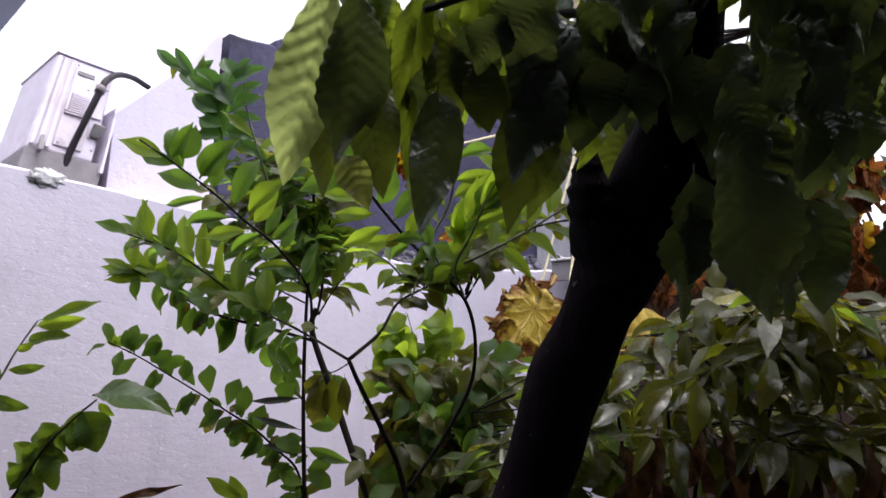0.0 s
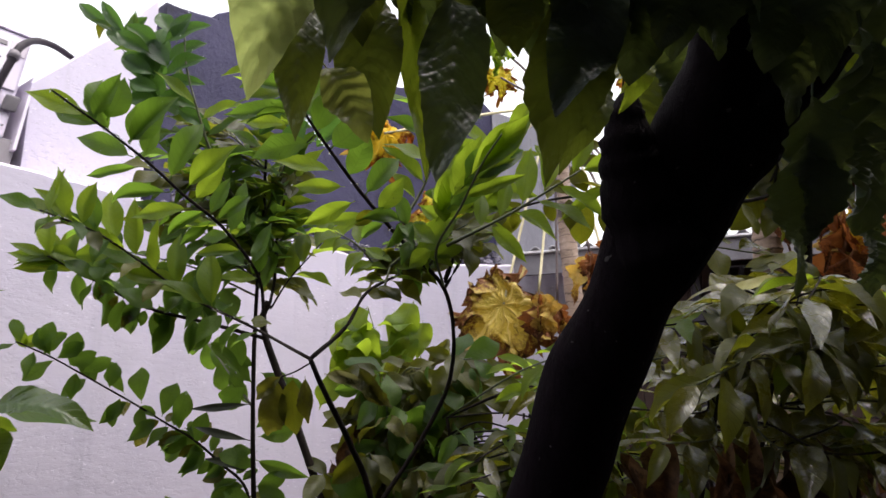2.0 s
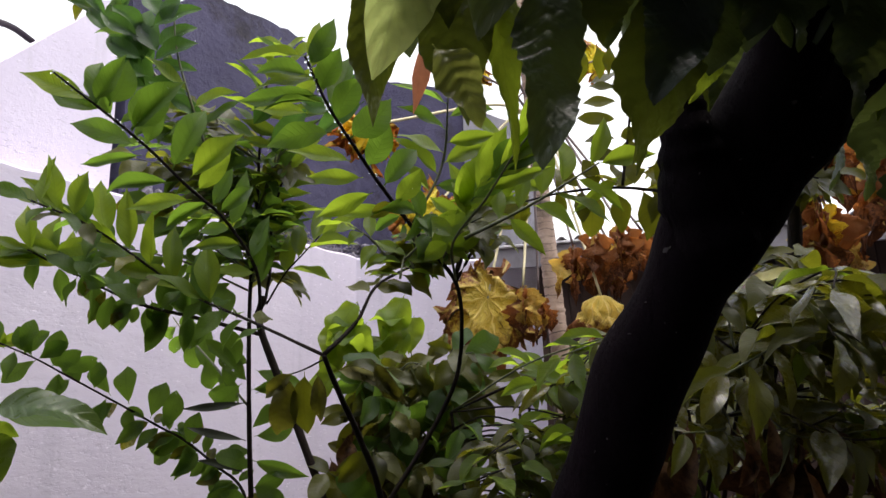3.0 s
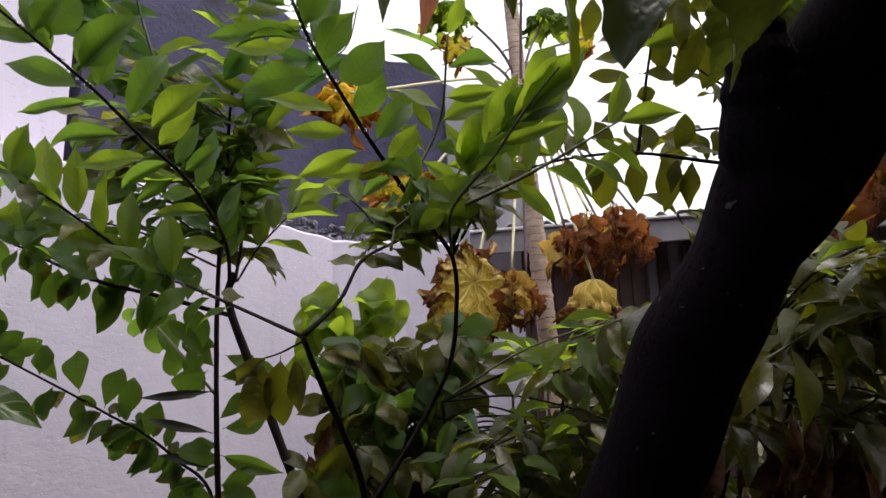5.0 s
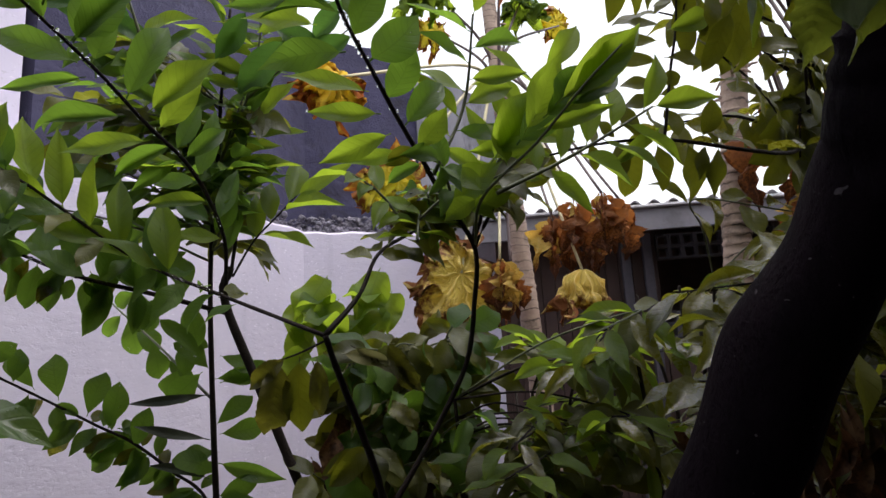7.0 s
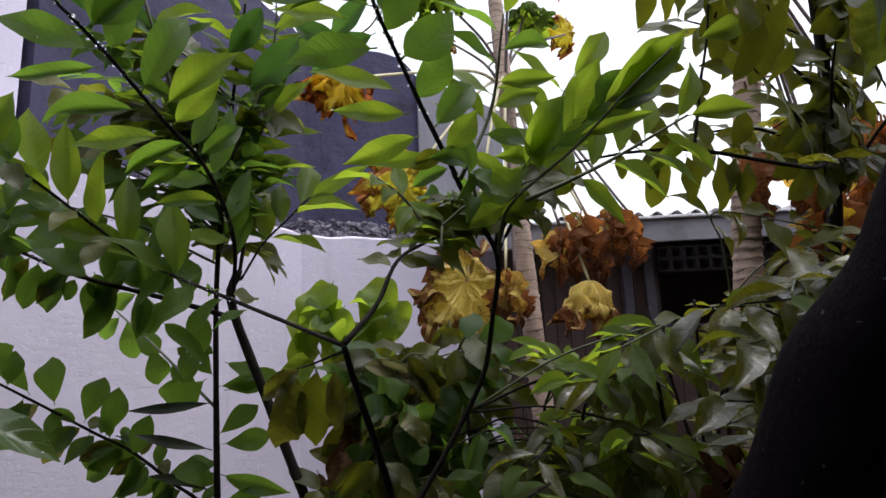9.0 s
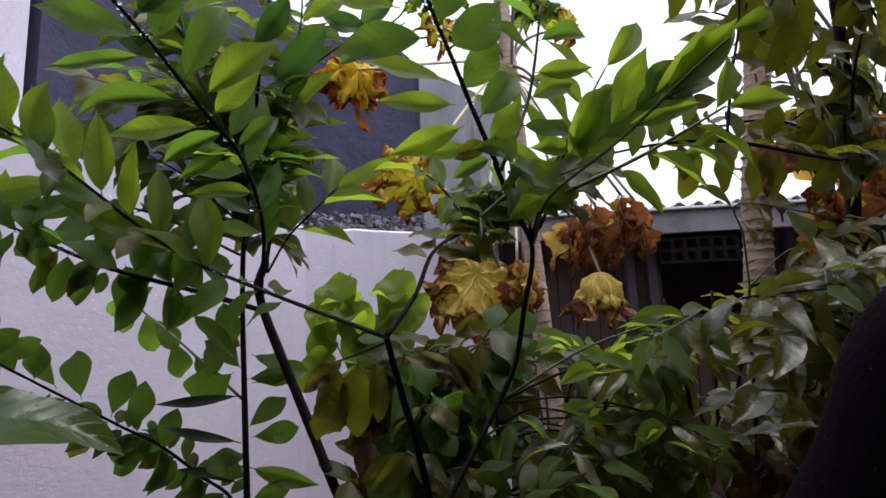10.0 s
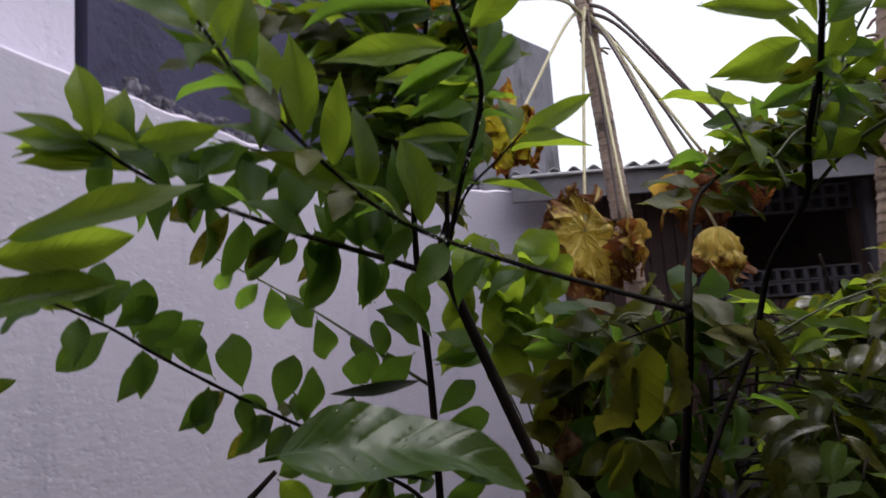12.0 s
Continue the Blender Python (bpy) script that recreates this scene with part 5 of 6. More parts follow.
    set_leaf(tipr, FRESH[1], (0.081, 1.279, 1.738), (0.171, 1.219, 1.830), 0.048)
    set_leaf(tipr, LONG[3], (0.081, 1.290, 1.729), (0.172, 1.270, 1.792), 0.038)
    set_leaf(tipr, FRESH[2], (0.078, 1.302, 1.725), (0.151, 1.266, 1.766), 0.030)
    set_leaf(tipr, FRESH[2], (0.059, 1.344, 1.713), (0.186, 1.317, 1.754), 0.026)
    set_leaf(tipr, FRESH[0], (0.043, 1.428, 1.685), (0.019, 1.431, 1.764), 0.043)
    set_leaf(tipr, FRESH[2], (0.028, 1.504, 1.663), (-0.023, 1.512, 1.715), 0.039)
    set_leaf(q, WET[1], (-0.762, 1.923, 1.634), (-0.831, 1.975, 1.547), 0.034)
    set_leaf(q, WET[2], (-0.711, 1.898, 1.603), (-0.744, 1.902, 1.538), 0.027)
    set_leaf(q, SMALL[4], (-0.677, 1.883, 1.584), (-0.698, 1.898, 1.541), 0.025)
    set_leaf(q, WET[2], (-0.598, 1.902, 1.589), (-0.673, 1.952, 1.519), 0.031)
    set_leaf(q, ROUND[2], (-0.576, 1.916, 1.573), (-0.557, 1.910, 1.482), 0.054)
    set_leaf(q, SMALL[0], (-0.537, 1.948, 1.511), (-0.450, 1.949, 1.422), 0.036)
    set_leaf(q, WET[2], (-0.797, 1.940, 1.654), (-0.857, 1.974, 1.625), 0.035)
    set_leaf(q, SMALL[2], (-0.638, 1.892, 1.588), (-0.622, 1.906, 1.509), 0.039)
    set_leaf(r, ROUND[2], (-0.790, 2.093, 1.377), (-0.853, 2.107, 1.471), 0.047)
    set_leaf(r, ROUND[2], (-0.747, 2.103, 1.353), (-0.761, 2.099, 1.452), 0.060)
    set_leaf(r, ROUND[2], (-0.692, 2.105, 1.315), (-0.657, 2.096, 1.405), 0.053)
    set_leaf(r, ROUND[4], (-0.650, 2.103, 1.282), (-0.625, 2.083, 1.381), 0.053)
    set_leaf(r, ROUND[3], (-0.854, 2.058, 1.409), (-0.894, 2.070, 1.480), 0.053)
    set_leaf(r, WET[2], (-0.715, 2.110, 1.310), (-0.778, 2.147, 1.228), 0.038)
    set_leaf(r, ROUND[2], (-0.595, 2.097, 1.236), (-0.564, 2.064, 1.321), 0.045)
    set_leaf(r, SMALL[4], (-0.668, 2.109, 1.277), (-0.582, 2.092, 1.235), 0.043)
    set_leaf(r, SMALL[2], (-0.631, 2.105, 1.250), (-0.693, 2.140, 1.190), 0.040)
    set_leaf(r, SMALL[2], (-0.546, 2.090, 1.202), (-0.521, 2.090, 1.134), 0.045)
    set_leaf(r, WET[3], (-0.772, 2.102, 1.356), (-0.835, 2.134, 1.335), 0.042)
    set_leaf(s1, ROUND[1], (-0.454, 2.048, 1.396), (-0.530, 2.076, 1.338), 0.056)
    set_leaf(s1, ROUND[3], (-0.429, 2.041, 1.379), (-0.338, 2.028, 1.391), 0.035)
    set_leaf(s1, ROUND[2], (-0.427, 2.039, 1.280), (-0.350, 2.025, 1.337), 0.045)
    set_leaf(s1, SMALL[4], (-0.437, 2.045, 1.446), (-0.515, 2.061, 1.482), 0.039)
    set_leaf(s1, LONG[1], (-0.421, 2.045, 1.201), (-0.278, 2.035, 1.151), 0.038)
    set_leaf(s1, ROUND[3], (-0.421, 2.055, 1.130), (-0.339, 2.039, 1.164), 0.045)
    set_leaf(n, SPOT[2], (-0.303, 1.636, 1.403), (-0.330, 1.645, 1.277), 0.058)
    set_leaf(n, DULL[3], (-0.272, 1.632, 1.407), (-0.268, 1.655, 1.278), 0.054)
    set_leaf(n, SPOT[4], (-0.245, 1.621, 1.405), (-0.237, 1.624, 1.304), 0.035)
    set_leaf(n, SPOT[3], (-0.294, 1.627, 1.407), (-0.355, 1.655, 1.353), 0.033)
    set_leaf(n, PALEDRY[4], (-0.204, 1.615, 1.408), (-0.125, 1.587, 1.389), 0.026)
    set_leaf(n, SPOT[2], (-0.191, 1.602, 1.421), (-0.056, 1.592, 1.338), 0.029)
    set_leaf(n, SPOT[0], (-0.133, 1.593, 1.424), (-0.078, 1.604, 1.339), 0.039)
    DEEP = blades("leaf", M_DEEP, 5, 29, aspect=0.36, peak=0.9, tip=0.9, fold=0.5, droop=0.4, wave=0.03, sway=0.25, nl=14, nw=3)
    up4, lu4 = branch(sh, [(-0.36, 1.95, 2.0), (-0.25, 1.84, 2.06), (-0.15, 1.76, 2.09), (-0.12, 1.72, 2.18)], 0.0028, 0.0014, M_TWIG, "branch", 6, 67)
    set_leaf(up4, DEEP[2], (-0.139, 1.754, 2.075), (-0.267, 1.814, 2.007), 0.057)
    set_leaf(up3, DEEP[4], (-0.277, 1.836, 2.096), (-0.392, 1.906, 1.998), 0.069)
    set_leaf(up4, FRESH[3], (-0.250, 1.776, 2.141), (-0.338, 1.796, 2.083), 0.046)
    set_leaf(up4, DEEP[1], (-0.156, 1.725, 2.137), (-0.235, 1.776, 2.070), 0.052)
    set_leaf(up3, DEEP[1], (-0.357, 1.848, 2.162), (-0.428, 1.897, 2.066), 0.054)
    set_leaf(up4, DEEP[3], (-0.209, 1.779, 2.061), (-0.300, 1.785, 2.095), 0.046)
    q2, lq2 = branch(sh, [(-0.435, 2.045, 1.337), (-0.58, 2.259, 1.476), (-0.70, 2.45, 1.58), (-0.775, 2.629, 1.645)], 0.0036, 0.0018, M_TWIG, "branch", 6, 67)
    set_leaf(up1, DEEP[2], (-0.672, 1.845, 2.209), (-0.566, 1.837, 2.268), 0.046)
    set_leaf(up1, DEEP[4], (-0.664, 1.841, 2.245), (-0.573, 1.836, 2.321), 0.046)
    set_leaf(up1, DEEP[3], (-0.682, 1.845, 2.303), (-0.565, 1.812, 2.363), 0.048)
    set_leaf(up1, DEEP[1], (-0.654, 1.845, 2.327), (-0.693, 1.839, 2.405), 0.053)
    set_leaf(up1, DEEP[1], (-0.647, 1.844, 2.306), (-0.613, 1.829, 2.396), 0.046)
    set_leaf(up1, DEEP[3], (-0.674, 1.847, 2.189), (-0.568, 1.830, 2.193), 0.039)
    set_leaf(up1, DEEP[3], (-0.687, 1.850, 2.155), (-0.591, 1.868, 2.142), 0.046)
    set_leaf(up1, DEEP[4], (-0.695, 1.846, 2.210), (-0.789, 1.834, 2.272), 0.049)
    set_leaf(up1, DEEP[1], (-0.707, 1.842, 2.270), (-0.797, 1.817, 2.331), 0.049)
    set_leaf(up1, DEEP[1], (-0.680, 1.849, 2.166), (-0.759, 1.838, 2.198), 0.046)
    set_leaf(up1, DEEP[3], (-0.658, 1.843, 2.229), (-0.708, 1.838, 2.323), 0.053)
    set_leaf(up1, DEEP[0], (-0.681, 1.852, 2.139), (-0.763, 1.837, 2.142), 0.046)
    set_leaf(up1, DEEP[4], (-0.636, 1.852, 2.120), (-0.545, 1.850, 2.064), 0.042)
    set_leaf(up1, LONG[1], (-0.619, 1.873, 2.036), (-0.531, 1.871, 2.035), 0.042)
    set_leaf(up1, LONG[0], (-0.602, 1.883, 2.002), (-0.674, 1.857, 2.029), 0.042)
    set_leaf(up1, DEEP[2], (-0.783, 1.840, 2.359), (-0.701, 1.859, 2.299), 0.054)
    set_leaf(up1, DEEP[4], (-0.753, 1.851, 2.310), (-0.686, 1.884, 2.220), 0.064)
    set_leaf(up1, DEEP[3], (-0.789, 1.856, 2.289), (-0.718, 1.857, 2.201), 0.054)
    set_leaf(up1, DEEP[1], (-0.746, 1.867, 2.244), (-0.692, 1.899, 2.155), 0.064)
    set_leaf(up1, DEEP[1], (-0.774, 1.874, 2.213), (-0.701, 1.898, 2.135), 0.054)
    set_leaf(up1, DEEP[3], (-0.706, 1.874, 2.215), (-0.708, 1.833, 2.320), 0.064)
    set_leaf(up1, DEEP[3], (-0.685, 1.872, 2.223), (-0.697, 1.852, 2.373), 0.068)
    set_leaf(up1, DEEP[4], (-0.682, 1.886, 2.163), (-0.614, 1.898, 2.116), 0.061)
    set_leaf(up2, DEEP[1], (-0.835, 1.978, 2.401), (-0.903, 1.942, 2.502), 0.038)
    set_leaf(up2, DEEP[1], (-0.872, 1.996, 2.415), (-0.994, 1.988, 2.530), 0.042)
    set_leaf(up2, DEEP[2], (-0.821, 1.968, 2.350), (-0.884, 1.964, 2.431), 0.045)
    set_leaf(up2, DEEP[1], (-0.835, 1.973, 2.373), (-0.775, 1.947, 2.453), 0.042)
    set_leaf(up2, DULL[1], (-0.932, 2.030, 2.500), (-0.951, 2.047, 2.433), 0.028)
    set_leaf(b1, FRESH[1], (-0.651, 1.417, 1.895), (-0.761, 1.394, 1.939), 0.045)
    set_leaf(b1, LONG[3], (-0.643, 1.437, 1.887), (-0.655, 1.431, 1.996), 0.035)
    set_leaf(b1, LONG[2], (-0.624, 1.443, 1.898), (-0.594, 1.415, 1.981), 0.061)
    set_leaf(b1, LONG[1], (-0.597, 1.485, 1.870), (-0.526, 1.459, 1.964), 0.072)
    set_leaf(q2, ROUND[2], (-0.591, 2.271, 1.477), (-0.571, 2.274, 1.387), 0.058)
    set_leaf(q2, SMALL[4], (-0.542, 2.203, 1.437), (-0.479, 2.194, 1.352), 0.042)
    set_leaf(q2, ROUND[4], (-0.517, 2.160, 1.408), (-0.539, 2.184, 1.334), 0.060)
    set_leaf(q2, ROUND[2], (-0.669, 2.399, 1.556), (-0.651, 2.422, 1.452), 0.065)
    set_leaf(q2, ROUND[2], (-0.646, 2.368, 1.538), (-0.587, 2.349, 1.459), 0.055)
    set_leaf(q2, ROUND[3], (-0.494, 2.127, 1.380), (-0.502, 2.127, 1.459), 0.045)
    set_leaf(q2, SMALL[1], (-0.737, 2.528, 1.603), (-0.786, 2.559, 1.557), 0.040)
    set_leaf(q2, SMALL[1], (-0.689, 2.431, 1.568), (-0.741, 2.458, 1.501), 0.041)
    set_leaf(q2, SMALL[0], (-0.713, 2.479, 1.589), (-0.660, 2.438, 1.623), 0.045)
    set_leaf(q2, SMALL[2], (-0.611, 2.309, 1.502), (-0.585, 2.309, 1.561), 0.041)
    set_leaf(q2, SMALL[0], (-0.472, 2.095, 1.353), (-0.490, 2.105, 1.399), 0.037)
    set_leaf(tipr, FRESH[4], (0.025, 1.453, 1.698), (0.098, 1.389, 1.808), 0.085)
    set_leaf(tipr, FRESH[2], (0.047, 1.362, 1.715), (0.106, 1.322, 1.833), 0.053)
    set_leaf(tipr, LONG[2], (0.043, 1.387, 1.705), (0.134, 1.361, 1.816), 0.058)
    set_leaf(tipr, FRESH[4], (0.071, 1.297, 1.736), (0.180, 1.224, 1.836), 0.053)
    set_leaf(tipr, LONG[0], (0.061, 1.326, 1.725), (0.153, 1.306, 1.801), 0.051)
    set_leaf(tipr, FRESH[1], (0.023, 1.521, 1.657), (-0.030, 1.558, 1.624), 0.040)
    set_leaf(tipr, FRESH[1], (0.023, 1.555, 1.645), (0.104, 1.528, 1.693), 0.037)
    set_leaf(r, FRESH[4], (-1.019, 1.974, 1.505), (-0.936, 1.969, 1.528), 0.036)
    set_leaf(r, FRESH[1], (-1.002, 1.975, 1.495), (-1.029, 1.954, 1.553), 0.033)
    set_leaf(r, ROUND[1], (-0.961, 1.977, 1.479), (-0.909, 1.961, 1.535), 0.040)
    set_leaf(r, ROUND[3], (-0.931, 1.985, 1.468), (-0.871, 1.991, 1.512), 0.040)
    set_leaf(r, ROUND[0], (-0.908, 2.009, 1.452), (-0.839, 1.986, 1.486), 0.040)
    set_leaf(r, ROUND[4], (-0.884, 2.033, 1.436), (-0.809, 2.009, 1.470), 0.041)
    set_leaf(q, FRESH[1], (-0.897, 1.936, 1.732), (-0.771, 1.924, 1.762), 0.050)
    set_leaf(q, FRESH[0], (-0.883, 1.944, 1.725), (-0.965, 1.921, 1.747), 0.040)
    set_leaf(q, ROUND[1], (-0.849, 1.965, 1.703), (-0.726, 1.946, 1.724), 0.051)
    set_leaf(q, ROUND[1], (-0.784, 1.934, 1.663), (-0.691, 1.945, 1.689), 0.050)
    set_leaf(q, ROUND[2], (-0.743, 1.916, 1.643), (-0.831, 1.929, 1.663), 0.043)
    set_leaf(q, SMALL[1], (-0.681, 1.884, 1.605), (-0.743, 1.890, 1.550), 0.042)
    set_leaf(q, SMALL[1], (-0.649, 1.887, 1.597), (-0.627, 1.899, 1.541), 0.042)
    set_leaf(q, SMALL[1], (-0.826, 1.952, 1.683), (-0.808, 1.954, 1.608), 0.044)
    set_leaf(q, SMALL[3], (-0.691, 1.888, 1.614), (-0.740, 1.929, 1.513), 0.039)
    # lower body of the shrub
    for k in range(54):
        f = Vector((rng.uniform(-0.16, 0.12), rng.uniform(2.02, 2.2), rng.uniform(0.86, 1.42)))
        e = f + Vector((rng.uniform(-0.12, 0.14), rng.uniform(-0.2, 0.05), rng.uniform(0.02, 0.12)))
        t, lt = branch(sh, [f, f.lerp(e, 0.5) + Vector((0, 0, 0.015)), e], 0.004, 0.0015, M_TWIG, "twig", 5, 80 + k)
        sprig(t, lt, (DULL, SPOT, DULL, ROUND, DULL, SMALL)[k % 6], 7, 0.15, 1.0, 0.118, 60, (0.1, -0.9, 0.5), 0.75, 160 + k, 0.6)
        # dead brown leaves, added also to stand in for deep shade low down
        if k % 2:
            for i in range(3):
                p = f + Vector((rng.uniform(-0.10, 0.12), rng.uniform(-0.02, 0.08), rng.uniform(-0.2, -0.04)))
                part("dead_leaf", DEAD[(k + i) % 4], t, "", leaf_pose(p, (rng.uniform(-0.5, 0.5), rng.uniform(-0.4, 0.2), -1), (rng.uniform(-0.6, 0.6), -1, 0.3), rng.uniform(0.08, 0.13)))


slender_shrub()


def water_drops():
    """Rain beads under the shoots and along the twigs of the slender shrub."""
    m, nt, bsdf = mat_new("rain_water")
    bsdf.inputs["Base Color"].default_value = (1, 1, 1, 1)
    bsdf.inputs["Roughness"].default_value = 0.02
    bsdf.inputs["IOR"].default_value = 1.33
    bsdf.inputs["Transmission Weight"].default_value = 1.0
    rng = random.Random(77)
    ico = bmesh.new()
    bmesh.ops.create_icosphere(ico, subdivisions=2, radius=1.0)
    iv = [v.co.copy() for v in ico.verts]
    idx = [[v.index for v in f.verts] for f in ico.faces]
    ico.free()
    verts, faces = [], []
    shoots = ([(-0.405, 1.90, 1.665), (-0.447, 1.70, 1.742), (-0.515, 1.60, 1.795), (-0.572, 1.525, 1.845), (-0.63, 1.45, 1.885), (-0.69, 1.36, 1.92)],
              [(-0.065, 1.51, 1.70), (-0.126, 1.446, 1.758), (-0.177, 1.395, 1.816), (-0.223, 1.353, 1.874), (-0.262, 1.31, 1.945)],
              [(-0.405, 1.995, 1.52), (-0.54, 1.93, 1.555), (-0.678, 1.882, 1.59), (-0.86, 1.97, 1.68)],
              [(-0.431, 2.038, 1.3), (-0.440, 2.05, 1.62), (-0.425, 2.02, 1.85), (-0.414, 1.96, 2.02)],
              [(-0.40, 1.78, 1.53), (-0.56, 1.825, 1.61), (-0.732, 1.738, 1.734), (-0.802, 1.582, 1.754)])
    for pts in shoots:
        line = smooth_line(pts, 30)
        for i in range(150):
            r = 0.0011 + 0.0019 * rng.random() ** 2
            p = rng.choice(line) + Vector((rng.uniform(-1, 1), rng.uniform(-1, 0.4), rng.uniform(-1, 0.6))).normalized() * (0.0032 + r * 0.5)
            o = len(verts)
            verts += [p + Vector((v.x * r, v.y * r, v.z * r * 1.15)) for v in iv]
            faces += [tuple(o + k for k in f) for f in idx]
    for foot, belly, tip in MARGINS:
        for i in range(rng.choice((0, 1, 2, 4))):
            r = 0.0008 + 0.0014 * rng.random() ** 2
            t = rng.random()
            p = foot.lerp(belly, t).lerp(belly.lerp(tip, t), t) + Vector((0, -0.003, -r))
            o = len(verts)
            verts += [p + Vector((v.x * r, v.y * r, v.z * r * 1.2)) for v in iv]
            faces += [tuple(o + k for k in f) for f in idx]
    tagged(new("water_drops", mesh_data("water_drops", verts, faces, m)), "clear rain beads clinging to the shrub's twigs", "water drops", kind="stuff")


water_drops()


def broadleaf_plant():
    sh = thing("broadleaf_plant", (0.02, 2.45, 0), "broad heart-shaped light green leaves by the white wall", "plant")
    rng = random.Random(21)
    for k, (x, y, z) in enumerate(((-0.227, 2.45, 1.60), (-0.137, 2.40, 1.66), (-0.04, 2.40, 1.60), (0.0, 2.35, 1.50), (-0.20, 2.38, 1.45), (-0.05, 2.36, 1.42), (0.06, 2.32, 1.36), (-0.12, 2.42, 1.52), (0.02, 2.4, 1.68), (-0.16, 2.36, 1.58), (-0.02, 2.3, 1.3), (0.14, 2.3, 1.22))):
        t, lt = branch(sh, [(0.10 + 0.06 * rng.uniform(-1, 1), 2.47, 0.0), (0.08 + x * 0.3, 2.46, z * 0.6), (x, y + 0.03, z)], 0.0032, 0.002, M_TWIG, "stalk", 6, 200 + k)
        part("leaf", HEART[k % 5], t, "", leaf_pose((x, y, z), (rng.uniform(-0.7, 0.5), -0.35, -0.8), (rng.uniform(-0.3, 0.3), -0.8, 0.6), rng.uniform(0.15, 0.20)))
        part("leaf", HEART[(k + 2) % 5], t, "", leaf_pose((x + 0.03, y - 0.01, z - 0.07), (rng.uniform(-0.6, 0.8), -0.3, -0.7), (rng.uniform(-0.5, 0.5), -0.9, 0.4), rng.uniform(0.12, 0.17)))
        part("leaf", HEART[(k + 3) % 5], t, "", leaf_pose((x * 0.9, y, z * 0.95), (rng.uniform(-0.9, 0.9), -0.4, 0.1), (0, -0.6, 0.7), rng.uniform(0.13, 0.18)))


broadleaf_plant()


# ---- the glossy shrub by the shed and the overhanging tree ----
def glossy_shrub(base, tips, seed, label, meshes, n=10, length=0.125, r=0.0026):
    sh = thing("glossy_shrub", base, label, "shrub")
    rng = random.Random(seed)
    top = max(t[2] for t in tips)
    stems = []
    for k in range(6):
        e = Vector(tips[k * len(tips) // 6])
        foot = Vector(base) + Vector((rng.uniform(-0.1, 0.1), rng.uniform(0, 0.15), 0))
        stems.append(branch(sh, [foot, Vector((foot.x * 0.5 + e.x * 0.5, foot.y + 0.1, 0.55 * top)), Vector((e.x, e.y + 0.28, top - 0.12))], 0.009, 0.004, M_STEM, "stem", 7, seed + 900 + k)[1])
    for k, tip in enumerate(tips):
        t = Vector(tip)
        near = min((q for l in stems for q in l if q.z < t.z + 0.05), key=lambda q: (q - t).length)
        sg = 1 if t.x < 0.6 else rng.choice((-1, 1))
        mid = Vector((t.x + sg * rng.uniform(0.08, 0.2), t.y + rng.uniform(0.05, 0.14), t.z + rng.uniform(-0.03, 0.06)))
        ob, line = branch(sh, [near, near.lerp(mid, 0.5) + Vector((0, 0, 0.03)), mid, t], r, 0.002, M_TWIG if k % 2 else M_STEM, "branch", 6, seed + k)
        sprig(ob, line, meshes, n, 0.5, 1.0, length, 60, (rng.uniform(-0.3, 0.3), -rng.uniform(0.1, 0.9), 1.0), rng.uniform(0.05, 0.4), seed * 7 + k, 0.4)
    return sh


rng0 = random.Random(3)
tips = [(rng0.uniform(0.42, 1.05), rng0.uniform(1.18, 1.6), rng0.uniform(1.25, 1.54)) for i in range(42)]
glossy_shrub((0.66, 1.62, 0.0), tips, 300, "dense shrub with wet glossy dark green leaves", WET + LANCE + LANCE + FRESH[:2], 9, 0.15)
tips = [(rng0.uniform(0.08, 0.22), rng0.uniform(1.62, 2.0), rng0.uniform(0.95, 1.28)) for i in range(9)] + [(rng0.uniform(0.22, 0.62), rng0.uniform(1.62, 2.05), rng0.uniform(1.0, 1.45)) for i in range(26)]
glossy_shrub((0.30, 1.95, 0.0), tips, 400, "fresh green undergrowth shrub beside the slender shrub", FRESH + FRESH[:3] + DULL + LANCE, 10, 0.135)
tips = [(rng0.uniform(0.7, 1.7), rng0.uniform(1.6, 2.4), rng0.uniform(0.9, 1.7)) for i in range(34)]
dim = glossy_shrub((1.1, 2.1, 0.0), tips, 500, "dark green shrub with dead brown leaves in front of the shed", WET + LANCE + DULL, 8, 0.14)
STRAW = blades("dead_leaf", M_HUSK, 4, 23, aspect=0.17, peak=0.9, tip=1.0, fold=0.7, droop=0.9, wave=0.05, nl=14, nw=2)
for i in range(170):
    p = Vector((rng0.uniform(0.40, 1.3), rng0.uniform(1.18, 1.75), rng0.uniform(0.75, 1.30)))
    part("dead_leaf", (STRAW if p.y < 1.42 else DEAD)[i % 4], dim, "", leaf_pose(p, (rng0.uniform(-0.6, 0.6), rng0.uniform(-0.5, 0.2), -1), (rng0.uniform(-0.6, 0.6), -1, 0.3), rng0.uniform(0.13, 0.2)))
part("leaf", blade("leaf", M_PALETIP, 0.3, 0.9, 1.0, 0.5, 0.5, 0.03, seed=8), dim, "pale yellow leaf", leaf_pose((0.55, 1.33, 1.535), (1, -0.1, 0.25), (0, -0.6, 0.8), 0.13))


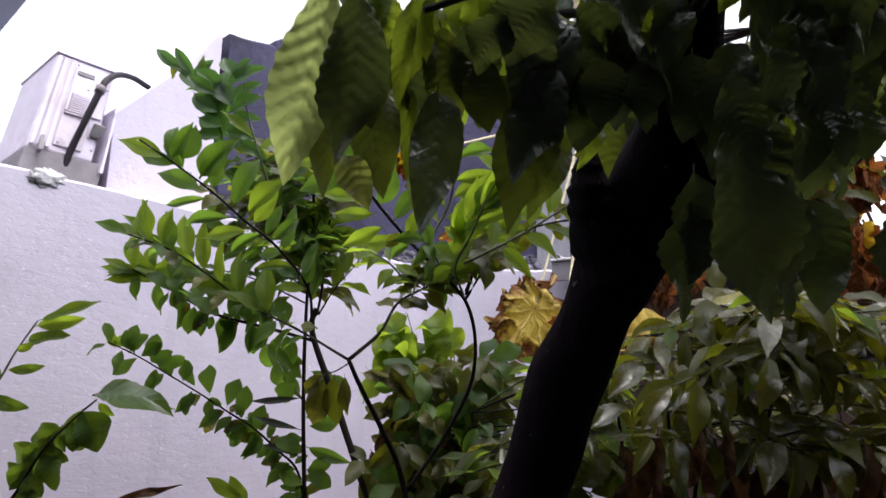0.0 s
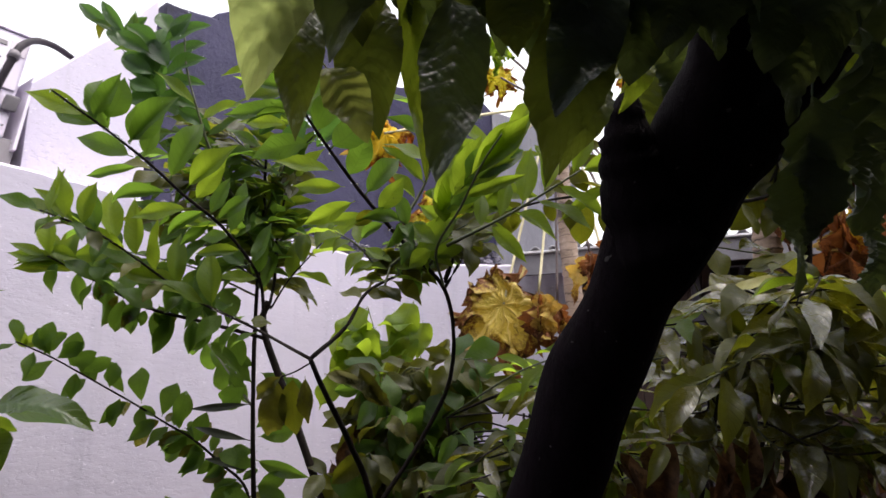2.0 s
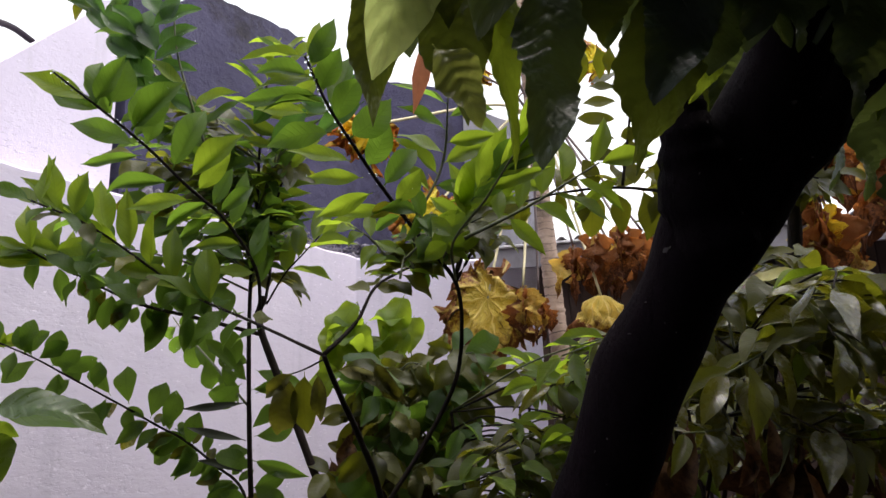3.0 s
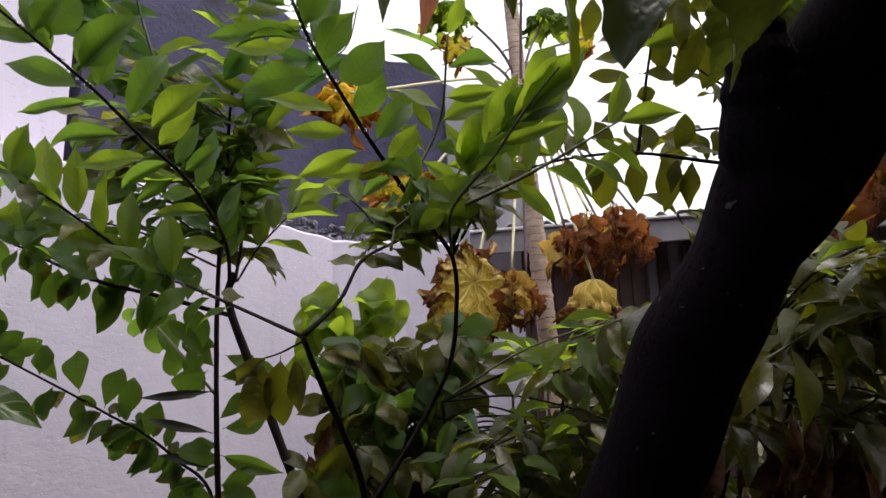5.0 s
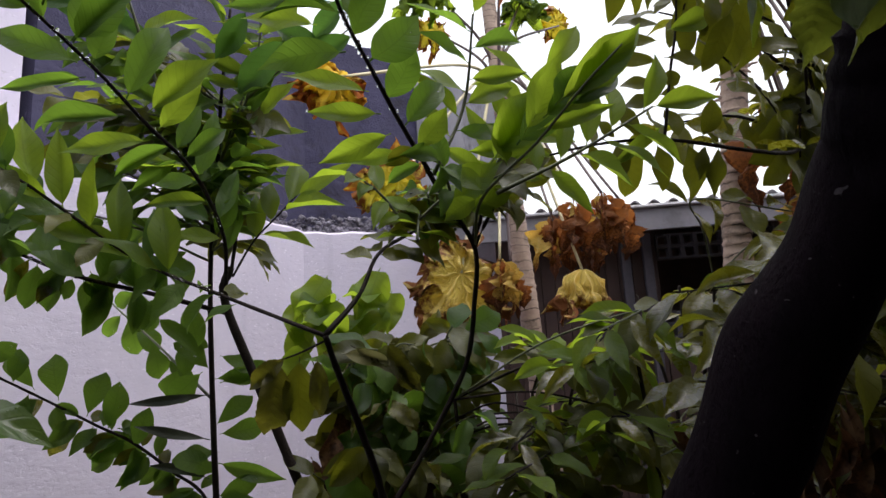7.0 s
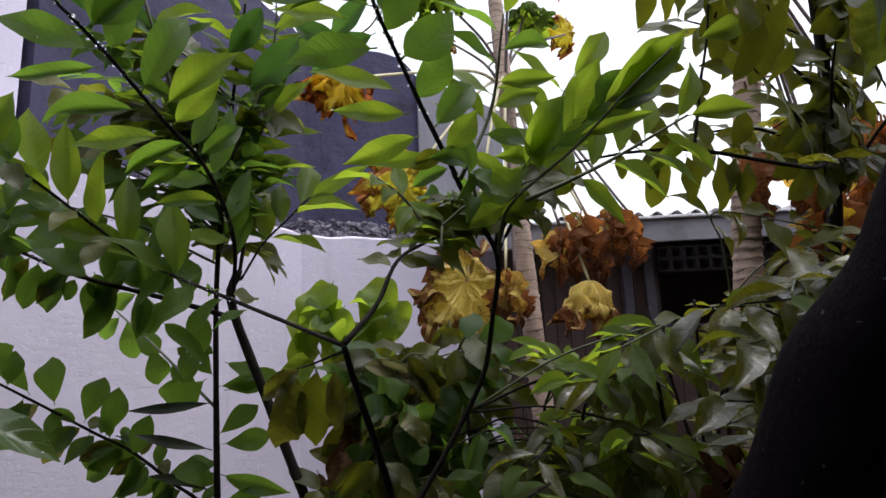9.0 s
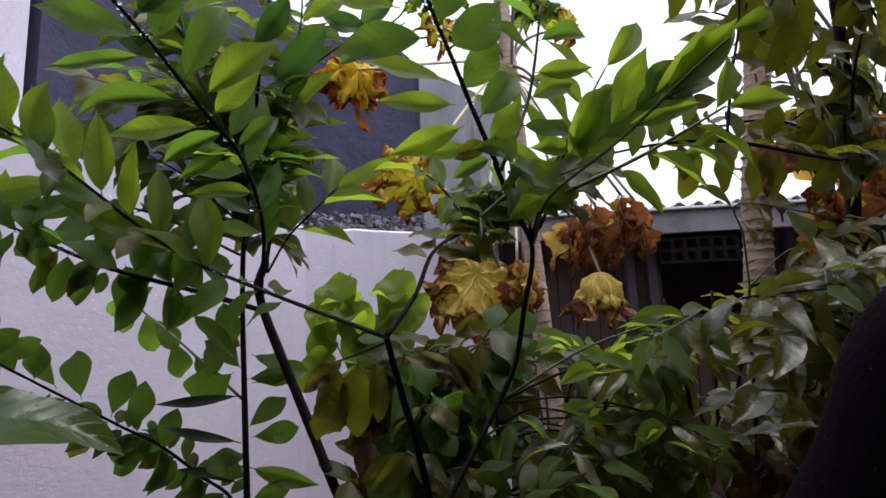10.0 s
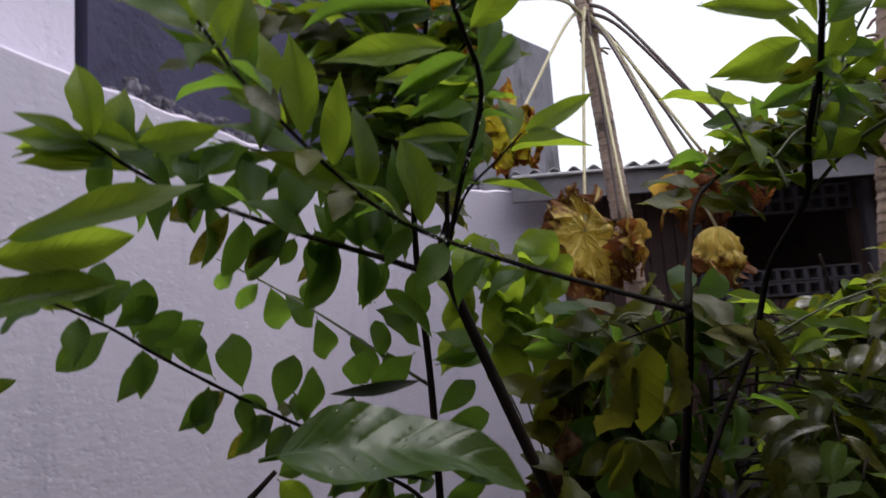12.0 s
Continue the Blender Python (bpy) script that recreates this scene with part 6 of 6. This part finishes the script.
def overhanging_tree():
    tr = thing("overhanging_tree", (1.02, 1.95, 0), "small tree with dark stem and hanging olive leaves", "tree")
    st, ls = branch(tr, [(1.03, 2.0, 0), (1.02, 1.90, 1.0), (1.021, 1.836, 1.444), (1.027, 1.778, 1.721), (1.018, 1.738, 1.929), (0.988, 1.704, 2.137), (0.956, 1.675, 2.35), (0.93, 1.66, 2.6)], 0.024, 0.012, M_STEM, "trunk", 9, 31)
    rb, lrb = branch(tr, [(1.02, 1.74, 1.90), (0.80, 1.60, 1.80), (0.589, 1.50, 1.76), (0.42, 1.53, 1.785), (0.30, 1.57, 1.785), (0.215, 1.617, 1.775)], 0.0055, 0.0022, M_STEM, "branch", 7, 32)
    sprig(rb, lrb, MIDDULL, 9, 0.05, 0.97, 0.10, 80, (0.1, -0.9, 0.3), 0.55, 701, 0.4)
    sprig(rb, lrb, WET, 5, 0.1, 0.6, 0.10, 70, (0.1, -0.4, 0.9), -0.3, 702, 0.4)
    u, lu = branch(tr, [(0.42, 1.53, 1.79), (0.443, 1.52, 1.92), (0.452, 1.50, 2.00), (0.458, 1.49, 2.08)], 0.0035, 0.002, M_STEM, "twig", 6, 33)
    set_leaf(u, MIDDULL[0], (0.426, 1.506, 2.012), (0.361, 1.534, 2.038), 0.025)
    set_leaf(u, MIDDULL[0], (0.421, 1.513, 1.983), (0.345, 1.530, 1.992), 0.030)
    set_leaf(u, MIDDULL[4], (0.419, 1.522, 1.944), (0.332, 1.532, 1.955), 0.034)
    set_leaf(u, MIDDULL[1], (0.416, 1.528, 1.901), (0.350, 1.550, 1.909), 0.032)
    set_leaf(u, FRESH[4], (0.436, 1.504, 2.002), (0.528, 1.465, 2.034), 0.046)
    set_leaf(u, MIDDULL[2], (0.430, 1.517, 1.951), (0.511, 1.481, 1.928), 0.039)
    set_leaf(u, MIDDULL[0], (0.422, 1.526, 1.903), (0.458, 1.506, 1.911), 0.034)
    set_leaf(u, MIDDULL[2], (0.416, 1.528, 1.877), (0.477, 1.517, 1.872), 0.034)
    set_leaf(u, MIDDULL[1], (0.414, 1.529, 1.868), (0.360, 1.565, 1.872), 0.034)
    set_leaf(rb, MIDDULL[0], (0.281, 1.579, 1.789), (0.309, 1.590, 1.741), 0.032)
    set_leaf(rb, MIDDULL[4], (0.218, 1.615, 1.778), (0.226, 1.642, 1.731), 0.029)
    set_leaf(rb, MIDDULL[0], (0.355, 1.551, 1.787), (0.372, 1.585, 1.683), 0.065)
    set_leaf(rb, MIDDULL[4], (0.404, 1.536, 1.780), (0.423, 1.538, 1.688), 0.054)
    set_leaf(rb, MIDDULL[2], (0.464, 1.522, 1.781), (0.477, 1.534, 1.667), 0.070)
    set_leaf(rb, MIDDULL[3], (0.526, 1.511, 1.772), (0.525, 1.529, 1.672), 0.047)
    set_leaf(rb, MIDDULL[0], (0.329, 1.559, 1.793), (0.292, 1.548, 1.825), 0.029)
    set_leaf(rb, WET[2], (0.549, 1.500, 1.799), (0.475, 1.528, 1.829), 0.045)
    set_leaf(rb, FRESH[1], (0.416, 1.526, 1.813), (0.306, 1.542, 1.726), 0.029)
    set_leaf(rb, MIDDULL[4], (0.372, 1.545, 1.791), (0.339, 1.527, 1.850), 0.043)
    set_leaf(rb, MIDDULL[3], (0.447, 1.524, 1.787), (0.436, 1.533, 1.853), 0.045)
    set_leaf(rb, MIDDULL[3], (0.493, 1.515, 1.786), (0.505, 1.481, 1.853), 0.045)
    set_leaf(rb, MIDDULL[0], (0.530, 1.432, 2.016), (0.487, 1.461, 1.904), 0.046)
    set_leaf(rb, MIDDULL[2], (0.581, 1.423, 1.987), (0.552, 1.463, 1.899), 0.046)
    set_leaf(rb, MIDDULL[4], (0.346, 1.516, 2.120), (0.331, 1.524, 2.027), 0.044)
    set_leaf(rb, MIDDULL[4], (0.379, 1.507, 2.119), (0.401, 1.530, 2.050), 0.041)
    set_leaf(rb, MIDDULL[3], (0.408, 1.499, 2.117), (0.409, 1.511, 2.048), 0.037)
    set_leaf(rb, MIDDULL[2], (0.458, 1.486, 2.115), (0.472, 1.506, 2.034), 0.041)
    set_leaf(rb, MIDDULL[2], (0.491, 1.477, 2.113), (0.505, 1.484, 2.050), 0.032)
    set_leaf(rb, MIDDULL[1], (0.647, 1.491, 2.121), (0.606, 1.538, 1.947), 0.064)
    set_leaf(rb, DULL[4], (0.588, 1.519, 2.078), (0.536, 1.544, 1.955), 0.051)
    set_leaf(rb, WET[3], (0.762, 1.457, 2.105), (0.826, 1.485, 1.965), 0.080)
    rng = random.Random(61)
    for k in range(12):
        f = ls[int(len(ls) * rng.uniform(0.30, 0.85))]
        e = f + Vector((rng.uniform(-0.50, 0.25), rng.uniform(-0.35, 0.2), rng.uniform(-0.05, 0.30)))
        t, lt = branch(tr, [f, f.lerp(e, 0.5) + Vector((0, 0, 0.05)), e], 0.006, 0.002, M_STEM, "branch", 6, 640 + k)
        sprig(t, lt, MIDDULL if k % 3 else WET, 10, 0.25, 1.0, 0.12, 70, (0.1, -0.7, 0.5), 0.45, 660 + k, 0.5)
    for k in range(9):
        f = ls[int(len(ls) * rng.uniform(0.45, 0.9))]
        e = Vector((rng.uniform(0.80, 1.30), rng.uniform(1.45, 1.95), rng.uniform(1.75, 2.30)))
        t, lt = branch(tr, [f, f.lerp(e, 0.5) + Vector((0, 0, 0.05)), e], 0.006, 0.002, M_STEM, "branch", 6, 720 + k)
        sprig(t, lt, MIDDULL if k % 3 else DULL, 10, 0.25, 1.0, 0.14, 70, (0.1, -0.9, 0.4), 0.5, 740 + k, 0.5)
    for k in range(5):
        e = Vector((rng.uniform(0.45, 0.75), rng.uniform(1.35, 1.6), rng.uniform(2.02, 2.2)))
        t, lt = branch(tr, [(0.95, 1.67, 2.4), Vector((0.7, 1.6, 2.4)).lerp(e, 0.5), e], 0.006, 0.002, M_STEM, "branch", 6, 680 + k)
        sprig(t, lt, MIDDULL, 9, 0.4, 1.0, 0.10, 70, (0.1, -0.7, 0.5), 0.5, 690 + k, 0.5)


overhanging_tree()


# ---- the papaya trees with wilted leaves ----
def palmate(name, material, size, lobes=8, fold=1.0, seed=0, crumple=0.12, web=0.66, long=0.0, nick=0.16):
    """A wilted papaya leaf: one webbed blade with jagged lobes, folded down round its hub. Hub at the origin, hanging to -Z."""
    rng = random.Random(seed)
    nt_, nr = lobes * 16, 14
    verts, faces, uvs = [Vector((0, 0, 0))], [], [(0.5, 0.0)]
    lens = [size * rng.uniform(0.8, 1.08) for k in range(lobes)]
    lens = [q * (1 + long * max(-0.5, -math.sin(2 * math.pi * k / lobes))) for k, q in enumerate(lens)]
    folds = [fold * rng.uniform(0.75, 1.2) for k in range(lobes)]
    for i in range(1, nr + 1):
        v = i / nr
        for k in range(nt_):
            th = 2 * math.pi * k / nt_
            q = (k / 16.0) % lobes
            a, b, f = int(q), (int(q) + 1) % lobes, q - int(q)
            mixf = f * f * (3 - 2 * f)
            ln = lens[a] * (1 - mixf) + lens[b] * mixf
            fd = folds[a] * (1 - mixf) + folds[b] * mixf
            mid = abs(f - 0.5) * 2            # 1 on a lobe's rib, 0 in the cut between two
            cut = web + (1 - web) * mid ** 0.8
            cut *= 1 - nick * abs(math.sin(k * 1.9 + seed)) * (mid < 0.8)
            r = ln * v * cut
            el = -fd * min(1.2, 0.1 + 1.35 * v)
            rad = r * math.cos(el * 0.8)
            drop = r * math.sin(el)
            pleat = 0.07 * size * v * (mid - 0.5) * (0.5 + fd)
            p = Vector((math.cos(th) * (rad + pleat * 0.7), math.sin(th) * (rad + pleat * 0.7), drop + pleat * 0.6))
            n3 = p * (5.0 / size) + Vector((seed * 1.7, 0, 0))
            p += Vector((noise.noise(n3), noise.noise(n3 + Vector((9, 3, 0))), noise.noise(n3 + Vector((0, 7, 4))))) * crumple * size * v * 1.3
            n4 = p * (16.0 / size)
            p += Vector((noise.noise(n4), noise.noise(n4 + Vector((5, 2, 0))), noise.noise(n4 + Vector((0, 3, 4))))) * crumple * size * 0.3 * v
            n5 = p * (38.0 / size)
            p += Vector((noise.noise(n5), noise.noise(n5 + Vector((5, 2, 0))), noise.noise(n5 + Vector((0, 3, 4))))) * crumple * size * 0.16 * v
            p += Vector((0, 0, 0.012 * size)) * max(0.0, mid - 0.8) * 5
            verts.append(p)
            uvs.append((0.5 + 0.5 * (1 - mid) * (1 if f < 0.5 else -1), v))
    for k in range(nt_):
        faces.append((0, 1 + k, 1 + (k + 1) % nt_))
    for i in range(nr - 1):
        for k in range(nt_):
            o = 1 + i * nt_
            faces.append((o + k, o + nt_ + k, o + nt_ + (k + 1) % nt_, o + (k + 1) % nt_))
    return mesh_data(name, verts, faces, material, uvs)


DRY = dict(aspect=0.17, peak=0.8, tip=0.9, fold=1.5, droop=0.5, wave=0.4, quilt=0.45, ribs=7, nl=34, nw=4, ragged=0.7, sway=2.2, curl=0.7)
DRY_LOBES = blades("leaf_lobe", M_BROWN, 6, 91, **DRY) + blades("leaf_lobe", M_TAN, 2, 94, **DRY)
DRY_GOLD = blades("leaf_lobe", M_ORANGE, 1, 92, **DRY) + blades("leaf_lobe", M_TAN, 2, 95, **DRY) + blades("leaf_lobe", M_BROWN, 3, 93, **DRY)


def papaya(name_label, line, r0, r1, top, leaves, seed):
    pt = thing("papaya_tree", line[0], name_label, "papaya tree", "papaya trees by the shed")
    part("trunk", tube("trunk", line, r0, r1, M_PAPAYA, 16, 90, 0.06, seed, 0.07, 0.036), pt, "pale trunk ringed with leaf scars")
    up = smooth_line(line, 30)
    rs = random.Random(seed)
    stub = tube("petiole_stub", [(0, 0, 0), (0, 0.02, 0.004), (0, 0.045, -0.004)], 0.007, 0.004, M_PAPAYA, 6, 4, 0.2, 3)
    for k in range(26):
        q = up[int(len(up) * rs.uniform(0.58, 0.99))]
        a = rs.uniform(0, 6.28)
        f = (q.z - line[0][2]) / (line[-1][2] - line[0][2])
        part("petiole_stub", stub, pt, "", pose(q.x - math.sin(a) * (r0 + (r1 - r0) * f) * 0.9, q.y + math.cos(a) * (r0 + (r1 - r0) * f) * 0.9, q.z, rs.uniform(-30, 40), 0, math.degrees(a)))
    for k, (hub, size, mat, fold, turn, pmat) in enumerate(leaves):
        h, t = Vector(hub), Vector(top) + Vector((0, 0, -0.04 * (k % 4)))
        mid = t.lerp(h, 0.3) + Vector((0, 0, 0.07))
        pet = part("petiole", tube("petiole", [t, mid, h], 0.009, 0.0055, pmat, 7, 10, 0.04, seed + k), pt)
        d = (h - mid).normalized()
        m = pose(h.x, h.y, h.z, turn[0], turn[1], turn[2])
        if mat in (M_BROWN, M_ORANGE) and fold > 1.2:
            rng = random.Random(seed * 7 + k)
            for i in range(8):
                a = 2 * math.pi * (i + rng.uniform(-0.3, 0.3)) / 8
                out = Vector((math.cos(a), math.sin(a), 0))
                lobe = rng.choice(DRY_LOBES if mat is M_BROWN else DRY_GOLD)
                part("leaf_lobe", lobe, pet, "", leaf_pose(h + out * 0.01, out * rng.uniform(0.05, 0.55) + Vector((0, 0, -1)), out + Vector((0, -0.4, 0.5)), size * rng.uniform(0.6, 1.35)))
            continue
        part("leaf_blade", palmate("leaf_blade", mat, size, 8, fold, seed * 13 + k, 0.30 if mat is not M_YELLOW else (0.16 if fold > 1 else 0.2), (0.80 if fold > 1 else 0.84) if mat is M_YELLOW else (0.42 if mat is M_BROWN else 0.6), 0.4 if fold < 0.3 else 0.0, 0.03 if mat is M_YELLOW and fold > 1 else 0.16), pet, "", m)
    return pt


papaya("papaya tree with pale ringed trunk and wilted yellow leaves", [(0.81, 2.885, 0.0), (0.80, 3.0, 1.0), (0.79, 3.12, 2.0), (0.788, 3.233, 3.0), (0.78, 3.33, 3.9)], 0.050, 0.032, (0.79, 3.20, 2.80), [
    ((0.40, 2.78, 1.72), 0.24, M_YELLOW, 0.12, (88, -8, 6), M_PETIOLE),
    ((0.825, 2.635, 1.705), 0.225, M_YELLOW, 1.02, (6, -6, 40), M_PETIOLE),
    ((0.743, 2.678, 1.918), 0.20, M_BROWN, 1.4, (0, 0, 0), M_RED_PETIOLE),
    ((0.848, 2.685, 1.986), 0.22, M_ORANGE, 1.4, (0, 0, 0), M_PETIOLE),
    ((0.896, 2.563, 1.982), 0.21, M_BROWN, 1.4, (0, 0, 0), M_RED_PETIOLE),
    ((1.051, 2.675, 1.979), 0.19, M_BROWN, 1.4, (0, 0, 0), M_RED_PETIOLE),
    ((0.948, 2.770, 1.936), 0.20, M_BROWN, 1.4, (0, 0, 0), M_RED_PETIOLE),
    ((0.536, 2.723, 1.762), 0.17, M_BROWN, 1.4, (0, 0, 0), M_PETIOLE),
    ((0.672, 2.949, 1.755), 0.18, M_BROWN, 1.4, (0, 0, 0), M_RED_PETIOLE),
] + [
    ((0.18, 2.80, 2.08), 0.19, M_GOLD, 0.35, (85, 10, 0), M_PETIOLE),
    ((-0.085, 2.52, 2.345), 0.16, M_ORANGE, 0.6, (75, 20, 10), M_PETIOLE),
    ((0.57, 3.50, 3.12), 0.14, M_GOLD, 0.35, (85, 0, 10), M_RED_PETIOLE),
    ((1.25, 3.40, 3.17), 0.15, M_GOLD, 0.35, (95, 0, 15), M_RED_PETIOLE),
    ((0.45, 3.25, 3.22), 0.20, M_FRESH, 0.8, (10, 0, 0), M_RED_PETIOLE),
    ((1.0, 3.3, 3.25), 0.20, M_FRESH, 0.8, (10, 0, 70), M_RED_PETIOLE),
    ((0.75, 2.9, 3.6), 0.22, M_FRESH, 0.8, (10, 0, 30), M_RED_PETIOLE),
], 41)
papaya("papaya tree with thick pale ringed trunk beside the shed", [(1.28, 2.45, 0.0), (1.268, 2.40, 1.0), (1.272, 2.326, 1.817), (1.295, 2.27, 2.3), (1.33, 2.20, 3.0)], 0.055, 0.042, (1.28, 2.22, 2.9), [
    ((1.45, 2.15, 1.95), 0.28, M_ORANGE, 1.3, (0, 0, 40), M_RED_PETIOLE),
    ((1.62, 2.3, 1.90), 0.28, M_BROWN, 1.3, (0, 10, 0), M_RED_PETIOLE),
    ((1.35, 1.95, 2.15), 0.24, M_BROWN, 1.4, (0, 0, 20), M_RED_PETIOLE),
    ((1.40, 2.20, 2.22), 0.32, M_BROWN, 1.45, (0, 0, 50), M_RED_PETIOLE),
    ((1.62, 2.05, 2.18), 0.34, M_BROWN, 1.4, (0, 0, 80), M_RED_PETIOLE),
    ((1.80, 2.25, 2.25), 0.34, M_BROWN, 1.4, (0, 0, 10), M_RED_PETIOLE),
], 43)


# ---- leaves close to the path at the wall side ----
def near_spray():
    pl = thing("leafy_spray", (-1.0, 1.55, 0), "low plant with long wet glossy leaves close to the path", "plant")
    st, l = branch(pl, [(-1.05, 1.5, 0), (-1.04, 1.48, 0.7), (-0.98, 1.45, 1.02), (-0.906, 1.441, 1.154), (-0.852, 1.43, 1.244), (-0.797, 1.436, 1.307), (-0.757, 1.438, 1.344)], 0.0045, 0.002, M_STEM, "stem", 7, 51)
    s2n, l2 = branch(pl, [(-1.04, 1.51, 0.4), (-1.13, 1.56, 1.0), (-1.092, 1.545, 1.327), (-1.039, 1.53, 1.391), (-1.003, 1.516, 1.45), (-0.95, 1.499, 1.523)], 0.0042, 0.0018, M_TWIG, "stem", 7, 53)
    low, l3 = branch(pl, [(-1.0, 1.9, 0), (-0.74, 1.97, 0.6), (-0.62, 2.01, 0.95), (-0.58, 2.021, 1.043)], 0.004, 0.002, M_STEM, "stem", 7, 54)
    WETBIG = blades("leaf", M_WETGREEN, 5, 52, aspect=0.42, peak=0.9, tip=0.85, fold=0.4, droop=0.45, wave=0.05, quilt=0.05, ribs=8, nl=40, nw=4)
    BRIGHT = blades("leaf", M_FRESH, 5, 55, aspect=0.34, peak=0.9, tip=0.9, fold=0.4, droop=0.4, wave=0.04, nl=16, nw=3)
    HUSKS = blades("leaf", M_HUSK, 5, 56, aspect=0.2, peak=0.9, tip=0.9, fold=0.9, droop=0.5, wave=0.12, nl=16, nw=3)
    arched = blade("leaf", M_WETGREEN, 0.32, 0.85, 1.0, 0.30, 1.25, 0.04, 0.05, 9, 44, 5, seed=57)
    part("leaf", arched, st, "", leaf_pose((-0.768, 1.439, 1.352), (0.177, -0.093, 0.040), (0.02, -0.62, 0.80), 0.216))
    set_leaf(st, LONG[2], (-0.765, 1.442, 1.352), (-0.611, 1.51, 1.338), 0.050, (0.0, -0.8, 0.6))
    set_leaf(st, WETBIG[2], (-0.786, 1.436, 1.324), (-0.743, 1.426, 1.235), 0.081)
    set_leaf(st, WETBIG[4], (-0.823, 1.432, 1.291), (-0.852, 1.459, 1.226), 0.073)
    set_leaf(st, WETBIG[3], (-0.807, 1.435, 1.299), (-0.792, 1.430, 1.235), 0.049)
    set_leaf(st, WETBIG[1], (-0.863, 1.429, 1.247), (-0.937, 1.452, 1.196), 0.063)
    set_leaf(st, WETBIG[1], (-0.852, 1.429, 1.247), (-0.809, 1.443, 1.213), 0.034)
    set_leaf(st, BRIGHT[3], (-0.812, 1.434, 1.291), (-0.766, 1.429, 1.247), 0.037)
    set_leaf(st, BRIGHT[3], (-0.756, 1.439, 1.338), (-0.727, 1.461, 1.307), 0.022)
    set_leaf(st, WETBIG[4], (-0.874, 1.433, 1.218), (-0.923, 1.450, 1.153), 0.053)
    set_leaf(st, WETBIG[1], (-0.884, 1.436, 1.194), (-0.854, 1.437, 1.143), 0.048)
    set_leaf(s2n, BRIGHT[1], (-0.950, 1.499, 1.523), (-0.802, 1.484, 1.572), 0.032)
    set_leaf(s2n, BRIGHT[3], (-0.958, 1.502, 1.511), (-0.854, 1.514, 1.533), 0.037)
    set_leaf(s2n, WETBIG[0], (-0.979, 1.510, 1.477), (-0.869, 1.493, 1.490), 0.034)
    set_leaf(s2n, BRIGHT[4], (-0.999, 1.515, 1.454), (-0.955, 1.496, 1.473), 0.019)
    set_leaf(s2n, WETBIG[1], (-1.023, 1.525, 1.410), (-0.943, 1.521, 1.420), 0.024)
    set_leaf(s2n, WETBIG[0], (-1.032, 1.529, 1.394), (-1.077, 1.501, 1.429), 0.032)
    set_leaf(s2n, WETBIG[1], (-1.072, 1.539, 1.353), (-0.978, 1.533, 1.327), 0.034)
    set_leaf(low, BRIGHT[1], (-0.584, 2.021, 1.043), (-0.715, 2.023, 1.115), 0.040)
    set_leaf(low, BRIGHT[2], (-0.577, 2.021, 1.043), (-0.643, 2.019, 1.118), 0.040)
    branch(low, [(-1.0, 1.9, 0.0), (-1.0, 1.96, 0.6), (-0.965, 1.967, 1.0), (-0.954, 1.966, 1.059)], 0.003, 0.0015, M_STEM, "twig", 6, 58)
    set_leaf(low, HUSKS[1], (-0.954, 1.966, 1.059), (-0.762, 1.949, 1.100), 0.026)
    set_leaf(st, WETBIG[2], (-0.781, 1.436, 1.326), (-0.821, 1.463, 1.232), 0.076)
    set_leaf(st, WETBIG[4], (-0.838, 1.432, 1.270), (-0.888, 1.466, 1.174), 0.073)
    set_leaf(st, WETBIG[3], (-0.857, 1.430, 1.241), (-0.822, 1.431, 1.155), 0.060)
    set_leaf(st, WETBIG[1], (-0.884, 1.436, 1.194), (-0.952, 1.454, 1.164), 0.060)
    set_leaf(st, BRIGHT[1], (-0.802, 1.436, 1.303), (-0.750, 1.455, 1.245), 0.042)
    set_leaf(st, WETBIG[3], (-0.900, 1.439, 1.165), (-0.872, 1.439, 1.098), 0.060)
    set_leaf(st, WETBIG[3], (-0.823, 1.433, 1.287), (-0.906, 1.455, 1.257), 0.054)


near_spray()
eave()
